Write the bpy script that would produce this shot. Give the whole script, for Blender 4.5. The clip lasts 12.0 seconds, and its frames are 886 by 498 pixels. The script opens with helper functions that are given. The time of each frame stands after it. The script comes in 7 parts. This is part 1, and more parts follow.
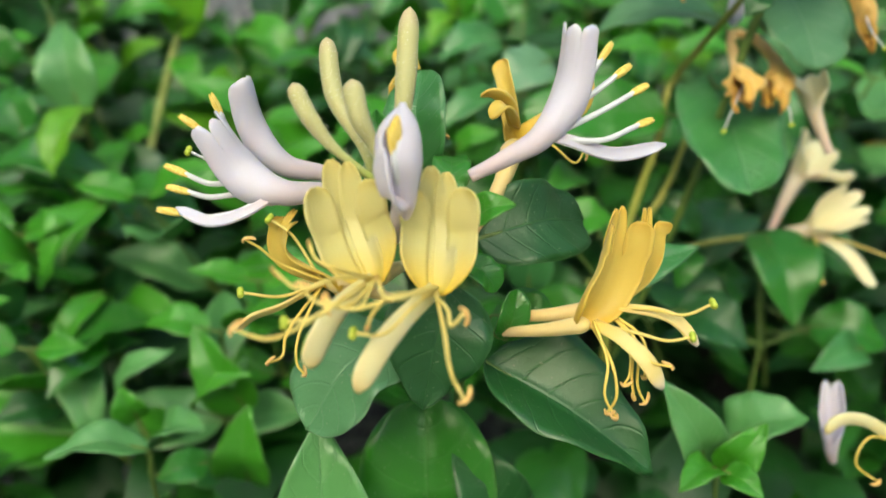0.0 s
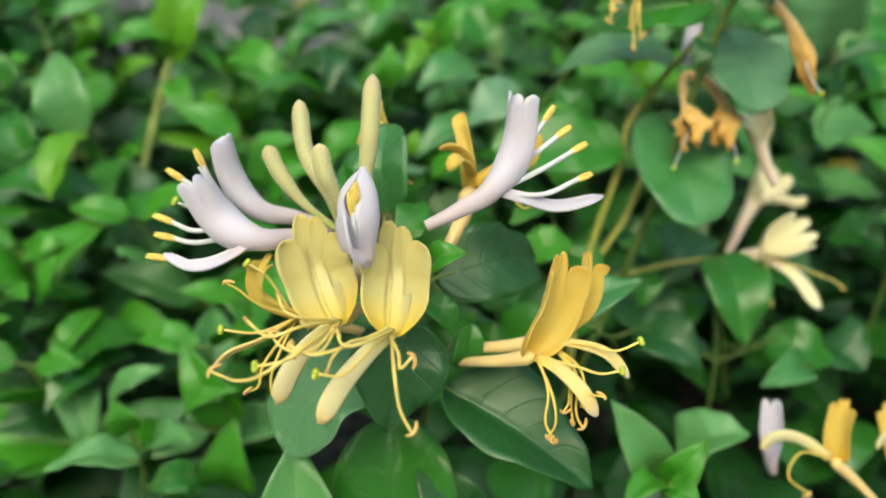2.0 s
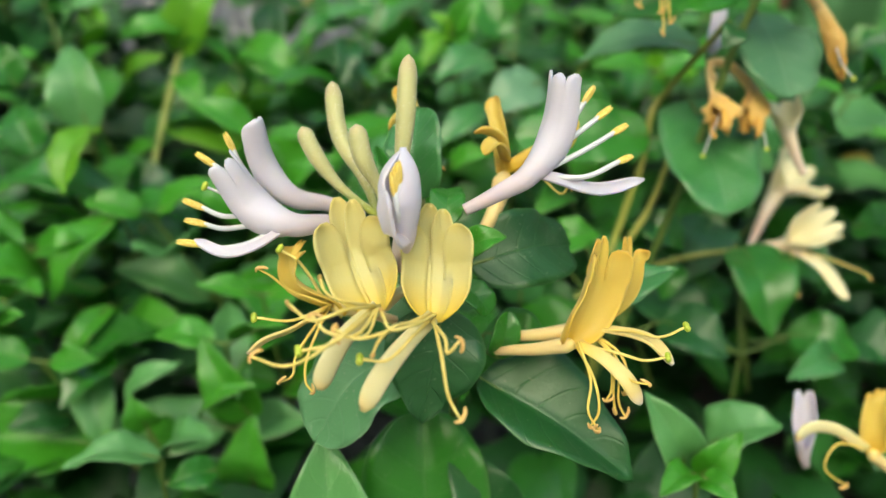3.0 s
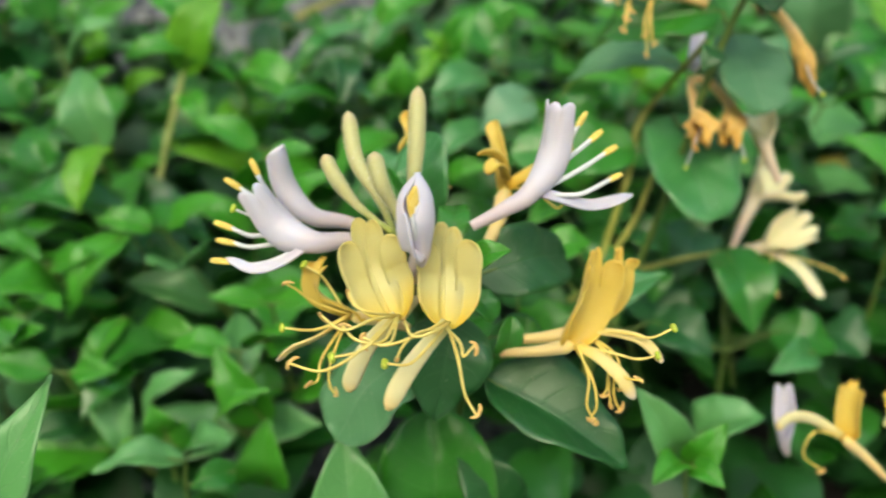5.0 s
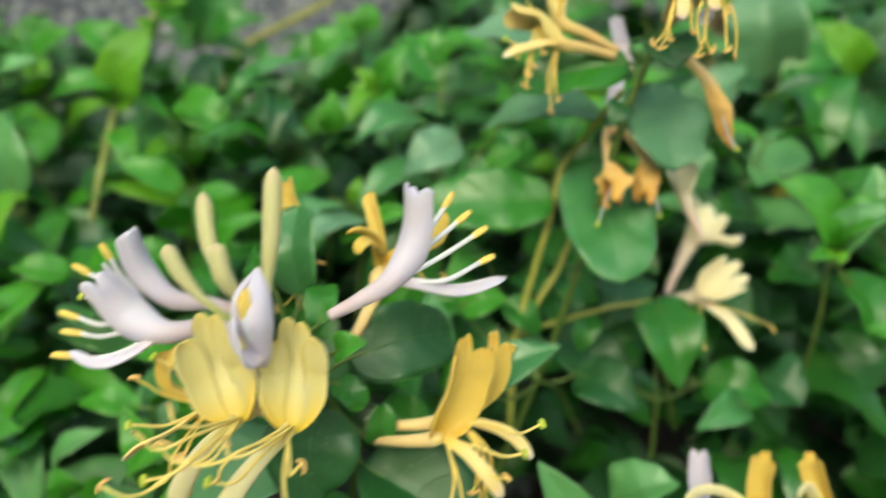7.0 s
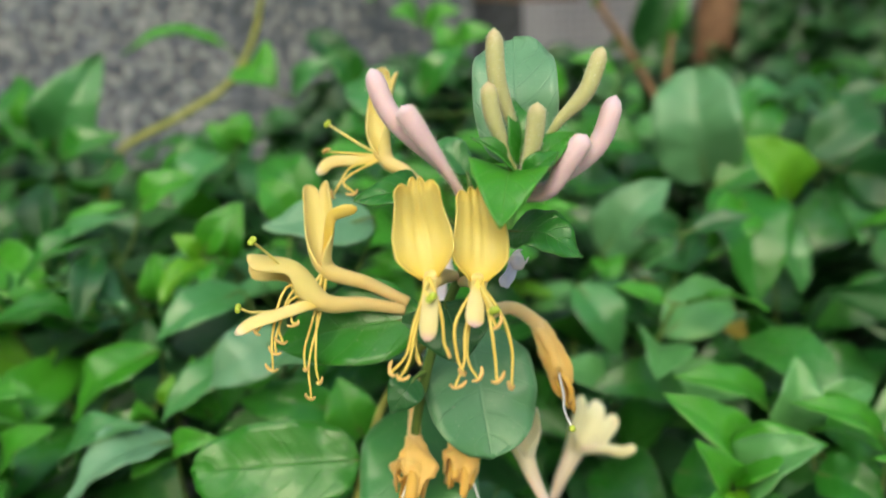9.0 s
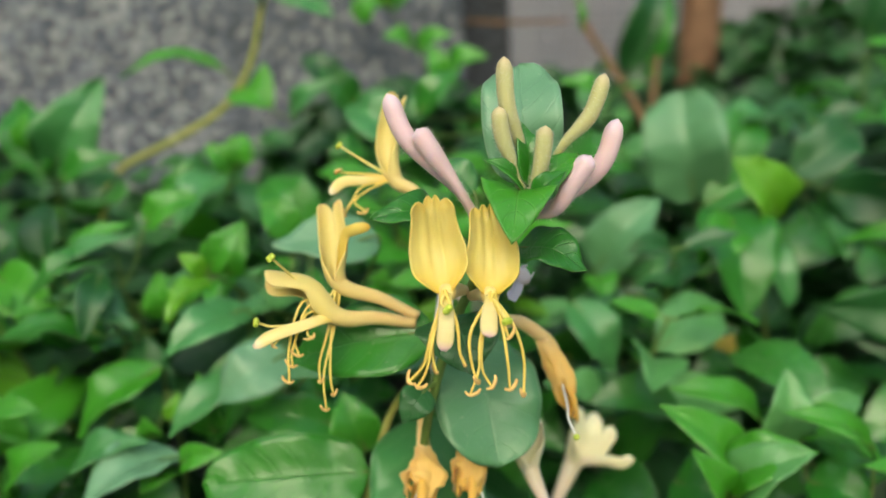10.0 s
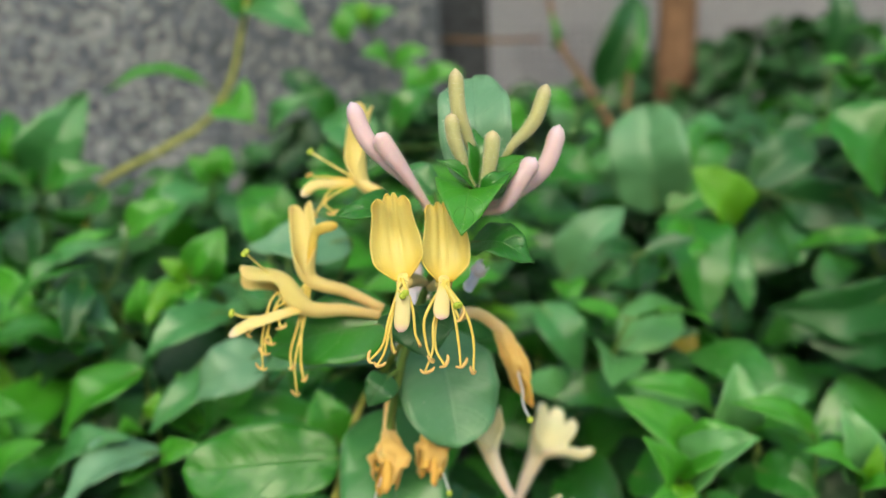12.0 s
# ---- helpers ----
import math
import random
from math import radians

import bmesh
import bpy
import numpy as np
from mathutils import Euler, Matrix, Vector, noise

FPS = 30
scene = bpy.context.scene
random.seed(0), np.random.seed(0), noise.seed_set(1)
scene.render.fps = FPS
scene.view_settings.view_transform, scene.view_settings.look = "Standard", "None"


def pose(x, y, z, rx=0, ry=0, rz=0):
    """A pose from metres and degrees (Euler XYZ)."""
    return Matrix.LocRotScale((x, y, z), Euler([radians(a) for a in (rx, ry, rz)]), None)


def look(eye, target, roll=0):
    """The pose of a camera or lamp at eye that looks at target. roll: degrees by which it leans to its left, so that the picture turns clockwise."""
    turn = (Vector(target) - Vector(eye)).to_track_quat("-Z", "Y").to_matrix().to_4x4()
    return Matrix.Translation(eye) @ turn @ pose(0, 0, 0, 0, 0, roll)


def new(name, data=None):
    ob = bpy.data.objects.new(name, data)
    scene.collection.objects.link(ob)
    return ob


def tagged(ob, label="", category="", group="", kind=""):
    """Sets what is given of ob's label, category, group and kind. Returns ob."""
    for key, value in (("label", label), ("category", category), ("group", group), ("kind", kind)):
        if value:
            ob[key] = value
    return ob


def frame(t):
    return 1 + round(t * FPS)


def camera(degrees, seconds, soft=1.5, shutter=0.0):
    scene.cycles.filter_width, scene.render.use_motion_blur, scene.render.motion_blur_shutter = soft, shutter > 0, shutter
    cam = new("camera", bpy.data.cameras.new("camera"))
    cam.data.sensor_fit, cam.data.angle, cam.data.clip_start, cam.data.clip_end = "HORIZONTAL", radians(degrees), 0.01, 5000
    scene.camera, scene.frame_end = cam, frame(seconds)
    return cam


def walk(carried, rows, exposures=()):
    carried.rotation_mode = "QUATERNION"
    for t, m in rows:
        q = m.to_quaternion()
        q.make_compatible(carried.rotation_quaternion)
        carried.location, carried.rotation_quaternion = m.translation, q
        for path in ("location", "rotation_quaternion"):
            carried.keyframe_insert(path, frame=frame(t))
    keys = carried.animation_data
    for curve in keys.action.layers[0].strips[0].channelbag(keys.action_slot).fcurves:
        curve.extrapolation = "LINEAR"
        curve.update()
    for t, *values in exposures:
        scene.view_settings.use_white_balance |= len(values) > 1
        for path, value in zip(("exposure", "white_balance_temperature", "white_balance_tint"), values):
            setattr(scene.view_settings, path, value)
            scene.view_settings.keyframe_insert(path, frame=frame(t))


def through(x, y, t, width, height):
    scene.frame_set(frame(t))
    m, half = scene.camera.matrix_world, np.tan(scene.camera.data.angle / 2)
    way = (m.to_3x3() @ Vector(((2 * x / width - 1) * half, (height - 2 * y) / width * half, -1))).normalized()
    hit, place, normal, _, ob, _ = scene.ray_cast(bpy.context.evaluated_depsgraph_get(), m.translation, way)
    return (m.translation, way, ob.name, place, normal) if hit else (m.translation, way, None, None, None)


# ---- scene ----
cam = camera(62.90, 12.0, 1.5, 0.6)
# seconds, place, yaw to the left, pitch up, roll
PATH = [
    (0.0, 0.00005, 0.00000, 0.45004, 0.01, -11.97, 0.00),
    (0.5, -0.00085, 0.00183, 0.45500, -0.05, -12.24, -0.03),
    (1.0, -0.00529, 0.00021, 0.45822, -0.38, -12.26, 0.11),
    (1.5, -0.00144, -0.00510, 0.45821, -0.52, -12.21, 0.27),
    (2.0, 0.00655, -0.01181, 0.46095, -0.34, -12.29, 0.18),
    (2.5, 0.00917, -0.01181, 0.46373, -0.13, -12.49, 0.08),
    (3.0, -0.00047, -0.00910, 0.45715, -0.49, -12.08, -0.07),
    (3.2, -0.00001, -0.01225, 0.45761, -0.66, -11.90, -0.23),
    (4.8, -0.00830, -0.01852, 0.46233, -1.59, -11.90, -0.77),
    (5.0, -0.00479, -0.02117, 0.46180, -1.51, -11.87, -0.96),
    (5.5, 0.00106, -0.02078, 0.46498, -1.58, -11.72, -1.13),
    (6.0, 0.00227, -0.02119, 0.46779, -1.65, -11.76, -1.21),
    (6.5, 0.00745, -0.01743, 0.46939, -1.85, -11.70, -1.20),
    (7.0, 0.02165, -0.01113, 0.47573, -1.53, -11.89, -1.29),
    (7.5, 0.05052, 0.00502, 0.49086, -0.90, -12.31, -2.20),
    (7.7, 0.06165, 0.01764, 0.49779, -0.58, -12.07, -2.73),
    (9.3, 0.07764, 0.04614, 0.52655, -1.49, -11.04, -2.99),
    (9.5, 0.07502, 0.04287, 0.52787, -1.92, -10.62, -2.89),
    (10.0, 0.07301, 0.03996, 0.52406, -2.31, -9.92, -2.99),
    (10.5, 0.07668, 0.03631, 0.52192, -2.58, -9.52, -3.05),
    (11.0, 0.07636, 0.03046, 0.52453, -2.95, -9.20, -3.03),
    (11.5, 0.07632, 0.02728, 0.52364, -3.32, -8.85, -3.00),
    (12.0, 0.07695, 0.02707, 0.52167, -3.61, -8.65, -3.00),
]
EXPOSURE, KELVIN, TINT = 1.30, 7200, -7.0
SKY, SUN = 0.15, 0.75
walk(cam, [(t, pose(x, y, z, 90 + pitch, 0, yaw) @ pose(0, 0, 0, 0, 0, roll)) for t, x, y, z, yaw, pitch, roll in PATH], [(0.0, EXPOSURE, KELVIN, TINT), (7.5, EXPOSURE, KELVIN, TINT), (9.3, EXPOSURE - 0.08, KELVIN, TINT), (12.0, EXPOSURE - 0.08, KELVIN, TINT)])
cam.data.dof.use_dof = True
cam.data.dof.focus_distance = 0.121
cam.data.dof.aperture_fstop = 10.8

# ---- world, sun, sky ----
world = bpy.data.worlds.new("overcast_sky")
scene.world = world
world.use_nodes = True
wt = world.node_tree
sky = wt.nodes.new("ShaderNodeTexSky")
sky.sky_type, sky.sun_disc = "NISHITA", False
sky.sun_elevation, sky.sun_rotation = radians(35), radians(194)
sky.dust_density, sky.ozone_density, sky.air_density = 3.0, 1.0, 1.2
wt.links.new(sky.outputs["Color"], wt.nodes["Background"].inputs["Color"])
wt.nodes["Background"].inputs["Strength"].default_value = SKY
sun = new("sun", bpy.data.lights.new("sun", "SUN"))
sun.data.energy, sun.data.angle, sun.data.color = SUN, radians(60), (1.0, 0.97, 0.93)
sun.matrix_world = look((-0.5, -1.95, 1.85), (0.05, 0.25, 0.3))


# ---- materials ----
def material(name):
    m = bpy.data.materials.new(name)
    m.use_nodes = True
    nt = m.node_tree
    return m, nt, nt.nodes["Principled BSDF"]


def node(nt, kind, **inputs):
    n = nt.nodes.new(kind)
    for key, value in inputs.items():
        n.inputs[key.replace("_", " ")].default_value = value
    return n


def ramp(nt, fac, stops):
    r = nt.nodes.new("ShaderNodeValToRGB")
    while len(r.color_ramp.elements) < len(stops):
        r.color_ramp.elements.new(0.5)
    for e, (pos, col) in zip(r.color_ramp.elements, stops):
        e.position, e.color = pos, (*col, 1)
    nt.links.new(fac, r.inputs["Fac"])
    return r.outputs["Color"]


def math_node(nt, op, a, b=0.0, c=None):
    n = nt.nodes.new("ShaderNodeMath")
    n.operation = op
    for slot, v in zip(n.inputs, (a, b) if c is None else (a, b, c)):
        if isinstance(v, (int, float)):
            slot.default_value = v
        else:
            nt.links.new(v, slot)
    return n.outputs[0]


def mix_col(nt, fac, a, b, blend="MIX"):
    n = nt.nodes.new("ShaderNodeMix")
    n.data_type, n.blend_type = "RGBA", blend
    for key, v in ((0, fac), (6, a), (7, b)):
        if isinstance(v, (int, float)):
            n.inputs[key].default_value = v
        elif isinstance(v, tuple):
            n.inputs[key].default_value = (*v, 1)
        else:
            nt.links.new(v, n.inputs[key])
    return n.outputs[2]


def noise_tex(nt, scale, detail=3.0, coords="Object"):
    tc = nt.nodes.new("ShaderNodeTexCoord")
    n = node(nt, "ShaderNodeTexNoise", Scale=scale, Detail=detail)
    nt.links.new(tc.outputs[coords], n.inputs["Vector"])
    return n.outputs["Fac"]


def bump(nt, bsdf, height, strength, distance):
    b = node(nt, "ShaderNodeBump", Strength=strength, Distance=distance)
    nt.links.new(height, b.inputs["Height"])
    nt.links.new(b.outputs["Normal"], bsdf.inputs["Normal"])
    return b


def translucent(nt, bsdf, color, share, normal=None):
    """Thin tissue: part of the light passes through."""
    t = nt.nodes.new("ShaderNodeBsdfTranslucent")
    if isinstance(color, tuple):
        t.inputs["Color"].default_value = (*color, 1)
    else:
        nt.links.new(color, t.inputs["Color"])
    mix = nt.nodes.new("ShaderNodeMixShader")
    mix.inputs[0].default_value = share
    nt.links.new(bsdf.outputs[0], mix.inputs[1])
    nt.links.new(t.outputs[0], mix.inputs[2])
    nt.links.new(mix.outputs[0], nt.nodes["Material Output"].inputs["Surface"])


def leaf_material(name, face, deep, vein, through, gloss, share, vein_amount=0.46, per_island=False, quilt=2.6):
    m, nt, b = material(name)
    uv = nt.nodes.new("ShaderNodeUVMap")
    sep = nt.nodes.new("ShaderNodeSeparateXYZ")
    nt.links.new(uv.outputs[0], sep.inputs[0])
    u = math_node(nt, "ABSOLUTE", math_node(nt, "SUBTRACT", math_node(nt, "MULTIPLY", sep.outputs["X"], 2.0), 1.0))
    v = sep.outputs["Y"]
    # side veins run forward from the midrib and bend up along the edge
    n = noise_tex(nt, 260.0, 2.0)
    fine = noise_tex(nt, 900.0, 3.0)
    bend = math_node(nt, "MULTIPLY", math_node(nt, "POWER", u, 1.4), 0.22)
    phase = math_node(nt, "ADD", math_node(nt, "SUBTRACT", v, bend), math_node(nt, "MULTIPLY", n, 0.035))
    wave = math_node(nt, "ABSOLUTE", math_node(nt, "SUBTRACT", math_node(nt, "FRACT", math_node(nt, "MULTIPLY", phase, 6.5)), 0.5))
    side = math_node(nt, "MULTIPLY", math_node(nt, "SUBTRACT", 1.0, math_node(nt, "MINIMUM", math_node(nt, "MULTIPLY", wave, 14.0), 1.0)), 0.55)
    rib = math_node(nt, "SUBTRACT", 1.0, math_node(nt, "MINIMUM", math_node(nt, "MULTIPLY", u, 22.0), 1.0))
    veins = math_node(nt, "MAXIMUM", side, rib)
    # net of small veins
    tc = nt.nodes.new("ShaderNodeTexCoord")
    vor = nt.nodes.new("ShaderNodeTexVoronoi")
    vor.feature = "DISTANCE_TO_EDGE"
    vor.inputs["Scale"].default_value = 640.0
    nt.links.new(tc.outputs["Object"], vor.inputs["Vector"])
    net = math_node(nt, "MINIMUM", math_node(nt, "MULTIPLY", vor.outputs["Distance"], 6.0), 1.0)
    if per_island:
        rnd = nt.nodes.new("ShaderNodeNewGeometry").outputs["Random Per Island"]
    else:
        rnd = nt.nodes.new("ShaderNodeObjectInfo").outputs["Random"]
    blot = noise_tex(nt, 70.0, 4.0)
    col = mix_col(nt, math_node(nt, "MULTIPLY", math_node(nt, "ADD", blot, rnd), 0.5), face, deep)
    col = mix_col(nt, math_node(nt, "MULTIPLY", veins, vein_amount), col, vein)
    rim = math_node(nt, "MULTIPLY", math_node(nt, "GREATER_THAN", u, 0.955), 0.55)
    col = mix_col(nt, rim, col, vein)
    specks = math_node(nt, "GREATER_THAN", noise_tex(nt, 1300.0, 1.0), 0.73)
    col = mix_col(nt, math_node(nt, "MULTIPLY", specks, 0.28), col, (0.42, 0.42, 0.30))
    nt.links.new(col, b.inputs["Base Color"])
    rough = math_node(nt, "MULTIPLY_ADD", blot, 0.26, gloss - 0.12)
    nt.links.new(rough, b.inputs["Roughness"])
    b.inputs["Specular IOR Level"].default_value = 0.64
    h = math_node(nt, "SUBTRACT", math_node(nt, "ADD", math_node(nt, "MULTIPLY", net, 0.05), math_node(nt, "MULTIPLY", fine, 0.22)), math_node(nt, "MULTIPLY", veins, 0.55))
    # the blade swells and dips between the veins
    h = math_node(nt, "ADD", h, math_node(nt, "MULTIPLY", noise_tex(nt, 130.0, 1.0), quilt))
    bump(nt, b, h, 0.65, 0.0004)
    translucent(nt, b, through, share)
    return m


LEAF = {
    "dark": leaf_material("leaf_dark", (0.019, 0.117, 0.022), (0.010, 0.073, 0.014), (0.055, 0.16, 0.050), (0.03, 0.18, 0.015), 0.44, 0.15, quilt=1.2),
    "mid": leaf_material("leaf_mid", (0.038, 0.218, 0.017), (0.019, 0.142, 0.012), (0.09, 0.25, 0.06), (0.07, 0.34, 0.016), 0.34, 0.22),
    "pale": leaf_material("leaf_pale", (0.067, 0.247, 0.069), (0.043, 0.186, 0.047), (0.15, 0.30, 0.14), (0.10, 0.32, 0.06), 0.34, 0.18, 0.3),
    "mint": leaf_material("leaf_mint", (0.116, 0.327, 0.099), (0.086, 0.267, 0.073), (0.20, 0.38, 0.17), (0.14, 0.40, 0.08), 0.36, 0.20, 0.3),
    "silver": leaf_material("leaf_silver", (0.142, 0.307, 0.176), (0.112, 0.262, 0.138), (0.22, 0.36, 0.24), (0.14, 0.34, 0.12), 0.42, 0.15, 0.16),
    "glaucous": leaf_material("leaf_glaucous", (0.101, 0.261, 0.115), (0.076, 0.212, 0.086), (0.18, 0.33, 0.18), (0.11, 0.31, 0.08), 0.42, 0.15, 0.3),
    "bright": leaf_material("leaf_bright", (0.071, 0.322, 0.022), (0.043, 0.238, 0.016), (0.15, 0.37, 0.07), (0.15, 0.49, 0.015), 0.37, 0.28),
    "lime": leaf_material("leaf_lime", (0.142, 0.386, 0.019), (0.095, 0.312, 0.014), (0.25, 0.44, 0.06), (0.27, 0.58, 0.01), 0.42, 0.34),
    "yellowed": leaf_material("leaf_yellowed", (0.360, 0.270, 0.020), (0.270, 0.230, 0.015), (0.40, 0.35, 0.08), (0.45, 0.36, 0.02), 0.5, 0.3),
}
LEAF_STUFF = leaf_material("leaf_mass", (0.048, 0.220, 0.026), (0.010, 0.070, 0.010), (0.09, 0.24, 0.06), (0.07, 0.31, 0.015), 0.29, 0.18, 0.4, True, 4.5)
# darker leaf: the far shrub's own green, and painted shade in the hedge
LEAF_FAR_SHADE = leaf_material("leaf_shrub_and_shade", (0.015, 0.095, 0.013), (0.007, 0.044, 0.008), (0.04, 0.12, 0.03), (0.03, 0.13, 0.01), 0.50, 0.12, 0.2, True)


def petal_material(name, throat, body, tip, through, share, vary=0.12, rough=0.42, deep=0.0003):
    m, nt, b = material(name)
    uv = nt.nodes.new("ShaderNodeUVMap")
    sep = nt.nodes.new("ShaderNodeSeparateXYZ")
    nt.links.new(uv.outputs[0], sep.inputs[0])
    col = ramp(nt, sep.outputs["Y"], ((0.06, throat), (0.34, body), (0.84, body), (1.0, tip)))
    # fine lengthwise streaks
    tc = nt.nodes.new("ShaderNodeTexCoord")
    mp = nt.nodes.new("ShaderNodeMapping")
    mp.inputs["Scale"].default_value = (34.0, 2.2, 1.0)
    nt.links.new(uv.outputs[0], mp.inputs["Vector"])
    st = node(nt, "ShaderNodeTexNoise", Scale=1.0, Detail=3.0)
    nt.links.new(mp.outputs[0], st.inputs["Vector"])
    blot = noise_tex(nt, 220.0, 3.0)
    darker = tuple(c * 0.80 for c in body)
    fac = math_node(nt, "MULTIPLY", math_node(nt, "ADD", st.outputs["Fac"], blot), vary)
    col = mix_col(nt, fac, col, darker)
    nt.links.new(col, b.inputs["Base Color"])
    b.inputs["Roughness"].default_value = rough
    b.inputs["Specular IOR Level"].default_value = 0.35
    b.inputs["Sheen Weight"].default_value = 0.15
    b.inputs["Subsurface Weight"].default_value = 0.5
    b.inputs["Subsurface Radius"].default_value = (1.0, 0.85, 0.6)
    b.inputs["Subsurface Scale"].default_value = deep
    grain = noise_tex(nt, 1400.0, 3.0)
    bump(nt, b, math_node(nt, "ADD", st.outputs["Fac"], math_node(nt, "ADD", math_node(nt, "MULTIPLY", blot, 0.5), math_node(nt, "MULTIPLY", grain, 0.35))), 0.22, 0.00016)
    translucent(nt, b, through, share)
    return m


PETAL = {
    "yellow": petal_material("petal_butter_yellow", (0.72, 0.50, 0.05), (0.63, 0.57, 0.25), (0.64, 0.525, 0.175), (0.80, 0.70, 0.28), 0.14, 0.10),
    "gold": petal_material("petal_golden", (0.72, 0.46, 0.05), (0.72, 0.545, 0.13), (0.72, 0.475, 0.085), (0.84, 0.61, 0.14), 0.20, 0.14),
    "amber": petal_material("petal_amber_yellow", (0.73, 0.52, 0.08), (0.71, 0.585, 0.185), (0.71, 0.51, 0.11), (0.84, 0.66, 0.18), 0.15, 0.14),
    "honey": petal_material("petal_honey", (0.76, 0.55, 0.25), (0.73, 0.60, 0.22), (0.74, 0.57, 0.24), (0.84, 0.66, 0.22), 0.15, 0.12),
    "white": petal_material("petal_white", (0.76, 0.62, 0.66), (0.74, 0.70, 0.82), (0.74, 0.715, 0.85), (0.80, 0.76, 0.85), 0.30, 0.05),
    "cream": petal_material("petal_cream", (0.78, 0.60, 0.54), (0.82, 0.76, 0.50), (0.84, 0.80, 0.58), (0.82, 0.74, 0.48), 0.15),
    "tube": petal_material("tube_peach", (0.74, 0.50, 0.26), (0.79, 0.60, 0.28), (0.79, 0.61, 0.21), (0.84, 0.62, 0.26), 0.08, deep=0.0018),
    "tube_white": petal_material("tube_pink_white", (0.80, 0.60, 0.58), (0.80, 0.68, 0.71), (0.80, 0.71, 0.77), (0.80, 0.70, 0.75), 0.08, 0.05, deep=0.0018),
    "strap": petal_material("petal_strap_yellow", (0.78, 0.69, 0.30), (0.79, 0.72, 0.42), (0.77, 0.58, 0.22), (0.84, 0.74, 0.38), 0.16),
    "strap_gold": petal_material("petal_strap_golden", (0.82, 0.57, 0.11), (0.82, 0.66, 0.28), (0.80, 0.68, 0.60), (0.84, 0.66, 0.23), 0.15),
    "strap_tip": petal_material("petal_strap_pink_tip", (0.74, 0.58, 0.17), (0.75, 0.64, 0.32), (0.68, 0.42, 0.52), (0.78, 0.65, 0.33), 0.15),
    "wilted": petal_material("petal_wilted", (0.76, 0.48, 0.13), (0.76, 0.45, 0.10), (0.36, 0.15, 0.035), (0.76, 0.46, 0.10), 0.15, 0.3, 0.6),
    "wilted_bag": petal_material("petal_wilted_bag", (0.80, 0.56, 0.24), (0.80, 0.51, 0.16), (0.60, 0.32, 0.07), (0.86, 0.56, 0.16), 0.12, 0.2, 0.6),
    "wilted_tube": petal_material("tube_wilted", (0.84, 0.58, 0.30), (0.88, 0.60, 0.28), (0.86, 0.59, 0.24), (0.82, 0.56, 0.22), 0.08, deep=0.0018),
    "bud": petal_material("bud_green", (0.34, 0.42, 0.09), (0.52, 0.50, 0.25), (0.58, 0.42, 0.30), (0.46, 0.44, 0.15), 0.06, 0.15, 0.5, 0.0015),
    "bud_pink": petal_material("bud_pink", (0.66, 0.46, 0.40), (0.76, 0.54, 0.60), (0.76, 0.59, 0.74), (0.80, 0.56, 0.60), 0.12, 0.12, 0.5, 0.0015),
}


def plain(name, low, high, scale, rough=0.5, share=0.0, relief=0.0003):
    m, nt, b = material(name)
    n = noise_tex(nt, scale, 5.0)
    col = ramp(nt, n, ((0.3, low), (0.7, high)))
    nt.links.new(col, b.inputs["Base Color"])
    b.inputs["Roughness"].default_value = rough
    bump(nt, b, n, 0.5, relief)
    if share:
        translucent(nt, b, col, share)
    return m


FILAMENT = plain("filament_yellow", (0.80, 0.62, 0.16), (0.86, 0.72, 0.26), 300, 0.4, 0.15)
FILAMENT_GOLD = plain("filament_golden", (0.78, 0.56, 0.11), (0.85, 0.66, 0.18), 300, 0.4, 0.15)
FILAMENT_WHITE = plain("filament_white", (0.72, 0.72, 0.76), (0.80, 0.80, 0.84), 300, 0.4, 0.15)
ANTHER_FRESH = plain("anther_pollen", (0.70, 0.48, 0.08), (0.82, 0.64, 0.20), 1800, 0.8)
ANTHER_OLD = plain("anther_spent", (0.64, 0.37, 0.11), (0.80, 0.53, 0.21), 1500, 0.8)
STIGMA = plain("stigma_green", (0.36, 0.46, 0.04), (0.50, 0.56, 0.08), 1500, 0.45)
STEM_GREEN = plain("stem_green", (0.075, 0.135, 0.025), (0.13, 0.20, 0.04), 200, 0.55)
STEM_PALE = plain("stem_pale", (0.26, 0.32, 0.08), (0.40, 0.46, 0.16), 160, 0.6)
STEM_TAN = plain("stem_tan", (0.24, 0.27, 0.045), (0.36, 0.36, 0.085), 160, 0.6)
STEM_BROWN = plain("stem_brown", (0.10, 0.055, 0.025), (0.20, 0.11, 0.05), 120, 0.8)
HAIR = plain("bud_hair", (0.70, 0.68, 0.52), (0.78, 0.76, 0.62), 100, 0.5, 0.3)
SOIL = plain("soil", (0.018, 0.012, 0.008), (0.05, 0.036, 0.024), 60, 0.95, 0.0, 0.004)
BARK = plain("bark", (0.09, 0.045, 0.025), (0.22, 0.12, 0.07), 45, 0.9, 0.0, 0.004)


# ---- mesh helpers ----
def V(*p):
    return Vector(p[0] if len(p) == 1 else p)


def spline(pts, n):
    """n + 1 points of a smooth curve through pts (Catmull-Rom)."""
    p = [V(q) for q in pts]
    p = [2 * p[0] - p[1], *p, 2 * p[-1] - p[-2]]
    out = []
    for i in range(n + 1):
        f = i / n * (len(p) - 3)
        k = min(int(f), len(p) - 4)
        t = f - k
        a, b, c, d = p[k : k + 4]
        out.append(0.5 * (2 * b + (c - a) * t + (2 * a - 5 * b + 4 * c - d) * t * t + (3 * b - a - 3 * c + d) * t**3))
    return out


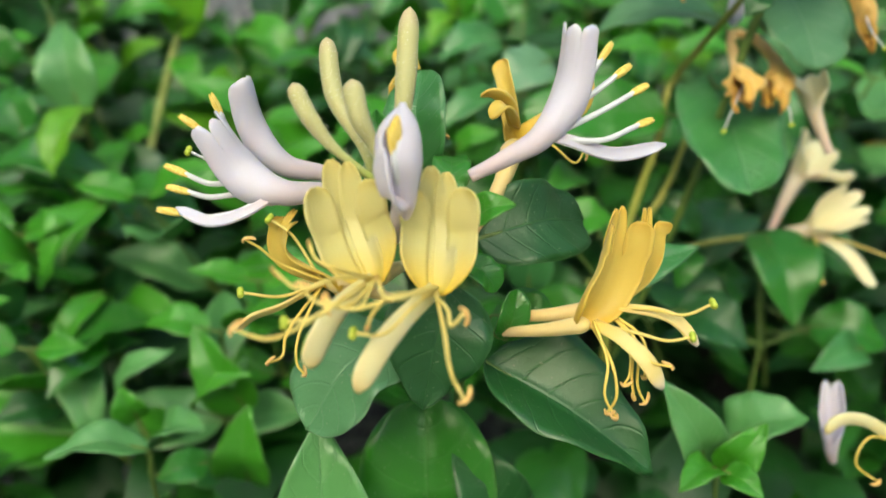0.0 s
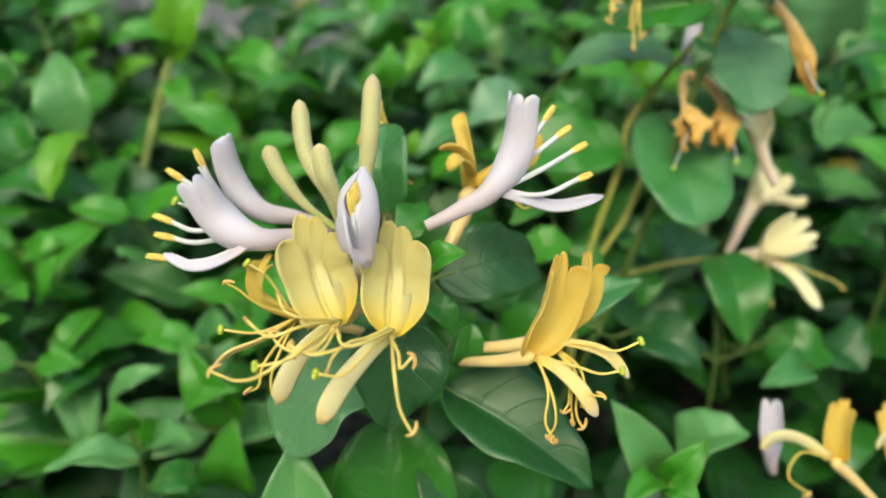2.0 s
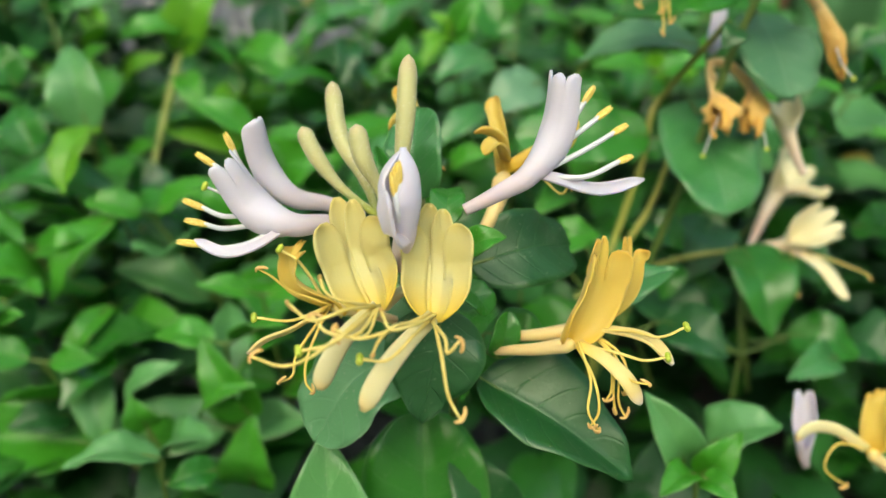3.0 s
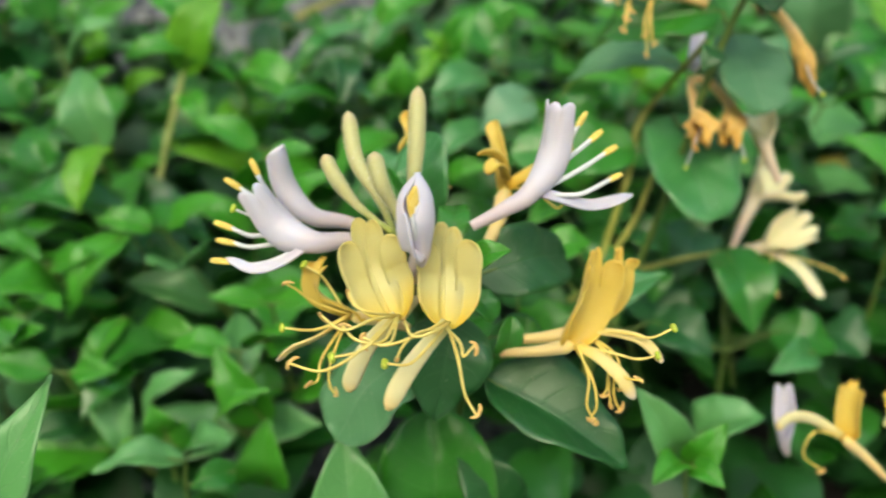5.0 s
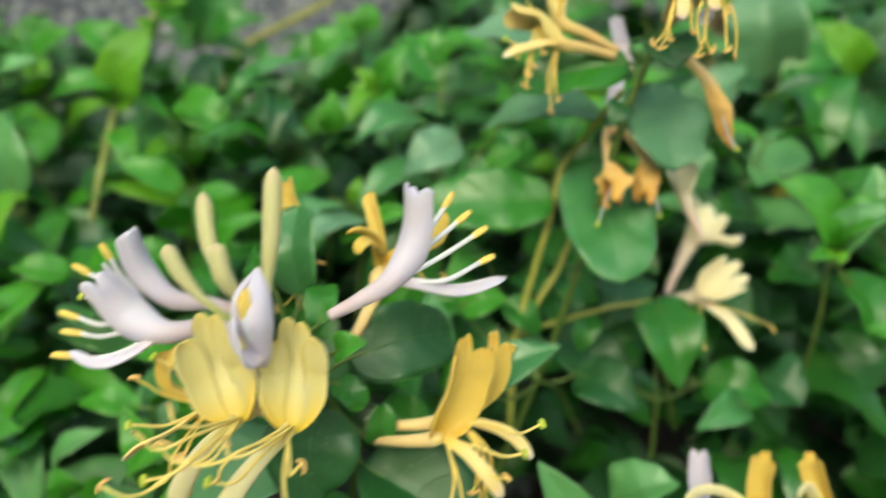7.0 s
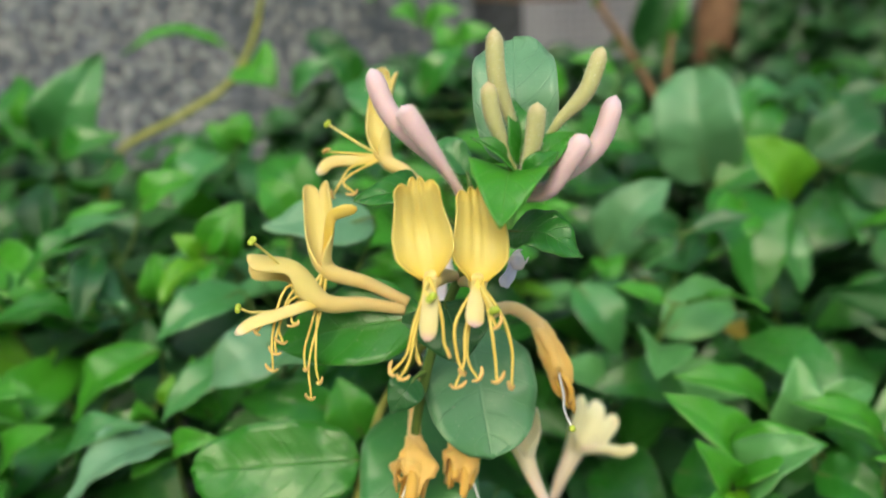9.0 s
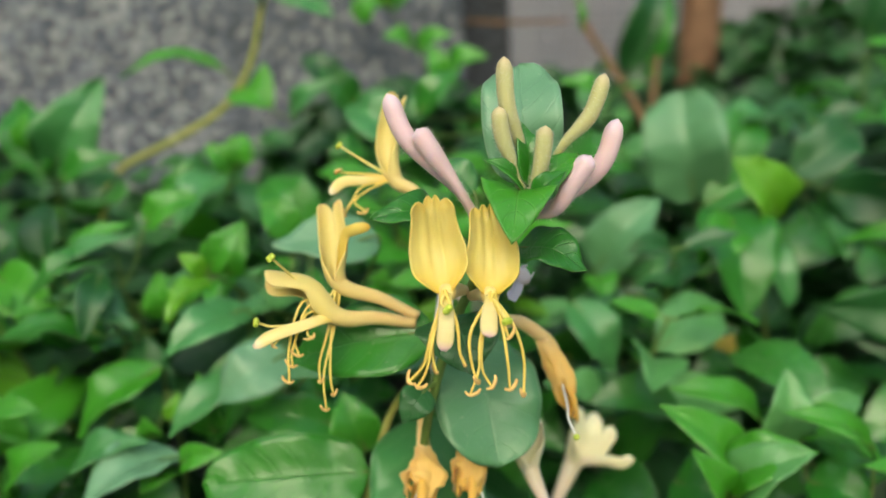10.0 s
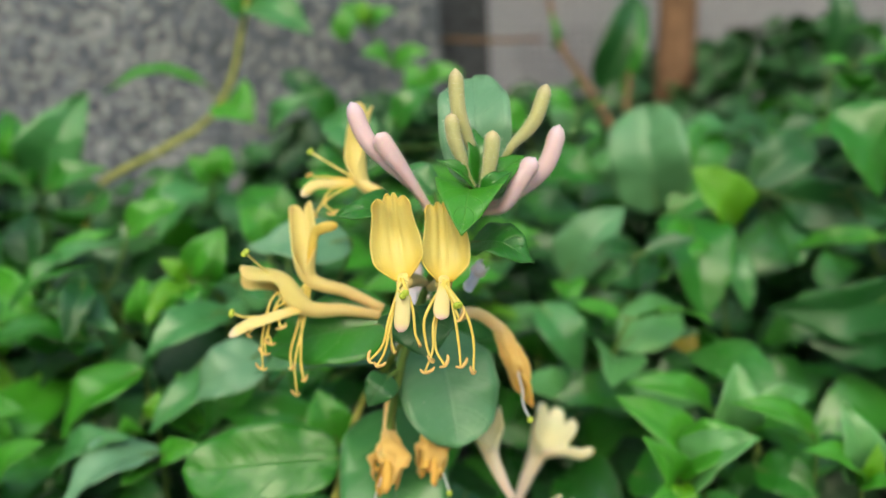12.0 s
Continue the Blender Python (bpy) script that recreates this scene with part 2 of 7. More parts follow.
def frames(pts, hint):
    """Tangent, side and face at each point; the face turns as little as it can."""
    res, f = [], V(hint)
    for i, p in enumerate(pts):
        t = (pts[min(i + 1, len(pts) - 1)] - pts[max(i - 1, 0)]).normalized()
        f = f - t * f.dot(t)
        if f.length < 1e-9:
            f = t.orthogonal()
        f.normalize()
        res.append((t, t.cross(f).normalized(), f.copy()))
    return res


def grid(rows, closed=False):
    """Vertices, faces and UVs of a sheet from rows of points."""
    nr, nc = len(rows), len(rows[0])
    verts = [p for r in rows for p in r]
    uvs = [((j / (nc if closed else nc - 1)), i / (nr - 1)) for i in range(nr) for j in range(nc)]
    faces = []
    for i in range(nr - 1):
        for j in range(nc if closed else nc - 1):
            k = (j + 1) % nc
            faces.append((i * nc + j, i * nc + k, (i + 1) * nc + k, (i + 1) * nc + j))
    return verts, faces, uvs


def joined(*sheets):
    verts, faces, uvs = [], [], []
    for v, f, t in sheets:
        n = len(verts)
        verts += v
        uvs += t
        faces += [tuple(i + n for i in q) for q in f]
    return verts, faces, uvs


def mesh_of(name, sheet, origin, mat):
    verts, faces, uvs = sheet
    me = bpy.data.meshes.new(name)
    me.from_pydata([V(p) - origin for p in verts], [], faces)
    layer = me.uv_layers.new(name="UVMap")
    idx = np.empty(len(me.loops), dtype=np.int32)
    me.loops.foreach_get("vertex_index", idx)
    layer.data.foreach_set("uv", np.array(uvs, dtype=np.float32)[idx].ravel())
    me.polygons.foreach_set("use_smooth", np.ones(len(me.polygons), dtype=bool))
    me.materials.append(mat)
    me.update()
    return me


ORIGIN = {}


def thing(name, at, label, category, group="", kind=""):
    ob = new(name)
    ob.location = at
    ob.empty_display_size = 0.005
    ORIGIN[ob.name] = V(at)
    return tagged(ob, label, category, group, kind)


def part(name, sheet, mat, parent, label="", thick=0.0, weld=0.0):
    o = ORIGIN[parent.name]
    ob = new(name, mesh_of(name, sheet, o, mat))
    if weld:
        bm = bmesh.new()
        bm.from_mesh(ob.data)
        bmesh.ops.remove_doubles(bm, verts=bm.verts, dist=weld)
        bm.to_mesh(ob.data)
        bm.free()
    ob.parent = parent
    ORIGIN[ob.name] = o
    if thick:
        s = ob.modifiers.new("thickness", "SOLIDIFY")
        s.thickness, s.offset = thick, 0.0
    return tagged(ob, label) if label else ob


def rod(pts, radii, n=12, seg=8, hint=(0.1, 0.2, 1)):
    """A round, capped sweep; radii is a function of 0..1."""
    c = spline(pts, n)
    rows = []
    for i, (p, (t, s, f)) in enumerate(zip(c, frames(c, hint))):
        r = radii(i / n)
        rows.append([p + r * (math.cos(a) * s + math.sin(a) * f) for a in np.arange(seg) / seg * 2 * math.pi])
    t0, t1 = (c[0] - c[1]).normalized(), (c[-1] - c[-2]).normalized()
    r0, r1 = radii(0.0), radii(1.0)
    rows = [[c[0] + t0 * r0 * 0.5 + (p - c[0]) * 0.05 for p in rows[0]]] + rows + [[c[-1] + t1 * r1 * 0.45 + (p - c[-1]) * 0.6 for p in rows[-1]], [c[-1] + t1 * r1 * 0.6 + (p - c[-1]) * 0.03 for p in rows[-1]]]
    return grid(rows, True)


def smooth(a, b, x):
    x = min(max((x - a) / (b - a), 0.0), 1.0)
    return x * x * (3 - 2 * x)


def lip_sheet(pts, face, width, r0, lobes=4, split=0.66, cup=(1.3, 1.0, 0.75), curl=0.0, side_curl=0.3, rnd=None, nv=24, top=0.10, flare=0.15, short=0.45, blunt=3.4, lap=0.0, flute=0.004):
    """The upper lip of a honeysuckle flower: a cupped strap that starts round the throat, with two broad outer lobes and narrower inner ones."""
    rnd = rnd or random.Random(1)
    face = V(face).normalized()
    pts = [V(p) for p in pts]
    pts[0] = pts[0] - face * r0
    c = spline(pts, nv)
    fr = frames(c, face)
    length = sum((c[i + 1] - c[i]).length for i in range(nv))
    bounds = {1: (-1, 1), 2: (-1, 0.06, 1), 3: (-1, -0.36, 0.34, 1), 4: (-1, -0.34, 0.0, 0.30, 1)}[lobes]
    sheets = []
    for k in range(lobes):
        u0, u1 = bounds[k], bounds[k + 1]
        if lap:
            u0, u1 = max(-1, u0 - lap), min(1, u1 + lap)
        uc, uh = (u0 + u1) / 2, (u1 - u0) / 2
        outer = lobes > 2 and k in (0, lobes - 1)
        reach = 1.0 - (short if outer else 0.0) + rnd.uniform(-0.07, 0.04)
        own, lean = rnd.uniform(-0.02, 0.03), rnd.uniform(-0.08, 0.08)
        rows = []
        for i in range(nv + 1):
            v = i / nv
            q = max(0.0, (v - split) / (1 - split))
            vv = min(v, split) + (v - min(v, split)) * reach
            x = vv * nv
            a = min(int(x), nv - 1)
            p = c[a].lerp(c[a + 1], x - a)
            t, s, f = fr[min(a, nv)]
            w = max(2 * r0 * cup[0] * (1 - smooth(0, flare, v)), width * (1 - (1 - min(1.0, v / flare)) ** 2.2) ** 0.5)
            w *= 1 - top * smooth(0.35, 1.0, v)
            cc = cup[0] + (cup[1] - cup[0]) * smooth(0, flare, v) + (cup[2] - cup[1]) * smooth(0.45, 1, v)
            R = w / 2 / cc
            wl = math.sqrt(max(0.0, 1 - (q * 0.99) ** blunt)) * (1 + (0.04 if lap else 0.20) * smooth(0, 0.3, q))
            row = []
            for j in range(8):
                sl = j / 3.5 - 1
                u = uc + sl * uh * wl + q * q * (lean - (0.10 * uc if outer else 0.0)) * uh
                ang = u * cc
                pt = p + s * (R * math.sin(ang)) + f * (R * (1 - math.cos(ang)))
                pt = pt + f * length * ((curl + own) * q * q + (side_curl * 0.42 * q**1.3 * (0.5 + 0.5 * sl * math.copysign(1, uc)) if outer else 0.0))
                pt = pt + f * length * ((0.02 if outer else -0.012 * (1 + k % 2)) * smooth(0, 0.25, q) - 0.022 * q * (1 - sl * sl))
                pt = pt + f * length * 0.010 * math.sin(9 * v + 3 * u)
                if lap:
                    pt = pt + f * length * ((0.009 + 0.034 * smooth(0.30, 0.75, v)) if outer else 0.005 * k)
                for ub in () if lap else bounds[1:-1]:
                    pt = pt + f * length * flute * math.exp(-(((u - ub) / 0.12) ** 2)) * smooth(0.12, 0.5, v) * (1 - q)
                row.append(pt)
            rows.append(row)
        sh = grid(rows)
        sheets.append((sh[0], sh[1], [((uc + (2 * a - 1) * uh + 1) / 2, b) for a, b in sh[2]]))
    return joined(*sheets)


def corolla_sheet(pts, at, face, r_base, r0, width, lobes=4, split=0.70, open_to=1.25, gap=None, top=0.25, blunt=2.6, curl=0.0, seed=1, n=56):
    """Tube and upper lip as one smooth funnel through pts, with the throat at point number at: round at first, then open on its face."""
    rnd = random.Random(seed)
    c = spline(pts, n)
    fr = frames(c, V(face))
    cut = round(n * at / (len(pts) - 1))
    length = sum((c[i + 1] - c[i]).length for i in range(cut, n))

    def ring(x, u):
        """Point at x steps along, u from edge to edge."""
        i = min(int(x), n - 1)
        p = c[i].lerp(c[i + 1], x - i)
        t, s, f = fr[min(round(x), n)]
        if x <= cut:
            r, half = r_base + (r0 - r_base) * (x / cut) ** 1.3, math.pi
        else:
            v = (x - cut) / (n - cut)
            if gap:
                half = math.pi - gap * math.sin(math.pi * smooth(0.28, 0.97, v))
                r = (r0 + (width / 2 - r0) * smooth(0, 0.42, v)) * math.sqrt(max(0.02, 1 - smooth(0.45, 1.0, v) ** 2.6))
            else:
                half = math.pi + (open_to - math.pi) * smooth(0, 0.55, v) ** 0.8
                r = r0 + (width / 2 / math.sin(min(half, math.pi / 2)) - r0) * smooth(-0.1, 0.55, v)
            r *= 1 - top * smooth(0.45, 1.0, v)
        back = r0 if x > cut else r
        return p + f * (r - back) + s * (r * math.sin(u * half)) - f * (r * math.cos(u * half)), f

    tube = grid([[ring(i, -1 + 2 * j / 36)[0] for j in range(37)] for i in range(cut + 1)])
    tube = (tube[0], tube[1], [(a, 0.22 * b) for a, b in tube[2]])
    bounds = [-1 + 2 * k / lobes for k in range(lobes + 1)]
    sheets = []
    for k in range(lobes):
        u0, u1 = bounds[k], bounds[k + 1]
        uc, uh = (u0 + u1) / 2, (u1 - u0) / 2
        reach = 1 - (rnd.uniform(0.0, 0.16) if lobes > 1 else 0.0) - (0.2 if lobes == 4 and k in (0, 3) else 0.0)
        own = rnd.uniform(-0.015, 0.025)
        rows = []
        for i in range(cut, n + 1):
            v = (i - cut) / (n - cut)
            q = max(0.0, (v - split) / (1 - split))
            x = cut + (n - cut) * (min(v, split) + (v - min(v, split)) * reach)
            wl = 1.0 if gap else math.sqrt(max(0.0, 1 - (q * 0.995) ** blunt))
            row = []
            cols = 36 // lobes
            for j in range(cols + 1):
                sl = 2 * j / cols - 1
                p, f = ring(x, uc + sl * uh * wl)
                groove = sum(math.exp(-(((uc + sl * uh - b) / 0.10) ** 2)) for b in bounds[1:-1]) * smooth(0.25, split, v) * (1 - q)
                row.append(p + f * length * ((curl + own) * q * q + 0.010 * groove - 0.02 * q * (1 - sl * sl)))
            rows.append(row)
        sh = grid(rows)
        sheets.append((sh[0], sh[1], [((uc + (2 * a - 1) * uh + 1) / 2, 0.22 + 0.78 * b) for a, b in sh[2]]))
    return joined(tube, *sheets)


def strap_sheet(pts, face, width, cup=0.5, nv=16, taper=0.72):
    """The narrow lower lip: a rounded strap, channelled along its middle."""
    c = spline(pts, nv)
    rows = []
    for i, (p, (t, s, f)) in enumerate(zip(c, frames(c, face))):
        v = i / nv
        w = width * (taper + (1 - taper) * smooth(0, 0.7, v)) * math.sqrt(max(0.002, 1 - max(0, (v - 0.78) / 0.225) ** 2))
        R = w / 2 / cup
        rows.append([p + s * (R * math.sin(u * cup)) + f * (R * (math.cos(u * cup) - 1)) for u in np.linspace(-1, 1, 9)])
    return grid(rows)


def ball(center, radii, axes, nlat=6, nlon=10):
    a, b, c = axes
    rows = []
    for i in range(nlat + 1):
        th = math.pi * (0.02 + 0.96 * i / nlat)
        rows.append([V(center) + a * (radii[0] * -math.cos(th)) + b * (radii[1] * math.sin(th) * math.cos(ph)) + c * (radii[2] * math.sin(th) * math.sin(ph)) for ph in np.arange(nlon) / nlon * 2 * math.pi])
    return grid(rows, True)


def flower(label, colour, base, throat, tip, face, width, bow=None, low=None, low_width=0.0, stamens=(), styles=(), straps=(), spent=True, r0=0.0015, lobes=4, split=0.78, cup=(2.5, 1.0, 0.75), curl=0.0, side_curl=0.15, bend=None, tube="tube", strap="strap", seed=1, top=0.10, flare=0.15, short=0.45, blunt=3.4, pouch=0.0, lap=0.0, flute=0.004, low_face=None, funnel=None):
    """One flower: tube, four-lobed upper lip, narrow lower lip, stamens and style. low, stamens and styles hold the way points from the throat on."""
    rnd = random.Random(seed)
    ob = thing("honeysuckle_flower", base, label, "flower", "honeysuckle flowers")
    base, throat, tip, face = V(base), V(throat), V(tip), V(face).normalized()
    mid = V(bend) if bend else (base + throat) / 2 + (base - throat).orthogonal().normalized() * 0.0004
    if funnel:
        crook = V(bow) if bow else (throat + tip) / 2
        sheet = corolla_sheet([base, mid, throat, crook, tip], 2, face, 0.0009, r0, width, seed=seed, **funnel)
        part("corolla", sheet, PETAL[colour], ob, "", 0.0003, 1e-6)
    else:
        onward = (throat - mid).normalized()
        inline = smooth(-0.1, 0.6, onward.dot((tip - throat).normalized()))
        end = throat - onward * (r0 * 0.9 + (0.002 if lap else 0.0))
        joint = 1 - 0.0012 / (end - base).length
        swell = lambda x: 0.0009 + (r0 - 0.0009) * (x / joint) ** 1.1 if x < joint else r0 * (1 - 0.3 * inline * (x - joint) / (1.0001 - joint))
        part("corolla_tube", rod([base, mid, end], swell, 24, 14), PETAL[tube], ob)
        start = throat - onward * (0.9 * r0 + 0.0012) * inline - (tip - throat).normalized() * pouch
        run = throat + onward * 0.0008 - face * r0 * 0.7
        way = [start, run, V(bow), tip] if bow and colour == "white" else [start, V(bow), tip] if bow else [start, (throat + tip) / 2 - face * (tip - throat).length * 0.06, tip]
        part("upper_lip", lip_sheet(way, face, width, r0 - 0.00018, lobes, split, cup, curl, side_curl, rnd, 24, top, flare, short, blunt, lap, flute), PETAL[colour], ob, "", 0.00024, 1e-6)
    if low:
        part("lower_lip", strap_sheet([throat, *low], V(low_face) if low_face else face, low_width), PETAL[strap], ob, "narrow strap-shaped lower petal", 0.0005)
    for way in straps:
        part("lobe", strap_sheet([throat.lerp(tip, 0.12), *map(V, way)], face, low_width), PETAL[colour], ob, "curled side lobe", 0.0005)
    fil = FILAMENT_WHITE if colour == "white" else FILAMENT_GOLD if colour in ("gold", "amber", "honey") else FILAMENT
    for way in stamens:
        pts = [throat + V((rnd.uniform(-1, 1), rnd.uniform(-1, 1), rnd.uniform(-1, 1))) * r0 * 0.4, *map(V, way)]
        if len(pts) == 2:
            pts.insert(1, pts[0].lerp(pts[1], 0.5) + V((0, 0, 0.0012)))
        thick = 0.00058 if colour == "white" else 0.00031
        thread = part("filament", rod(pts, lambda x: thick - 0.00010 * x, 14, 6), fil, ob)
        d = (pts[-1] - pts[-2]).normalized()
        if spent:
            s = d.orthogonal().normalized()
            s = (Matrix.Rotation(rnd.uniform(0, 6.28), 3, d) @ s)
            hook = [pts[-1] - s * 0.0009, pts[-1] + d * 0.0003, pts[-1] + s * 0.0010 - d * 0.0004, pts[-1] + s * 0.0013 - d * 0.0011]
            part("anther", rod(hook, lambda x: 0.00027 * (0.7 + 0.5 * math.sin(3.1 * x)), 10, 6), ANTHER_OLD, thread)
        else:
            n = d.orthogonal().normalized()
            e = pts[-1] + d * 0.0014
            b = d.cross(n)
            part("anther", joined(ball(e + n * 0.00026, (0.0022, 0.00044, 0.00048), (d, n, b)), ball(e - n * 0.00026, (0.0021, 0.00044, 0.00048), (d, n, b))), ANTHER_FRESH, thread)
    for way in styles:
        pts = [throat, *map(V, way)]
        if len(pts) == 2:
            pts.insert(1, pts[0].lerp(pts[1], 0.5) + V((0, 0, 0.001)))
        thread = part("style", rod(pts, lambda x: 0.00031 - 0.00006 * x, 14, 6), FILAMENT_WHITE if colour == "white" else FILAMENT, ob)
        d = (pts[-1] - pts[-2]).normalized()
        n = d.orthogonal().normalized()
        b = d.cross(n)
        e = pts[-1] + d * 0.0004
        part("stigma", joined(ball(e + n * 0.00032, (0.00055, 0.00065, 0.00075), (d, n, b)), ball(e - n * 0.00032, (0.00055, 0.00065, 0.00075), (d, n, b))), STIGMA, thread, "round green stigma")
    return ob


def withered(label, base, bend, neck, end, width, style, seed=1):
    """A spent flower: a limp tube, a crumpled bag and ragged brown ends."""
    rnd = random.Random(seed)
    ob = thing("honeysuckle_flower", base, label, "flower", "honeysuckle flowers")
    base, bend, neck, end = V(base), V(bend), V(neck), V(end)
    part("corolla_tube", rod([base, bend, neck, neck.lerp(end, 0.1)], lambda x: 0.0012 + 0.0005 * x, 14, 10), PETAL["wilted_tube"], ob)
    c = spline([neck, neck.lerp(end, 0.5) + V((0.0006, -0.0008, 0)), end], 20)
    rows = []
    for i, (p, (t, s, f)) in enumerate(zip(c, frames(c, (0.1, -1, 0.2)))):
        v = i / 20
        r = 0.0017 + (width / 2 - 0.0017) * smooth(0, 0.62, v) * (1 - 0.22 * smooth(0.6, 1, v))
        ring = []
        for a in np.arange(26) / 26 * 2 * math.pi:
            crease = 0.20 * math.sin(4 * a + seed + 2.5 * v) * smooth(0.05, 0.5, v) + 0.13 * math.sin(9 * a - 4 * v) * v
            crease += 0.40 * noise.noise(V((math.cos(a) * 1.7, math.sin(a) * 1.7 + seed, v * 5))) * smooth(0, 0.3, v)
            rag = t * (0.0022 * math.sin(3 * a + seed) + 0.0012 * math.sin(7 * a)) * smooth(0.6, 1, v)
            ring.append(p + rag + (s * math.cos(a) + f * math.sin(a) * 0.7) * r * (1 + crease))
        rows.append(ring)
    part("crumpled_lip", grid(rows, True), PETAL["wilted_bag"], ob, "crumpled orange petals", 0.0003)
    d = (end - neck).normalized()
    for k in range(5):
        a = k * 1.257 + rnd.uniform(-0.3, 0.3)
        s = d.orthogonal().normalized()
        out = Matrix.Rotation(a, 3, d) @ s
        p = end + out * width * 0.30 - d * width * 0.45
        reach = rnd.uniform(0.0035, 0.0095)
        part("shrivelled_lobe", strap_sheet([p, p + d * reach * 0.6 + out * rnd.uniform(0.0, 0.001), p + d * reach - out * rnd.uniform(-0.0008, 0.0014)], out, width * rnd.uniform(0.30, 0.44), 1.4, 8, 0.8), PETAL["wilted"], ob, "", 0.0004)
    if style:
        pts = [c[12], *map(V, style)]
        thread = part("style", rod(pts, lambda x: 0.00022, 12, 6), FILAMENT_WHITE, ob)
        e = V(style[-1])
        part("stigma", ball(e, (0.0007, 0.0007, 0.0007), (V((1, 0, 0)), V((0, 1, 0)), V((0, 0, 1)))), STIGMA, thread)
    return ob


def bud(label, colour, pts, width, hairs=420, seed=1):
    """A closed bud: a slim, bent club with fine hairs."""
    rnd = random.Random(seed)
    ob = thing("honeysuckle_bud", pts[0], label, "flower bud", "honeysuckle buds")
    r = lambda x: width / 2 * (0.44 + 0.56 * smooth(0.15, 0.72, x)) * math.sqrt(max(0.02, 1 - max(0, (x - 0.88) / 0.121) ** 2))
    sheet = rod(pts, r, 44, 16)
    part("petals", sheet, PETAL[colour], ob)
    c = spline(pts, 60)
    fr = frames(c, (0.1, 0.2, 1))
    verts, faces, uvs = [], [], []
    for h in range(hairs):
        x = rnd.uniform(0.04, 0.97)
        i = int(x * 60)
        t, s, f = fr[i]
        a = rnd.uniform(0, 6.283)
        n = math.cos(a) * s + math.sin(a) * f
        p = c[i] + n * r(x) * 0.97
        side = t.cross(n) * 0.000045
        e = p + n * rnd.uniform(0.0003, 0.0008) + t * rnd.uniform(-0.0002, 0.0003)
        k = len(verts)
        verts += [p - side, p + side, p + t * 0.00004, e]
        uvs += [(0, 0), (1, 0), (0.5, 0), (0.5, 1)]
        faces += [(k, k + 1, k + 3), (k + 1, k + 2, k + 3), (k + 2, k, k + 3)]
    tagged(part("hairs", (verts, faces, uvs), HAIR, ob, "fine pale hairs"), kind="stuff")
    return ob


PROFILE = {
    "ovate": lambda v: math.sin(math.pi * v**0.72) ** 0.85 * (1 - 0.15 * v),
    "round": lambda v: (max(0.0, 1 - abs(2 * v**0.92 - 1) ** 2.6)) ** 0.55,
    "broad": lambda v: math.sin(math.pi * v**0.5) ** 0.8,
    "lance": lambda v: math.sin(math.pi * v**0.8) ** 1.05 * (1 - 0.1 * v),
}


def leaf_sheet(base, tip, normal, width, shape="ovate", fold=0.25, arch=0.12, wave=0.02, seed=1, nv=24, nu=10):
    """A leaf blade: folded along the midrib, arched from base to tip, a little wavy at the edge."""
    rnd = random.Random(seed)
    base, tip = V(base), V(tip)
    length = (tip - base).length
    n = V(normal)
    ax = (tip - base).normalized()
    n = (n - ax * n.dot(ax)).normalized()
    c = spline([base, base.lerp(tip, 0.5) + n * length * arch, tip], nv)
    fr = frames(c, n)
    prof = PROFILE[shape]
    top = max(prof(i / 40) for i in range(41))
    ph, ph2, tw = rnd.uniform(0, 6), rnd.uniform(0, 6), rnd.uniform(-0.12, 0.12)
    rows = []
    for i, (p, (t, s, f)) in enumerate(zip(c, fr)):
        v = i / nv
        w = width / 2 * max(prof(v) / top, 0.012)
        row = []
        for j in range(nu + 1):
            u = 2 * j / nu - 1
            au = abs(u)
            lift = fold * w * au ** 1.15 - 0.25 * fold * w * au**3
            rip = wave * width * au * au * (math.sin(11 * v + ph + (2.0 if u > 0 else 0)) + 0.5 * math.sin(23 * v + ph2))
            quilt = 0.011 * width * math.sin(math.pi * 2 * 6.5 * (v - 0.22 * au**1.4)) * min(1, 4 * au * (1 - au) + 0.15)
            row.append(p + s * (u * w * (1 - 0.08 * fold)) + f * (lift + rip + quilt + tw * u * w * (v - 0.4)))
        rows.append(row)
    return grid(rows)


def shoot(label, stem_pts, thick, mat):
    ob = thing("honeysuckle_shoot", stem_pts[0], label, "vine shoot", "honeysuckle shoots")
    part("stem", rod(stem_pts, lambda x: thick / 2 * (1 - 0.35 * x), 18, 8), mat, ob)
    ob["count"] = 0
    STEMS[ob.name] = spline(stem_pts, 24)
    return ob


STEMS = {}


def leaf(sh, tone, base, tip, normal, width, shape="ovate", fold=0.42, arch=0.19, wave=0.045):
    sh["count"] += 1
    seed = int(abs(base[0] * 91000 + base[1] * 5300 + base[2] * 710)) + sh["count"]
    b, t = V(base), V(tip)
    ob = part("leaf", leaf_sheet(b, t, normal, width, shape, fold, arch, wave, seed), LEAF[tone], sh, "", 0.00025)
    near = min(STEMS[sh.name], key=lambda p: (p - b).length)
    d = (t - b).normalized()
    n = V(normal).normalized()
    c = spline([b, b.lerp(t, 0.5) + (n - d * n.dot(d)).normalized() * (t - b).length * arch, t], 8)
    part("petiole", rod([near, near.lerp(b, 0.5) - n * (near - b).length * 0.12, b, c[2] - n * 0.0004, c[5] - n * 0.0004], lambda x: 0.0006 - 0.00035 * x, 14, 6), STEM_GREEN, sh)
    return ob


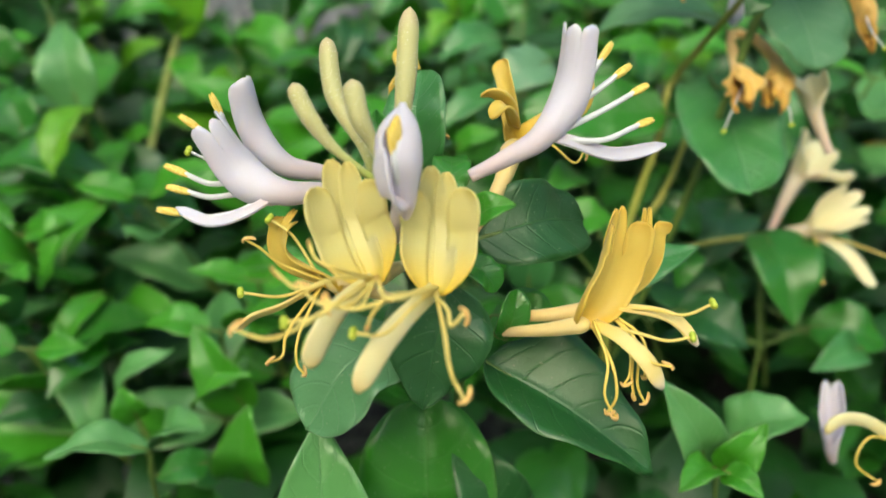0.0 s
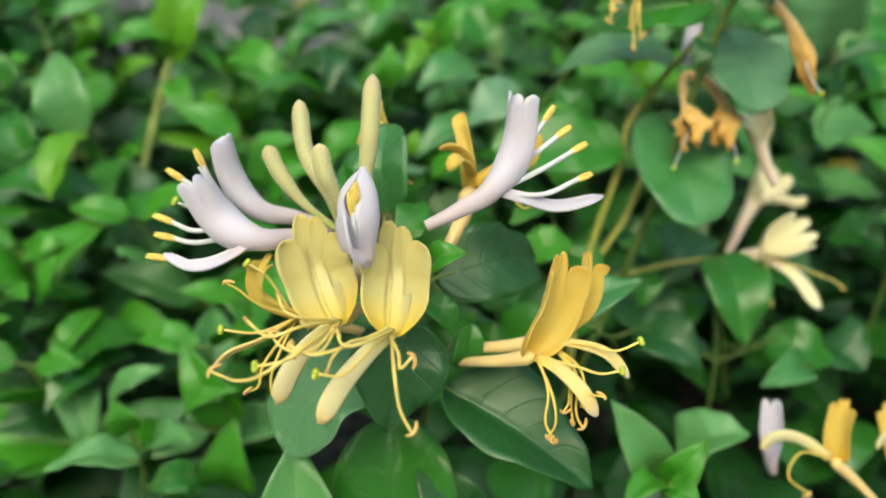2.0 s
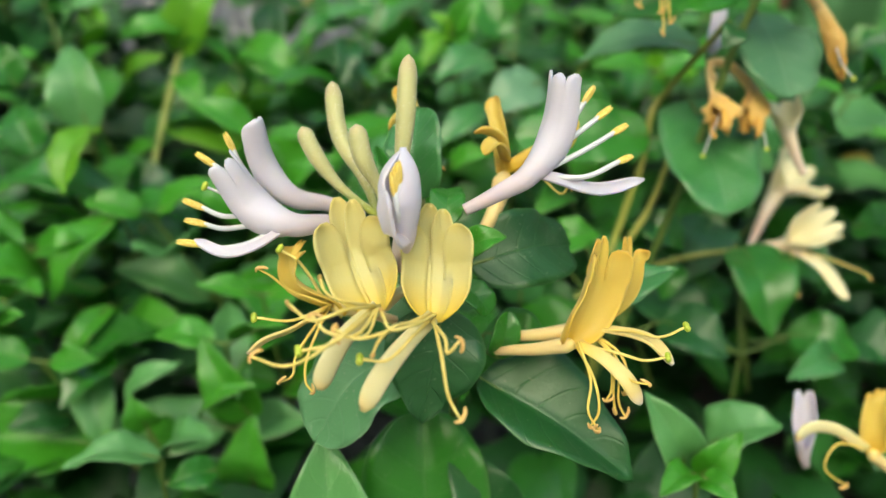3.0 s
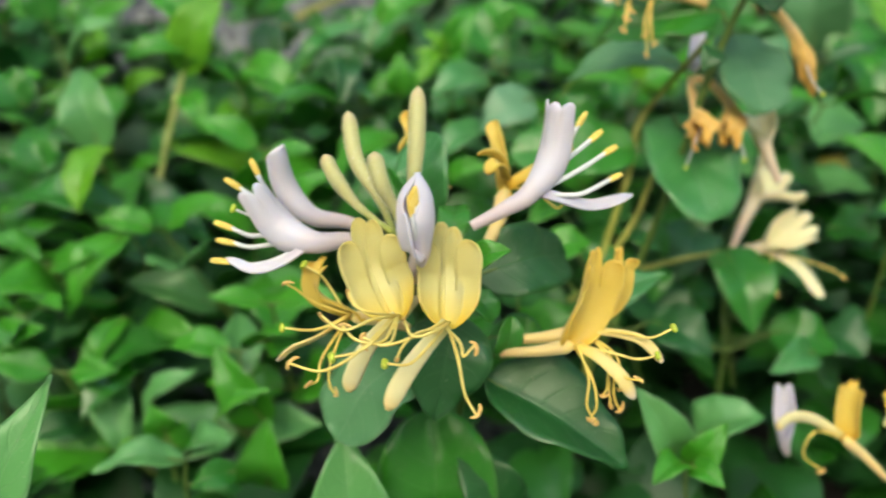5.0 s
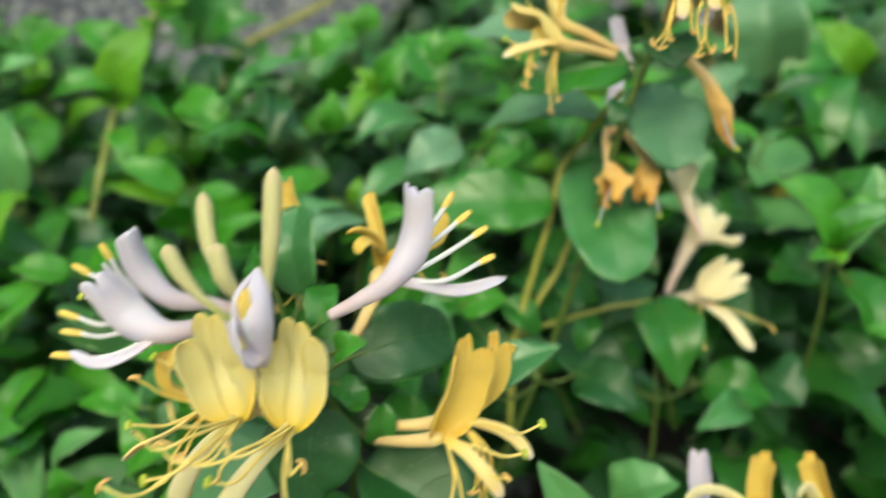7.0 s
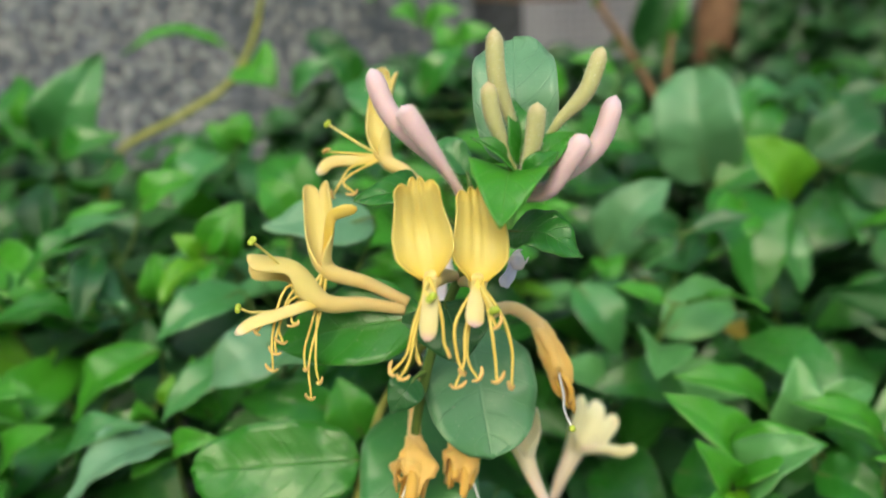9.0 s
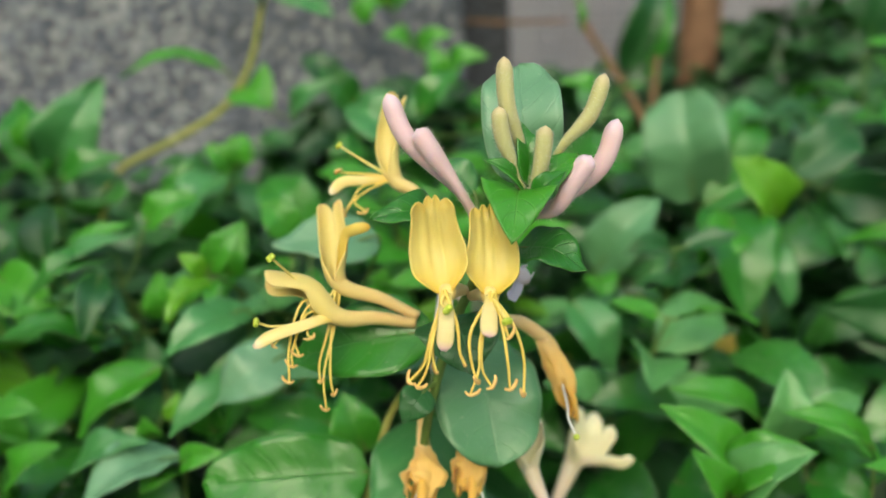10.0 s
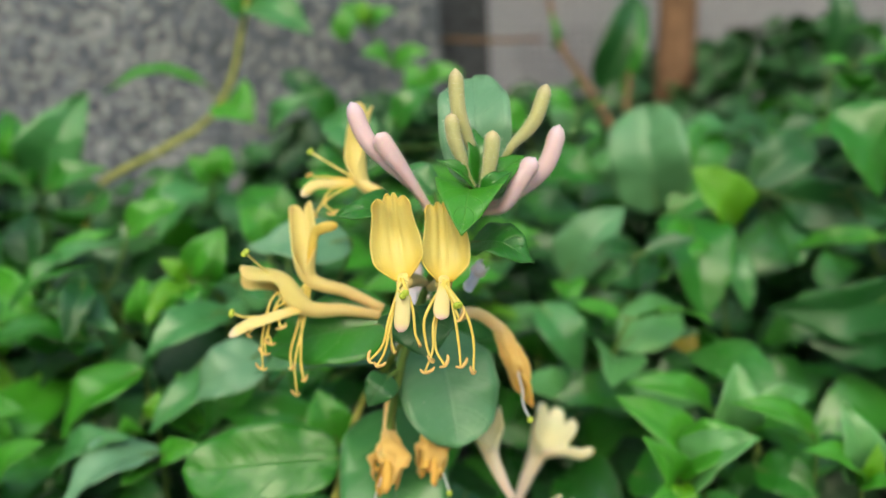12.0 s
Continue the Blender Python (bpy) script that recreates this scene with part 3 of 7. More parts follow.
# ---- the large setting: soil, granite wall, tiled wall, tree ----
def box_sheet(lo, hi):
    x0, y0, z0 = lo
    x1, y1, z1 = hi
    v = [V((x, y, z)) for z in (z0, z1) for y in (y0, y1) for x in (x0, x1)]
    f = [(0, 2, 3, 1), (4, 5, 7, 6), (0, 1, 5, 4), (2, 6, 7, 3), (0, 4, 6, 2), (1, 3, 7, 5)]
    return v, f, [(p.x, p.z) for p in v]


def bevelled(ob, w):
    b = ob.modifiers.new("bevel", "BEVEL")
    b.width, b.segments = w, 3
    for p in ob.data.polygons:
        p.use_smooth = False
    return ob


def granite(name, dark, light):
    m, nt, b = material(name)
    fine = noise_tex(nt, 190.0, 6.0)
    tc = nt.nodes.new("ShaderNodeTexCoord")
    vor = nt.nodes.new("ShaderNodeTexVoronoi")
    vor.inputs["Scale"].default_value = 430.0
    nt.links.new(tc.outputs["Object"], vor.inputs["Vector"])
    grains = ramp(nt, vor.outputs["Color"], ((0.15, dark), (0.5, tuple((a + c) / 2 for a, c in zip(dark, light))), (0.85, light)))
    big = nt.nodes.new("ShaderNodeTexVoronoi")
    big.inputs["Scale"].default_value = 210.0
    nt.links.new(tc.outputs["Object"], big.inputs["Vector"])
    flecks = ramp(nt, big.outputs["Color"], ((0.0, tuple(c * 0.6 for c in dark)), (0.35, dark), (0.62, tuple(c * 0.8 for c in light)), (0.74, tuple(min(0.6, c * 2.4) for c in light))))
    grains = mix_col(nt, 0.75, grains, flecks)
    stain = noise_tex(nt, 4.0, 4.0)
    col = mix_col(nt, math_node(nt, "MULTIPLY", fine, 0.4), grains, dark)
    col = mix_col(nt, math_node(nt, "MULTIPLY", math_node(nt, "POWER", stain, 1.6), 1.1), col, tuple(c * 0.6 for c in dark))
    nt.links.new(col, b.inputs["Base Color"])
    b.inputs["Roughness"].default_value = 0.75
    bump(nt, b, fine, 0.5, 0.002)
    return m


GRANITE = granite("granite_grey", (0.038, 0.045, 0.062), (0.29, 0.325, 0.42))
GRANITE_DARK = granite("granite_charcoal", (0.03, 0.03, 0.036), (0.075, 0.078, 0.09))
GROUT = plain("grout", (0.38, 0.37, 0.42), (0.46, 0.45, 0.50), 80, 0.9)
TILE = plain("tile_grey_pink", (0.265, 0.255, 0.30), (0.33, 0.32, 0.37), 30, 0.45)


def solid(name, lo, hi, mat, label, category, bev=0.004):
    c = V([(a + b) / 2 for a, b in zip(lo, hi)])
    ob = new(name, mesh_of(name, box_sheet(lo, hi), c, mat))
    ob.location = c
    ORIGIN[ob.name] = c
    return bevelled(tagged(ob, label, category, "", "structure"), bev)


def ground():
    rnd = random.Random(3)
    n = 90
    xs = [math.copysign(abs(k / n) ** 2.2 * 60, k) for k in range(-n, n + 1, 3)]
    rows = [[V((x, y, 0.012 * noise.noise(V((x * 6, y * 6, 0.3))) if abs(x) < 4 and abs(y) < 4 else 0.0)) for x in xs] for y in xs]
    ob = new("ground", mesh_of("ground", grid(rows), V((0, 0, 0)), SOIL))
    return tagged(ob, "dark bare soil under the honeysuckle", "ground", "", "structure")


ground()
solid("wall_granite", (-3.0, 0.66, -0.05), (0.125, 0.86, 1.6), GRANITE, "rough grey speckled granite wall block", "wall")
solid("wall_granite_pillar", (0.125, 1.15, -0.05), (0.235, 1.45, 1.6), GRANITE_DARK, "charcoal grey stone pillar beside the granite", "wall")
PLASTER = plain("plaster", (0.30, 0.29, 0.27), (0.40, 0.39, 0.36), 12, 0.9)
CONCRETE = plain("concrete", (0.36, 0.35, 0.33), (0.48, 0.47, 0.44), 9, 0.9, 0.0, 0.001)
# slab out of view, added to bounce light up onto flowers and leaves
solid("pavement", (-3.2, -7.0, -0.08), (6.0, -0.16, 0.03), CONCRETE, "unseen light grey concrete slab added to bounce light upward", "pavement")
# three walls out of view, added to keep low sky light off the hedge
solid("unseen_wall_behind", (-3.4, -7.2, -0.05), (6.2, -7.0, 3.6), PLASTER, "plain plastered wall out of view, added to block low sky light", "wall")
solid("unseen_wall_west", (-3.4, -7.0, -0.05), (-3.2, 2.2, 3.6), PLASTER, "plain plastered wall out of view, added to block low sky light", "wall")
solid("unseen_wall_east", (6.0, -7.0, -0.05), (6.2, 2.2, 3.6), PLASTER, "plain plastered wall out of view, added to block low sky light", "wall")
tiled = solid("wall_tiled", (-3.0, 2.2, -0.05), (6.0, 2.4, 3.0), GROUT, "wall clad with small grey-pink mosaic tiles", "wall", 0.002)


def tree(foot, top, label):
    ob = thing("tree", foot, label, "tree")
    c = spline([foot, (V(foot) + V(top)) / 2 + V((0.012, 0, 0)), top], 24)
    rows = []
    for i, (p, (t, s, f)) in enumerate(zip(c, frames(c, (0, -1, 0)))):
        r = 0.043 - 0.010 * i / 24
        rows.append([p + (s * math.cos(a) + f * math.sin(a)) * r * (1 + 0.09 * noise.noise(V((math.cos(a) * 2, math.sin(a) * 2, p.z * 7)))) for a in np.arange(20) / 20 * 2 * math.pi])
    part("trunk", grid(rows, True), BARK, ob)
    return ob


# ---- flowers, buds and shoots ----
# first flowering shoot, in front
flower("butter-yellow honeysuckle flower with a broad cupped upper lip", "yellow", (-0.0067, 0.1209, 0.4215), (-0.01, 0.102, 0.4239), (-0.0154, 0.108, 0.441), (0.1, -0.98, 0.16), 0.0140, bow=(-0.0136, 0.1074, 0.4309), low=[(-0.0137, 0.0952, 0.4221), (-0.0163, 0.0915, 0.4185), (-0.0178, 0.0912, 0.4145)], low_width=0.0033, stamens=[[(-0.0133, 0.0906, 0.4281), (-0.016, 0.0897, 0.4296), (-0.0171, 0.0913, 0.4314)], [(-0.0132, 0.0892, 0.4274), (-0.0177, 0.0867, 0.4266), (-0.0212, 0.0883, 0.4286)], [(-0.0116, 0.0874, 0.4243), (-0.0156, 0.0864, 0.425), (-0.0179, 0.088, 0.4269)], [(-0.0152, 0.0838, 0.424), (-0.0207, 0.0833, 0.4213), (-0.026, 0.0857, 0.4217)], [(-0.0103, 0.0885, 0.424), (-0.013, 0.0873, 0.424), (-0.0146, 0.0875, 0.4246)]], styles=[[(-0.0128, 0.0864, 0.425), (-0.0154, 0.0849, 0.4236), (-0.019, 0.0848, 0.4229)]], seed=3, side_curl=0.12, short=0.26, split=0.45, cup=(1.35, 1.1, 0.95), blunt=4, flare=0.30, top=-0.02, pouch=0.0012, lap=0.13)
flower("butter-yellow honeysuckle flower with long drooping stamens", "yellow", (-0.0047, 0.121, 0.422), (-0.0011, 0.1006, 0.4228), (-0.0007, 0.1065, 0.4396), (0, -0.99, 0.16), 0.0136, bow=(-0.0005, 0.1062, 0.4306), low=[(-0.005, 0.0943, 0.4206), (-0.0086, 0.0905, 0.4169), (-0.0114, 0.09, 0.4116)], low_width=0.0034, stamens=[[(0.0001, 0.0868, 0.4216), (0.001, 0.0846, 0.4165), (0.0027, 0.0839, 0.4132)], [(0.0006, 0.0895, 0.4231), (0.001, 0.0869, 0.4217), (0.0027, 0.0872, 0.4234)], [(-0.0034, 0.0877, 0.4257), (-0.0068, 0.0854, 0.4257), (-0.0081, 0.087, 0.4278)], [(-0.0059, 0.0877, 0.4256), (-0.0084, 0.0862, 0.424), (-0.0095, 0.0868, 0.4216)], [(-0.0066, 0.0876, 0.425), (-0.0114, 0.0862, 0.4241), (-0.0146, 0.0865, 0.4254)]], styles=[[(-0.0038, 0.0885, 0.4237), (-0.0074, 0.0878, 0.4204), (-0.0111, 0.0883, 0.4203)]], seed=5, side_curl=0.12, short=0.26, split=0.45, cup=(1.35, 1.1, 0.95), blunt=4, flare=0.30, top=-0.02, pouch=0.0012, lap=0.13)
flower("golden honeysuckle flower with a rolled upper lip seen sideways", "gold", (-0.0084, 0.1241, 0.4146), (-0.0203, 0.1181, 0.4193), (-0.0258, 0.1172, 0.4317), (-0.83, -0.55, -0.1), 0.0059, bow=(-0.026, 0.1179, 0.4242), low=[(-0.026, 0.1129, 0.4169), (-0.0304, 0.1103, 0.4158), (-0.0332, 0.1098, 0.4133)], low_width=0.0025, stamens=[[(-0.025, 0.112, 0.4128), (-0.0257, 0.1101, 0.4092), (-0.0277, 0.1087, 0.4085)], [(-0.0232, 0.1119, 0.4124), (-0.0237, 0.111, 0.4079), (-0.0225, 0.1106, 0.4059)], [(-0.0262, 0.1153, 0.4229), (-0.0293, 0.1136, 0.4261), (-0.0313, 0.1128, 0.4276)]], styles=[[(-0.026, 0.1132, 0.4182), (-0.0317, 0.111, 0.4194)], [(-0.0244, 0.1163, 0.4274), (-0.0278, 0.1157, 0.4303)]], curl=-0.1, seed=7, strap='strap_gold')
flower("white honeysuckle flower with a bundle of pale stamens", "white", (-0.0139, 0.1234, 0.4334), (-0.0265, 0.1172, 0.4347), (-0.0382, 0.1168, 0.4465), (-0.5, 0.46, -0.73), 0.0078, bow=(-0.0333, 0.1192, 0.4385), low=[(-0.0317, 0.1137, 0.4317), (-0.0367, 0.1123, 0.4307), (-0.0423, 0.1139, 0.4326)], low_width=0.0020, stamens=[[(-0.0327, 0.1172, 0.4317), (-0.0375, 0.1147, 0.4309), (-0.0418, 0.1137, 0.4318)], [(-0.0343, 0.1204, 0.4357), (-0.0386, 0.1192, 0.4358), (-0.0421, 0.1184, 0.4375)], [(-0.0343, 0.12, 0.4339), (-0.0386, 0.1188, 0.4336), (-0.0417, 0.1178, 0.4346)], [(-0.034, 0.1234, 0.4387), (-0.0379, 0.123, 0.4425), (-0.0409, 0.1223, 0.4448)], [(-0.0333, 0.1247, 0.4396), (-0.0364, 0.1246, 0.4443), (-0.0375, 0.124, 0.4472)]], styles=[[(-0.0343, 0.1206, 0.4366), (-0.039, 0.1212, 0.4394), (-0.0416, 0.1203, 0.4409)]], r0=0.0021, spent=False, tube='tube_white', strap='white', seed=11, funnel=dict(lobes=3, split=0.74, open_to=1.4, top=0.18, blunt=4.5, curl=0.03))
flower("white honeysuckle flower with a narrow upright lip", "white", (-0.0147, 0.1306, 0.434), (-0.028, 0.1268, 0.4384), (-0.0339, 0.1229, 0.453), (-0.68, 0.57, -0.46), 0.0054, bow=(-0.0325, 0.1258, 0.4448), r0=0.0019, tube='tube_white', spent=False, seed=12, funnel=dict(lobes=1, split=0.80, open_to=1.6, top=0.12, blunt=3.0, curl=0.02))
flower("half-open white honeysuckle flower showing its yellow anthers", "white", (-0.0068, 0.1084, 0.4289), (-0.0055, 0.1022, 0.4359), (-0.0061, 0.1033, 0.4491), (-0.12, -0.97, 0.21), 0.0064, low=[(-0.0068, 0.0975, 0.4362), (-0.0076, 0.0963, 0.4396), (-0.0081, 0.0972, 0.443)], low_width=0.0048, stamens=[[(-0.0062, 0.0988, 0.4402), (-0.0064, 0.0984, 0.4434)], [(-0.006, 0.0988, 0.4402), (-0.0061, 0.0985, 0.444)], [(-0.0064, 0.0984, 0.4399), (-0.0067, 0.0981, 0.4427)]], r0=0.0017, tube='tube_white', strap='white', spent=False, seed=13, funnel=dict(lobes=1, split=0.30, gap=0.42, top=0.15, blunt=2.6))
flower("white honeysuckle flower with spread stamens and a long pink tube", "white", (0.0044, 0.1149, 0.4375), (0.0158, 0.1145, 0.4441), (0.021, 0.1151, 0.4608), (0.74, 0.55, -0.38), 0.0066, bow=(0.02, 0.1162, 0.4517), low=[(0.0201, 0.1149, 0.443), (0.028, 0.1179, 0.4407), (0.0368, 0.1206, 0.4421)], low_width=0.0023, stamens=[[(0.0239, 0.1176, 0.4504), (0.0278, 0.1194, 0.4531)], [(0.0248, 0.117, 0.4474), (0.0308, 0.12, 0.4504)], [(0.0248, 0.1161, 0.443), (0.032, 0.1201, 0.4453)], [(0.0232, 0.1193, 0.4526), (0.0255, 0.1205, 0.4558)]], r0=0.0019, tube='tube_white', strap='white', spent=False, seed=14, funnel=dict(lobes=3, split=0.86, open_to=1.4, top=0.10, blunt=4.0, curl=0.02))
flower("golden honeysuckle flower with a tall folded lip and pinkish tip", "gold", (0.0109, 0.1229, 0.4089), (0.0246, 0.1134, 0.4136), (0.0289, 0.1161, 0.4323), (0.54, -0.84, 0.08), 0.0128, bow=(0.0273, 0.117, 0.4225), low=[(0.0284, 0.1096, 0.4124), (0.0318, 0.1066, 0.4096), (0.0345, 0.1068, 0.405)], low_width=0.0028, stamens=[[(0.0259, 0.1077, 0.4091), (0.0253, 0.1061, 0.4042), (0.0272, 0.1059, 0.4006)], [(0.0265, 0.1077, 0.4091), (0.0272, 0.1061, 0.4042), (0.0259, 0.1061, 0.4013)], [(0.0296, 0.1105, 0.411), (0.03, 0.1095, 0.4066), (0.0291, 0.1091, 0.4048)], [(0.0302, 0.1095, 0.4118), (0.0322, 0.1066, 0.4096), (0.0355, 0.1065, 0.4087)]], styles=[[(0.0311, 0.1097, 0.4131), (0.0348, 0.1073, 0.4127), (0.0381, 0.1063, 0.4136)]], r0=0.0015, strap='strap_gold', cup=(1.8, 1.4, 1.25), side_curl=0.08, split=0.6, short=0.22, blunt=6, flare=0.3, seed=17)
flower("golden honeysuckle flower pressed against its neighbour", "gold", (0.0108, 0.1246, 0.4111), (0.0268, 0.1194, 0.4144), (0.0348, 0.1207, 0.4316), (0.75, -0.66, 0.03), 0.0078, bow=(0.0331, 0.1209, 0.4215), low=[(0.0314, 0.1149, 0.4155), (0.0365, 0.1102, 0.4153), (0.0401, 0.1082, 0.4116)], low_width=0.0025, stamens=[[(0.0306, 0.1128, 0.4111), (0.0306, 0.1104, 0.4052), (0.031, 0.1098, 0.4021)], [(0.0315, 0.1128, 0.4111), (0.0315, 0.1102, 0.4043), (0.0326, 0.1096, 0.4015)], [(0.032, 0.113, 0.412), (0.0331, 0.111, 0.4079), (0.0326, 0.1105, 0.4054)]], styles=[[(0.0332, 0.1116, 0.4165), (0.0375, 0.1081, 0.4166), (0.0413, 0.1074, 0.4185)]], r0=0.0015, strap='strap_gold', cup=(2.5, 1.3, 1.1), seed=18)
bud("slim green honeysuckle bud with a blunt pinkish tip", "bud", [(-0.0104, 0.1146, 0.4359), (-0.0129, 0.116, 0.4425), (-0.0175, 0.1199, 0.45), (-0.0192, 0.1242, 0.4593)], 0.0032, seed=1)
bud("slim green honeysuckle bud with a blunt pinkish tip", "bud", [(-0.0077, 0.1169, 0.4357), (-0.0069, 0.1174, 0.4438), (-0.0059, 0.1187, 0.4526), (-0.0053, 0.1216, 0.4638)], 0.0034, seed=2)
bud("slim green honeysuckle bud with a blunt pinkish tip", "bud", [(-0.0107, 0.1102, 0.4375), (-0.0166, 0.1106, 0.4423), (-0.0203, 0.111, 0.4471), (-0.0227, 0.1121, 0.4518)], 0.0028, seed=3)
bud("slim green honeysuckle bud with a blunt pinkish tip", "bud", [(-0.008, 0.1088, 0.4366), (-0.0103, 0.1095, 0.4425), (-0.0124, 0.1087, 0.4471), (-0.0135, 0.1098, 0.4523)], 0.0032, seed=4)
sh = shoot("flowering shoot with dark oval leaves and pale veins", [(-0.002, 0.153, 0.3339), (0.001, 0.149, 0.3644), (0.0035, 0.146, 0.3884), (0.0058, 0.1335, 0.4046), (-0.0004, 0.1252, 0.4195), (-0.0062, 0.1227, 0.4301)], 0.0019, STEM_GREEN)
leaf(sh, "dark", (0.0057, 0.1263, 0.4249), (0.0267, 0.1372, 0.4264), (0.1, -0.87, 0.48), 0.0159, "round", fold=0.2)
leaf(sh, "bright", (0.0052, 0.1135, 0.4309), (0.0112, 0.1106, 0.4336), (0.18, -0.77, 0.61), 0.0058, "ovate", fold=0.5)
leaf(sh, "dark", (0.0006, 0.1179, 0.4194), (-0.0035, 0.1165, 0.3972), (0.05, -0.99, 0.08), 0.0188, "ovate", fold=0.15, arch=0.05)
leaf(sh, "glaucous", (-0.0073, 0.1296, 0.407), (-0.024, 0.1194, 0.392), (-0.08, -0.49, 0.87), 0.0206, "round", fold=0.15)
leaf(sh, "dark", (0.0077, 0.1262, 0.4021), (0.0366, 0.1156, 0.3855), (0.14, -0.59, 0.79), 0.0218, "ovate", fold=0.7, arch=0.06)
leaf(sh, "pale", (-0.0035, 0.1312, 0.437), (-0.0038, 0.1364, 0.4543), (-0.30, -0.94, 0.14), 0.0118, "round", fold=0.32)
leaf(sh, "mid", (-0.0076, 0.1249, 0.4405), (-0.012, 0.1311, 0.4474), (-0.69, -0.63, 0.37), 0.0059, "ovate", fold=0.5)
leaf(sh, "mid", (0.0011, 0.1223, 0.4335), (0.0018, 0.1294, 0.4392), (0, -0.88, 0.48), 0.0069, "round")
leaf(sh, "mid", (0.004, 0.121, 0.422), (0.0092, 0.1189, 0.4176), (0.25, -0.71, 0.66), 0.0060, "round")
leaf(sh, "mid", (0.0111, 0.1238, 0.4073), (0.013, 0.1223, 0.417), (0.19, -0.86, 0.47), 0.0058, "round")
leaf(sh, "mid", (-0.003, 0.144, 0.3529), (-0.0037, 0.14, 0.3895), (0, -0.78, 0.62), 0.0291, "round")
leaf(sh, "dark", (0.0141, 0.1344, 0.3633), (0.0019, 0.1362, 0.3826), (-0.17, -0.72, 0.67), 0.0150, "ovate")
leaf(sh, "mid", (0.0097, 0.1379, 0.4072), (0.0248, 0.1337, 0.4039), (0.09, -0.78, 0.62), 0.0122, "ovate")
# low leaves close to the eye
sh = shoot("low leafy shoot tip near the flowers", [(-0.0247, 0.142, 0.288), (-0.0235, 0.1341, 0.3339), (-0.0234, 0.1307, 0.3567)], 0.0018, STEM_GREEN)
leaf(sh, "mint", (-0.0228, 0.1307, 0.3567), (-0.0237, 0.1274, 0.3912), (0.09, -0.83, 0.55), 0.0205, "lance", fold=0.35)
sh = shoot("low leafy shoot tip near the flowers", [(-0.1089, 0.1215, 0.2886), (-0.095, 0.1085, 0.3402), (-0.0862, 0.1008, 0.3722)], 0.0018, STEM_GREEN)
leaf(sh, "mint", (-0.0835, 0.0988, 0.3795), (-0.0689, 0.0979, 0.4162), (0.08, -0.83, 0.55), 0.0135, "lance", fold=0.4)
flower("small orange honeysuckle flower with curled lobes", "gold", (0.0057, 0.1259, 0.4268), (0.0134, 0.1335, 0.443), (0.0105, 0.1382, 0.4565), (-0.46, -0.86, 0.21), 0.0042, bend=(0.0106, 0.13, 0.4348), low=[(0.0192, 0.1323, 0.4463), (0.0241, 0.1314, 0.4479), (0.0259, 0.1314, 0.4532)], low_width=0.0034, stamens=[[(0.0187, 0.1326, 0.442), (0.0235, 0.1305, 0.4382), (0.0254, 0.1309, 0.4403)]], straps=[[(0.0118, 0.1317, 0.4481), (0.0094, 0.1298, 0.45), (0.0067, 0.1287, 0.4501)], [(0.012, 0.1303, 0.447), (0.0102, 0.1282, 0.4482), (0.0083, 0.1278, 0.4461)]], r0=0.0021, lobes=1, split=0.8, cup=(2.2, 1.2, 1.1), strap='gold', seed=15)
flower("orange honeysuckle flower with a folded drooping lip", "gold", (-0.0041, 0.1335, 0.4336), (-0.0029, 0.1381, 0.4466), (-0.0072, 0.1415, 0.4595), (-0.59, -0.81, -0.03), 0.0071, bow=(-0.0046, 0.1406, 0.4527), low=[(-0.0046, 0.1372, 0.4531), (-0.0073, 0.1366, 0.4529), (-0.0097, 0.1354, 0.4501)], low_width=0.0032, stamens=[[(-0.0006, 0.136, 0.4427), (0.0007, 0.1354, 0.4426)], [(-0.005, 0.1331, 0.4373), (-0.0084, 0.1313, 0.434)]], r0=0.0021, lobes=2, split=0.8, cup=(2.2, 1.3, 1.1), strap='gold', seed=16)
# second flowering shoot, higher and farther back
flower("golden-yellow honeysuckle flower, its lip hiding a short lower petal", "amber", (0.082, 0.1716, 0.493), (0.0774, 0.1499, 0.4978), (0.0762, 0.1534, 0.5127), (-0.06, -0.99, 0.15), 0.0109, bow=(0.0767, 0.1545, 0.5049), low=[(0.0772, 0.146, 0.4945), (0.0766, 0.1446, 0.4902)], low_width=0.0026, stamens=[[(0.0749, 0.1463, 0.4926), (0.0735, 0.1457, 0.488), (0.0712, 0.1455, 0.4855)], [(0.0751, 0.1462, 0.4917), (0.0738, 0.1455, 0.487), (0.0724, 0.1453, 0.4847)], [(0.0753, 0.1474, 0.4923), (0.0749, 0.1469, 0.4886), (0.0753, 0.1465, 0.4864)], [(0.0788, 0.1463, 0.4938), (0.079, 0.1456, 0.4896), (0.0796, 0.1453, 0.4877)]], styles=[[(0.0766, 0.1463, 0.4972), (0.0773, 0.1454, 0.4966)]], strap='strap_tip', split=0.84, cup=(1.5, 1.05, 1.0), side_curl=0.02, top=0.30, flare=0.24, short=0.12, blunt=4, flute=0.024, seed=21)
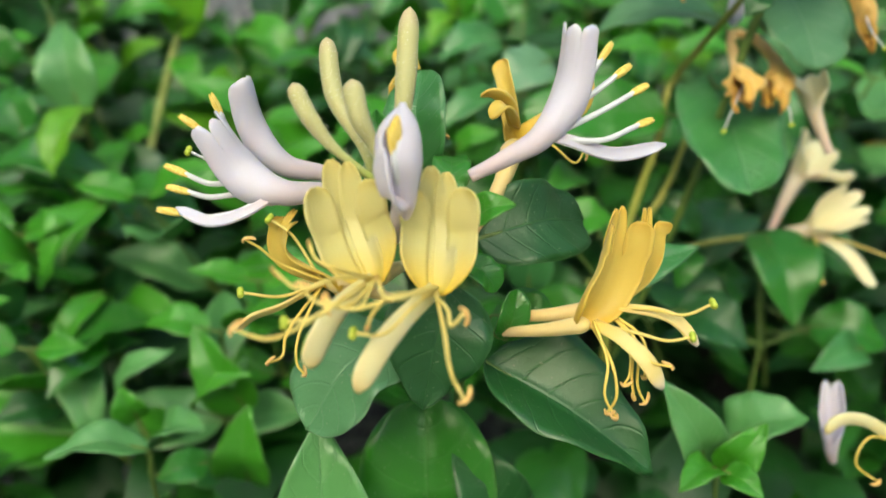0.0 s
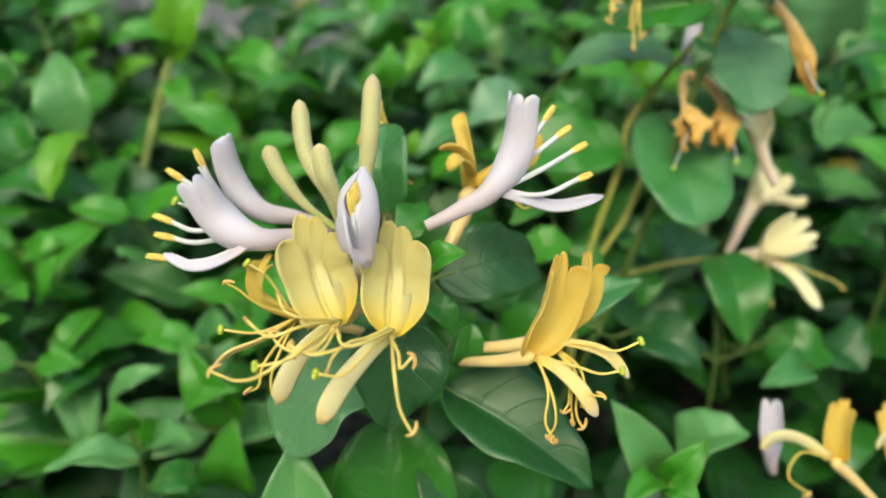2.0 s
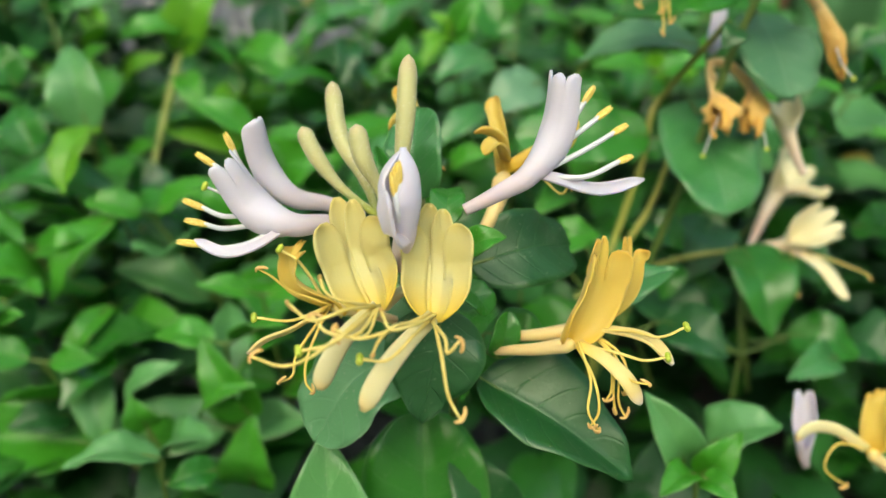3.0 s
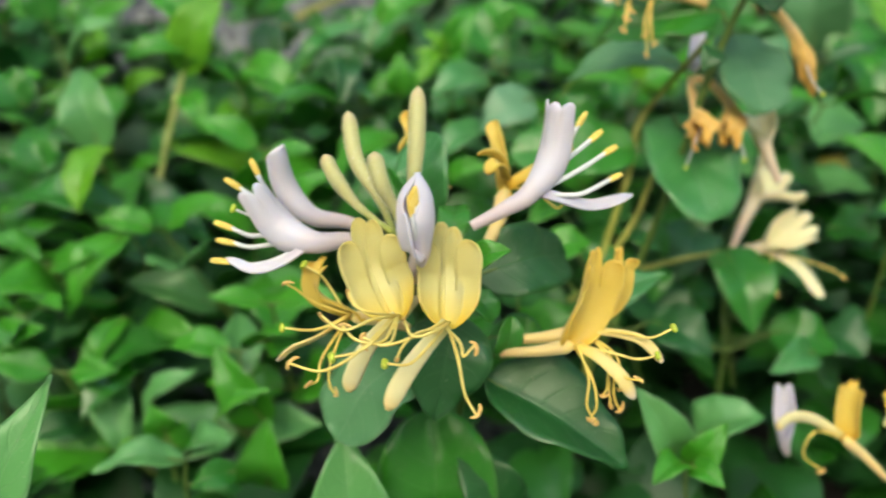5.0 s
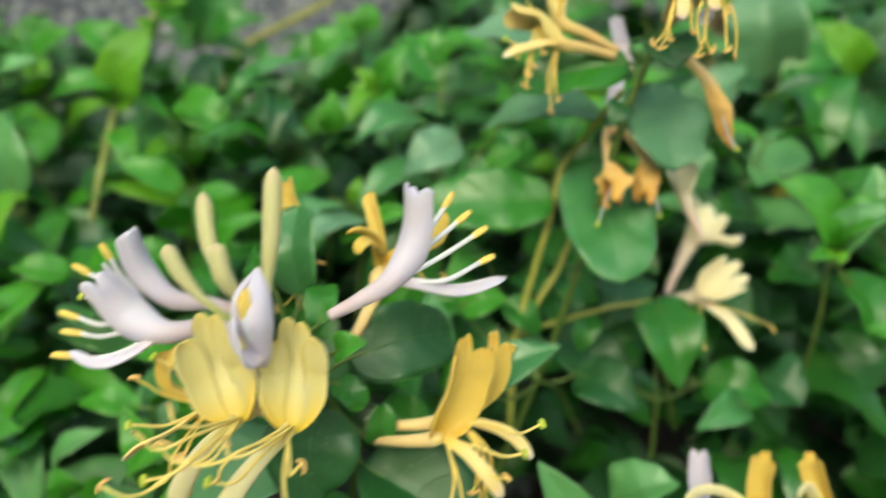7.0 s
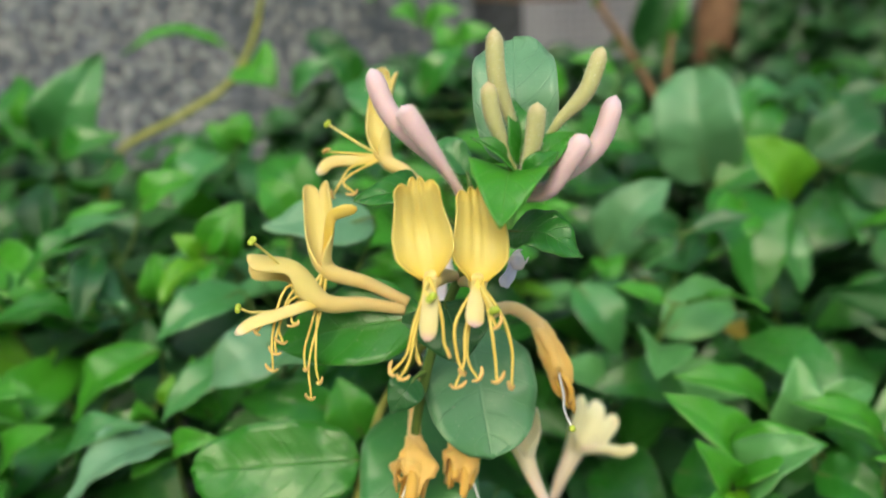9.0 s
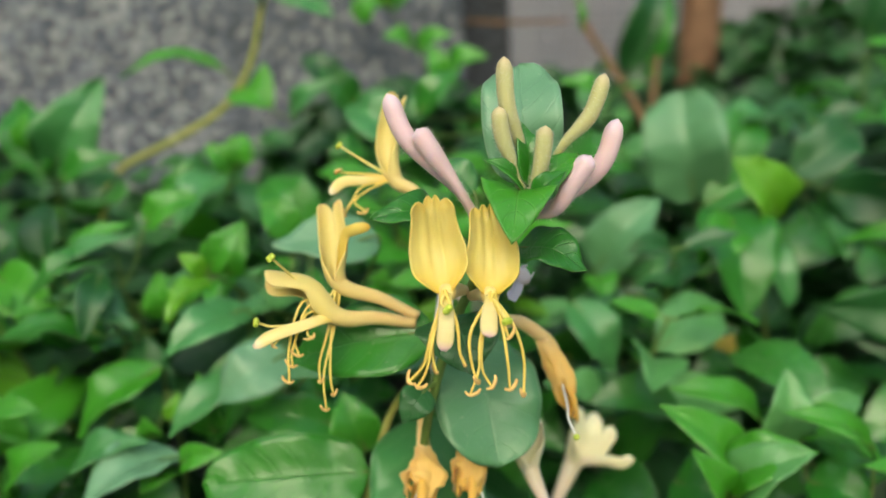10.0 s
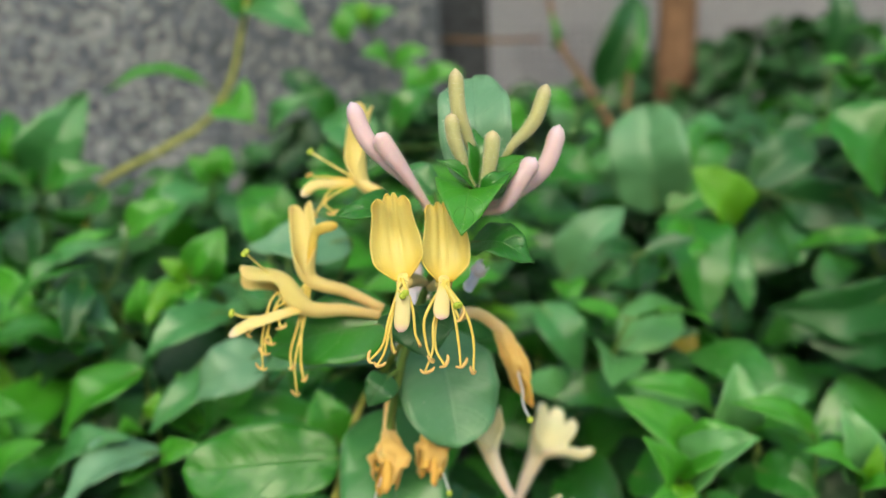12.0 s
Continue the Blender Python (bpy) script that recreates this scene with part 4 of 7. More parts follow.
flower("golden-yellow honeysuckle flower with five hanging stamens", "amber", (0.0831, 0.1713, 0.4919), (0.0847, 0.1504, 0.4968), (0.0851, 0.1554, 0.5106), (-0.01, -0.99, 0.15), 0.0102, bow=(0.0854, 0.1549, 0.5033), low=[(0.0839, 0.1467, 0.4946), (0.0834, 0.1443, 0.492)], low_width=0.0027, stamens=[[(0.0809, 0.147, 0.4921), (0.0808, 0.1463, 0.4873), (0.0816, 0.1458, 0.4846)], [(0.0823, 0.1462, 0.4912), (0.0818, 0.1455, 0.4865), (0.0803, 0.1451, 0.483)], [(0.0825, 0.1466, 0.4901), (0.0824, 0.146, 0.4863), (0.0836, 0.1456, 0.4838)], [(0.0858, 0.1456, 0.4921), (0.0862, 0.1448, 0.4873), (0.0863, 0.1443, 0.4838)], [(0.0876, 0.1467, 0.4927), (0.0888, 0.1459, 0.4878), (0.0885, 0.1451, 0.4823)], [(0.0859, 0.1458, 0.4935), (0.0865, 0.1454, 0.4916)]], styles=[[(0.0856, 0.1461, 0.4954), (0.0862, 0.1453, 0.4943)]], strap='strap_tip', split=0.84, cup=(1.5, 1.05, 1.0), side_curl=0.02, top=0.30, flare=0.24, short=0.12, blunt=4, flute=0.024, seed=22)
flower("golden honeysuckle flower pointing sideways with a pale lower lip", "honey", (0.0722, 0.1803, 0.4848), (0.0575, 0.1765, 0.4882), (0.0433, 0.1774, 0.4961), (-0.39, -0.46, -0.8), 0.0062, bow=(0.052, 0.1783, 0.4942), low=[(0.0545, 0.1738, 0.4884), (0.0498, 0.172, 0.4876), (0.0455, 0.171, 0.4866), (0.0423, 0.1705, 0.4848)], low_width=0.0024, low_face=(-0.15, -0.85, 0.45), stamens=[[(0.0515, 0.1757, 0.4919), (0.0486, 0.1724, 0.4845), (0.0481, 0.1714, 0.4775)], [(0.052, 0.1753, 0.4895), (0.0491, 0.1722, 0.4834), (0.0489, 0.1718, 0.4805)], [(0.0527, 0.1739, 0.4886), (0.0521, 0.1724, 0.4861), (0.0529, 0.1723, 0.4857)], [(0.0505, 0.1728, 0.4879), (0.0472, 0.1716, 0.486), (0.0459, 0.1714, 0.4848)], [(0.0527, 0.1755, 0.4912), (0.0496, 0.1736, 0.4853), (0.0502, 0.172, 0.4824)]], styles=[[(0.0497, 0.1754, 0.4968), (0.0471, 0.1709, 0.5012)]], r0=0.0016, strap='strap_gold', seed=23, funnel=dict(lobes=2, split=0.72, open_to=1.7, top=-0.12, blunt=4.0))
flower("golden honeysuckle flower with an upright slim lip", "honey", (0.073, 0.1807, 0.4861), (0.0579, 0.1802, 0.4939), (0.0567, 0.1851, 0.5099), (-0.26, -0.95, 0.16), 0.0056, low=[(0.0594, 0.1803, 0.5026), (0.0614, 0.1793, 0.5044), (0.0647, 0.1792, 0.505)], low_width=0.0022, stamens=[[(0.0568, 0.1768, 0.4864), (0.0544, 0.1733, 0.4779), (0.0544, 0.1723, 0.4712)], [(0.0562, 0.1769, 0.4865), (0.0556, 0.1733, 0.4778), (0.056, 0.1726, 0.474)], [(0.0557, 0.1757, 0.4862), (0.0537, 0.1737, 0.4802), (0.0536, 0.1732, 0.4765)]], styles=[[(0.0523, 0.1762, 0.4881), (0.0459, 0.1731, 0.4879), (0.0432, 0.1722, 0.489)]], r0=0.0015, strap='gold', seed=24, funnel=dict(lobes=2, split=0.78, open_to=1.45, top=0.1, blunt=3.5))
flower("golden honeysuckle flower with upright lip and long style", "honey", (0.077, 0.1903, 0.5069), (0.0697, 0.1946, 0.5129), (0.0714, 0.1973, 0.531), (-0.65, -0.75, 0.15), 0.0054, bow=(0.0691, 0.1971, 0.5215), low=[(0.0633, 0.1933, 0.5129), (0.059, 0.1924, 0.5128), (0.0561, 0.1922, 0.5105)], low_width=0.0023, stamens=[[(0.0634, 0.1935, 0.5142), (0.0578, 0.1928, 0.5149)], [(0.0632, 0.1931, 0.5117), (0.0606, 0.1916, 0.5087), (0.0589, 0.1913, 0.506)], [(0.0645, 0.1929, 0.511), (0.0612, 0.1916, 0.5087), (0.0633, 0.1911, 0.5066)]], styles=[[(0.0648, 0.1937, 0.516), (0.0588, 0.1952, 0.5201)]], r0=0.0015, strap='strap_gold', seed=25, funnel=dict(lobes=2, split=0.78, open_to=1.45, top=0.1, blunt=3.5))
withered("withered orange honeysuckle flower hanging limp", (0.0862, 0.174, 0.4845), (0.0932, 0.1835, 0.483), (0.0988, 0.186, 0.4785), (0.1028, 0.184, 0.467), 0.0043, [(0.1027, 0.181, 0.4655), (0.1022, 0.1775, 0.4635), (0.1032, 0.1749, 0.4607)], 26)
withered("withered orange honeysuckle flower hanging limp", (0.0738, 0.192, 0.466), (0.0731, 0.190, 0.4625), (0.0724, 0.1835, 0.4568), (0.0714, 0.1765, 0.4505), 0.0076, [(0.0692, 0.1765, 0.4465), (0.0681, 0.1778, 0.4415)], 27)
withered("withered orange honeysuckle flower hanging limp", (0.0745, 0.192, 0.466), (0.0793, 0.1905, 0.4638), (0.0826, 0.1855, 0.4582), (0.0812, 0.1805, 0.4495), 0.0070, [(0.0842, 0.1795, 0.447), (0.0852, 0.1795, 0.443)], 28)
flower("faded pinkish honeysuckle flower behind a round leaf", "cream", (0.1006, 0.1896, 0.4354), (0.0962, 0.1916, 0.4465), (0.0955, 0.1966, 0.4561), (-0.06, -0.99, 0.15), 0.0082, r0=0.0019, tube='tube_white', seed=29, funnel=dict(lobes=4, split=0.75, open_to=1.7, top=0.0))
flower("white honeysuckle flower half hidden behind yellow ones", "white", (0.0941, 0.1792, 0.4945), (0.0927, 0.1733, 0.4932), (0.09, 0.1685, 0.4917), (0.13, -0.98, 0.14), 0.0026, r0=0.0017, tube='tube_white', lobes=1, seed=30)
flower("cream honeysuckle flower with rounded lobes on a pinkish tube", "cream", (0.1066, 0.2326, 0.4062), (0.1159, 0.237, 0.4236), (0.1232, 0.2397, 0.4372), (0.27, -0.95, 0.12), 0.0125, low=[(0.1242, 0.2343, 0.425), (0.1293, 0.2338, 0.4239), (0.1329, 0.2338, 0.4254)], low_width=0.0035, r0=0.0026, tube='tube_white', strap='cream', seed=31, funnel=dict(lobes=4, split=0.62, open_to=1.7, top=-0.15, curl=-0.12))
bud("slim green honeysuckle bud with a blunt pinkish tip", "bud", [(0.0921, 0.161, 0.5116), (0.0917, 0.1603, 0.5189), (0.0894, 0.1587, 0.5261), (0.0891, 0.1587, 0.5338)], 0.0028, hairs=620, seed=6)
bud("slim green honeysuckle bud with a blunt pinkish tip", "bud", [(0.0914, 0.1588, 0.5123), (0.0903, 0.1588, 0.516), (0.0884, 0.158, 0.5211), (0.0878, 0.1576, 0.526)], 0.0027, hairs=620, seed=7)
bud("slim green honeysuckle bud with a blunt pinkish tip", "bud", [(0.0924, 0.1574, 0.5113), (0.0933, 0.1571, 0.5133), (0.0945, 0.1565, 0.5178), (0.095, 0.156, 0.5226)], 0.0028, hairs=620, seed=8)
bud("slim green honeysuckle bud with a blunt pinkish tip", "bud", [(0.0953, 0.1622, 0.5135), (0.099, 0.1611, 0.5194), (0.1032, 0.1598, 0.524), (0.1057, 0.1595, 0.5304)], 0.0027, hairs=620, seed=9)
bud("pink honeysuckle bud covered in fine hairs", "bud_pink", [(0.0845, 0.1628, 0.5055), (0.0809, 0.1612, 0.5127), (0.0731, 0.1607, 0.5214), (0.0701, 0.1615, 0.529)], 0.0033, hairs=700, seed=10)
bud("pink honeysuckle bud covered in fine hairs", "bud_pink", [(0.0847, 0.1606, 0.5063), (0.0803, 0.1586, 0.514), (0.0766, 0.1579, 0.5198), (0.0746, 0.158, 0.5231)], 0.0034, hairs=700, seed=11)
bud("pink honeysuckle bud covered in fine hairs", "bud_pink", [(0.0929, 0.1626, 0.5077), (0.0968, 0.1596, 0.5085), (0.0999, 0.1584, 0.5134), (0.1028, 0.1582, 0.5173)], 0.0035, hairs=700, seed=12)
bud("pink honeysuckle bud covered in fine hairs", "bud_pink", [(0.0938, 0.165, 0.5082), (0.099, 0.1632, 0.51), (0.1054, 0.1619, 0.5155), (0.1083, 0.1617, 0.523)], 0.0034, hairs=700, seed=13)
sh = shoot("flowering shoot with round grey-green leaves and small tip leaves", [(0.0412, 0.233, 0.3282), (0.0612, 0.2072, 0.3972), (0.0705, 0.1882, 0.4445), (0.0746, 0.1799, 0.4679), (0.0807, 0.1732, 0.4881), (0.0865, 0.1677, 0.5003), (0.0928, 0.162, 0.511)], 0.0024, STEM_GREEN)
leaf(sh, "bright", (0.0913, 0.1611, 0.5123), (0.0878, 0.1469, 0.5055), (0, -0.57, 0.82), 0.0130, "broad", fold=0.3, wave=0.03)
leaf(sh, "mid", (0.0913, 0.1653, 0.5015), (0.1019, 0.1583, 0.498), (0.09, -0.65, 0.76), 0.0103, "ovate", fold=0.25)
leaf(sh, "silver", (0.0939, 0.1691, 0.512), (0.0947, 0.1793, 0.5338), (-0.17, -0.98, 0.06), 0.0146, "round", fold=0.3)
leaf(sh, "mid", (0.0923, 0.1609, 0.5111), (0.0849, 0.1577, 0.5179), (-0.32, -0.6, 0.74), 0.0043, "ovate", fold=0.6, wave=0.05)
leaf(sh, "mid", (0.0927, 0.1593, 0.5127), (0.0915, 0.164, 0.5239), (0.23, -0.95, 0.22), 0.0048, "ovate", fold=0.5)
leaf(sh, "bright", (0.0931, 0.1585, 0.5112), (0.1014, 0.1613, 0.5176), (0.29, -0.59, 0.75), 0.0054, "ovate", fold=0.5, wave=0.05)
leaf(sh, "mid", (0.0928, 0.1561, 0.5109), (0.0981, 0.1564, 0.5151), (0.4, -0.52, 0.76), 0.0041, "ovate", fold=0.5, wave=0.05)
leaf(sh, "mid", (0.0791, 0.169, 0.5057), (0.0659, 0.1621, 0.5085), (-0.11, -0.69, 0.71), 0.0089, "ovate", fold=0.3)
leaf(sh, "dark", (0.0798, 0.171, 0.488), (0.0817, 0.1604, 0.4805), (-0.01, -0.7, 0.71), 0.0167, "ovate", fold=0.2)
leaf(sh, "mid", (0.0761, 0.1798, 0.4831), (0.0456, 0.1866, 0.4768), (-0.13, -0.81, 0.58), 0.0174, "ovate", fold=0.3, arch=0.08)
leaf(sh, "glaucous", (0.0845, 0.19, 0.478), (0.0874, 0.1741, 0.4559), (0.12, -0.8, 0.58), 0.0225, "round", fold=0.15, arch=0.05)
leaf(sh, "pale", (0.0724, 0.2035, 0.4555), (0.0733, 0.1712, 0.4268), (-0.05, -0.66, 0.75), 0.0255, "round", fold=0.15, arch=0.05)
leaf(sh, "dark", (0.0737, 0.1749, 0.4729), (0.0689, 0.172, 0.4675), (-0.15, -0.93, 0.34), 0.0073, "ovate", fold=0.2)
leaf(sh, "glaucous", (0.0748, 0.2035, 0.4699), (0.039, 0.2074, 0.4654), (0, -0.59, 0.8), 0.0157, "ovate", fold=0.2)
leaf(sh, "pale", (0.0858, 0.1855, 0.5096), (0.0776, 0.1916, 0.5154), (-0.01, -0.7, 0.71), 0.0075, "ovate")
leaf(sh, "mid", (0.0597, 0.1972, 0.4453), (0.0214, 0.1972, 0.4447), (-0.03, -0.86, 0.51), 0.0196, "round", fold=0.22, arch=0.06)
# leafy shoots behind the second flowers
sh = shoot("leafy honeysuckle shoot with pointed green leaves", [(0.0276, 0.3108, 0.3742), (0.0291, 0.2717, 0.4246), (0.0323, 0.2512, 0.4441)], 0.0016, STEM_GREEN)
leaf(sh, "silver", (0.0353, 0.2419, 0.4606), (0.0152, 0.2357, 0.45), (-0.03, -0.82, 0.58), 0.0177, "ovate", fold=0.2)
leaf(sh, "silver", (0.0640, 0.2320, 0.4930), (0.0363, 0.2260, 0.4950), (0.0, -0.72, 0.69), 0.0165, "ovate", fold=0.2, arch=0.1)
leaf(sh, "pale", (0.0206, 0.2620, 0.4691), (-0.0017, 0.2450, 0.4610), (0.05, -0.66, 0.75), 0.0150, "ovate", fold=0.3)
leaf(sh, "mid", (0.0479, 0.2489, 0.4353), (0.0185, 0.2512, 0.4386), (-0.03, -0.82, 0.58), 0.0144, "ovate")
leaf(sh, "bright", (0.0545, 0.2472, 0.427), (0.0485, 0.2503, 0.4451), (-0.03, -0.82, 0.58), 0.0161, "ovate")
sh = shoot("leafy honeysuckle shoot with pointed green leaves", [(-0.0706, 0.3469, 0.4175), (-0.061, 0.3276, 0.4481), (-0.0541, 0.313, 0.4698)], 0.0016, STEM_GREEN)
leaf(sh, "bright", (-0.0571, 0.3102, 0.4733), (-0.0305, 0.3093, 0.4937), (-0.29, -0.55, 0.78), 0.0134, "ovate")
leaf(sh, "pale", (-0.0603, 0.3096, 0.4676), (-0.0314, 0.299, 0.4637), (0.01, -0.47, 0.88), 0.0203, "ovate")
leaf(sh, "bright", (-0.0812, 0.3099, 0.4767), (-0.0549, 0.2997, 0.4587), (-0.03, -0.82, 0.58), 0.0202, "ovate")
leaf(sh, "dark", (-0.0754, 0.3332, 0.4789), (-0.0775, 0.348, 0.4986), (-0.03, -0.82, 0.58), 0.0166, "ovate")
sh = shoot("young honeysuckle shoot with bright small leaves", [(0.0073, 0.3192, 0.4215), (0.0088, 0.3072, 0.4579), (0.0061, 0.2981, 0.4733)], 0.0016, STEM_GREEN)
leaf(sh, "bright", (0.0062, 0.2957, 0.4733), (0.0149, 0.2925, 0.494), (0.14, -0.93, 0.32), 0.0120, "ovate")
leaf(sh, "lime", (0.0039, 0.2948, 0.4741), (-0.0075, 0.2943, 0.4812), (-0.03, -0.82, 0.58), 0.0083, "ovate")
leaf(sh, "bright", (0.0055, 0.2923, 0.4734), (0.0055, 0.2821, 0.4673), (0.02, -0.35, 0.94), 0.0122, "ovate")
leaf(sh, "pale", (0.0016, 0.2978, 0.4693), (-0.0194, 0.2967, 0.4537), (0.01, -0.47, 0.88), 0.0232, "ovate")
leaf(sh, "bright", (-0.0128, 0.3094, 0.4633), (-0.0317, 0.3101, 0.46), (-0.03, -0.82, 0.58), 0.0187, "ovate")
sh = shoot("leafy honeysuckle shoot with pointed green leaves", [(-0.0267, 0.3269, 0.3809), (-0.0182, 0.297, 0.418), (-0.0166, 0.2859, 0.4375)], 0.0016, STEM_GREEN)
leaf(sh, "bright", (-0.0155, 0.2825, 0.446), (-0.0421, 0.2719, 0.4266), (0.01, -0.47, 0.88), 0.0187, "ovate")
leaf(sh, "bright", (0.0075, 0.2567, 0.4316), (0.0051, 0.2543, 0.453), (-0.03, -0.82, 0.58), 0.0113, "ovate")
leaf(sh, "bright", (-0.0139, 0.2635, 0.4295), (-0.015, 0.2591, 0.4382), (-0.03, -0.82, 0.58), 0.0084, "ovate")
leaf(sh, "lime", (-0.004, 0.2525, 0.438), (-0.0007, 0.2538, 0.4476), (-0.03, -0.82, 0.58), 0.0054, "ovate")
sh = shoot("leafy honeysuckle shoot with pointed green leaves", [(-0.007, 0.2778, 0.3729), (-0.0042, 0.2591, 0.4047), (0.0007, 0.2447, 0.427)], 0.0016, STEM_GREEN)
leaf(sh, "silver", (0.0021, 0.2397, 0.4328), (-0.0211, 0.2226, 0.4258), (-0.07, -0.34, 0.94), 0.0180, "ovate")
leaf(sh, "bright", (-0.0007, 0.2394, 0.4296), (-0.0059, 0.2279, 0.4282), (-0.03, -0.82, 0.58), 0.0100, "ovate")
leaf(sh, "bright", (0.0039, 0.2339, 0.4335), (0.0182, 0.2279, 0.4385), (-0.03, -0.82, 0.58), 0.0082, "ovate")
sh = shoot("leafy honeysuckle shoot with pointed green leaves", [(-0.0707, 0.2823, 0.3762), (-0.0595, 0.2631, 0.4076)], 0.0016, STEM_GREEN)
leaf(sh, "bright", (-0.0545, 0.2528, 0.4188), (-0.0356, 0.2483, 0.4353), (-0.2, -0.57, 0.8), 0.0145, "ovate")
leaf(sh, "bright", (-0.0658, 0.2773, 0.4217), (-0.0724, 0.2807, 0.4416), (-0.03, -0.82, 0.58), 0.0178, "ovate")
sh = shoot("leafy honeysuckle shoot with pointed green leaves", [(-0.1103, 0.4261, 0.4621), (-0.1007, 0.4062, 0.4884), (-0.0969, 0.397, 0.5061)], 0.0016, STEM_GREEN)
leaf(sh, "pale", (-0.0954, 0.3913, 0.5078), (-0.0656, 0.3904, 0.5524), (0.49, -0.66, 0.58), 0.0299, "ovate")
leaf(sh, "mid", (-0.0965, 0.3858, 0.5095), (-0.1111, 0.4039, 0.5454), (-0.03, -0.82, 0.58), 0.0219, "ovate")
leaf(sh, "mid", (-0.0831, 0.3729, 0.5069), (-0.054, 0.3724, 0.5157), (-0.03, -0.82, 0.58), 0.0156, "ovate")
leaf(sh, "bright", (-0.1014, 0.3874, 0.5178), (-0.0967, 0.3786, 0.5386), (-0.03, -0.82, 0.58), 0.0106, "ovate")
sh = shoot("leafy honeysuckle shoot with pointed green leaves", [(-0.0121, 0.4214, 0.4721), (-0.0115, 0.4012, 0.4923), (-0.0136, 0.3915, 0.5045)], 0.0016, STEM_GREEN)
leaf(sh, "pale", (-0.0121, 0.3798, 0.5051), (-0.0319, 0.3658, 0.4811), (-0.21, -0.67, 0.71), 0.0238, "ovate")
leaf(sh, "bright", (-0.0107, 0.3917, 0.5071), (-0.0222, 0.3884, 0.5189), (-0.03, -0.82, 0.58), 0.0138, "ovate")
leaf(sh, "bright", (-0.005, 0.3801, 0.5101), (-0.0015, 0.3819, 0.5232), (-0.03, -0.82, 0.58), 0.0161, "ovate")
leaf(sh, "dark", (0, 0.3901, 0.501), (0.0066, 0.3749, 0.4802), (-0.03, -0.82, 0.58), 0.0246, "ovate")
leaf(sh, "mid", (-0.0282, 0.4036, 0.5017), (-0.0514, 0.4044, 0.4972), (-0.03, -0.82, 0.58), 0.0172, "ovate")
# old twig arching in front of the granite
sh = shoot("bare tan twig with a few bright leaves", [(-0.1008, 0.451, 0.4767), (-0.0872, 0.4452, 0.5054), (-0.0555, 0.4433, 0.521), (-0.0247, 0.4439, 0.538), (-0.0072, 0.4406, 0.5615), (0.0024, 0.4324, 0.5882), (0.0127, 0.4301, 0.6161), (0.0278, 0.4335, 0.6446)], 0.0042, STEM_TAN)
leaf(sh, "bright", (-0.0111, 0.4387, 0.5479), (0.0051, 0.4242, 0.536), (-0.04, -0.9, 0.43), 0.0275, "ovate")
leaf(sh, "bright", (-0.022, 0.4409, 0.5577), (-0.0733, 0.4321, 0.555), (0.01, -0.47, 0.88), 0.0134, "ovate")
leaf(sh, "pale", (0.006, 0.4337, 0.5985), (0.0397, 0.4168, 0.5781), (0.05, -0.91, 0.42), 0.0252, "ovate")
leaf(sh, "mid", (0.0043, 0.4332, 0.5941), (-0.0089, 0.4292, 0.6011), (-0.03, -0.82, 0.58), 0.0209, "ovate")
leaf(sh, "pale", (0.0147, 0.4168, 0.5295), (0.0395, 0.4063, 0.5471), (-0.03, -0.82, 0.58), 0.0134, "ovate")
# leaves climbing at the edge of the granite
sh = shoot("young honeysuckle shoot with bright small leaves", [(0.1051, 0.6025, 0.485), (0.0983, 0.587, 0.5336), (0.0835, 0.5709, 0.5747), (0.0653, 0.5652, 0.6065)], 0.0016, STEM_GREEN)
leaf(sh, "bright", (0.0651, 0.5649, 0.6045), (0.0466, 0.5564, 0.6173), (-0.03, -0.82, 0.58), 0.0184, "ovate")
leaf(sh, "bright", (0.067, 0.5645, 0.6024), (0.0857, 0.553, 0.6114), (-0.03, -0.82, 0.58), 0.0176, "ovate")
leaf(sh, "bright", (0.0796, 0.5599, 0.5778), (0.0603, 0.5504, 0.5834), (-0.03, -0.82, 0.58), 0.0184, "ovate")
leaf(sh, "bright", (0.0834, 0.5591, 0.5736), (0.1076, 0.5473, 0.5829), (-0.03, -0.82, 0.58), 0.0176, "ovate")
leaf(sh, "lime", (0.0636, 0.5534, 0.6047), (0.0626, 0.5559, 0.6204), (-0.03, -0.82, 0.58), 0.0118, "ovate")
leaf(sh, "mid", (0.0938, 0.5652, 0.5415), (0.1181, 0.5529, 0.5478), (-0.03, -0.82, 0.58), 0.0204, "ovate")
sh = shoot("leafy honeysuckle shoot with pointed green leaves", [(0.0535, 0.5086, 0.4597), (0.0465, 0.4928, 0.5057), (0.042, 0.4857, 0.5341)], 0.0016, STEM_GREEN)
leaf(sh, "mid", (0.043, 0.4742, 0.5355), (0.0247, 0.473, 0.5579), (-0.03, -0.82, 0.58), 0.0203, "ovate")
leaf(sh, "pale", (0.0459, 0.4727, 0.5269), (0.0676, 0.462, 0.5421), (-0.03, -0.82, 0.58), 0.0182, "ovate")
leaf(sh, "mid", (0.0475, 0.4816, 0.5096), (0.026, 0.4711, 0.5077), (-0.03, -0.82, 0.58), 0.0207, "ovate")
leaf(sh, "dark", (0.0503, 0.4799, 0.499), (0.0752, 0.4676, 0.5051), (-0.03, -0.82, 0.58), 0.0242, "ovate")
leaf(sh, "dark", (0.0313, 0.5004, 0.5491), (0.011, 0.5045, 0.568), (-0.03, -0.82, 0.58), 0.0215, "ovate")
sh = shoot("leafy honeysuckle shoot with pointed green leaves", [(0.118, 0.5522, 0.4667), (0.1081, 0.5488, 0.5163), (0.0975, 0.5427, 0.5482)], 0.0016, STEM_GREEN)
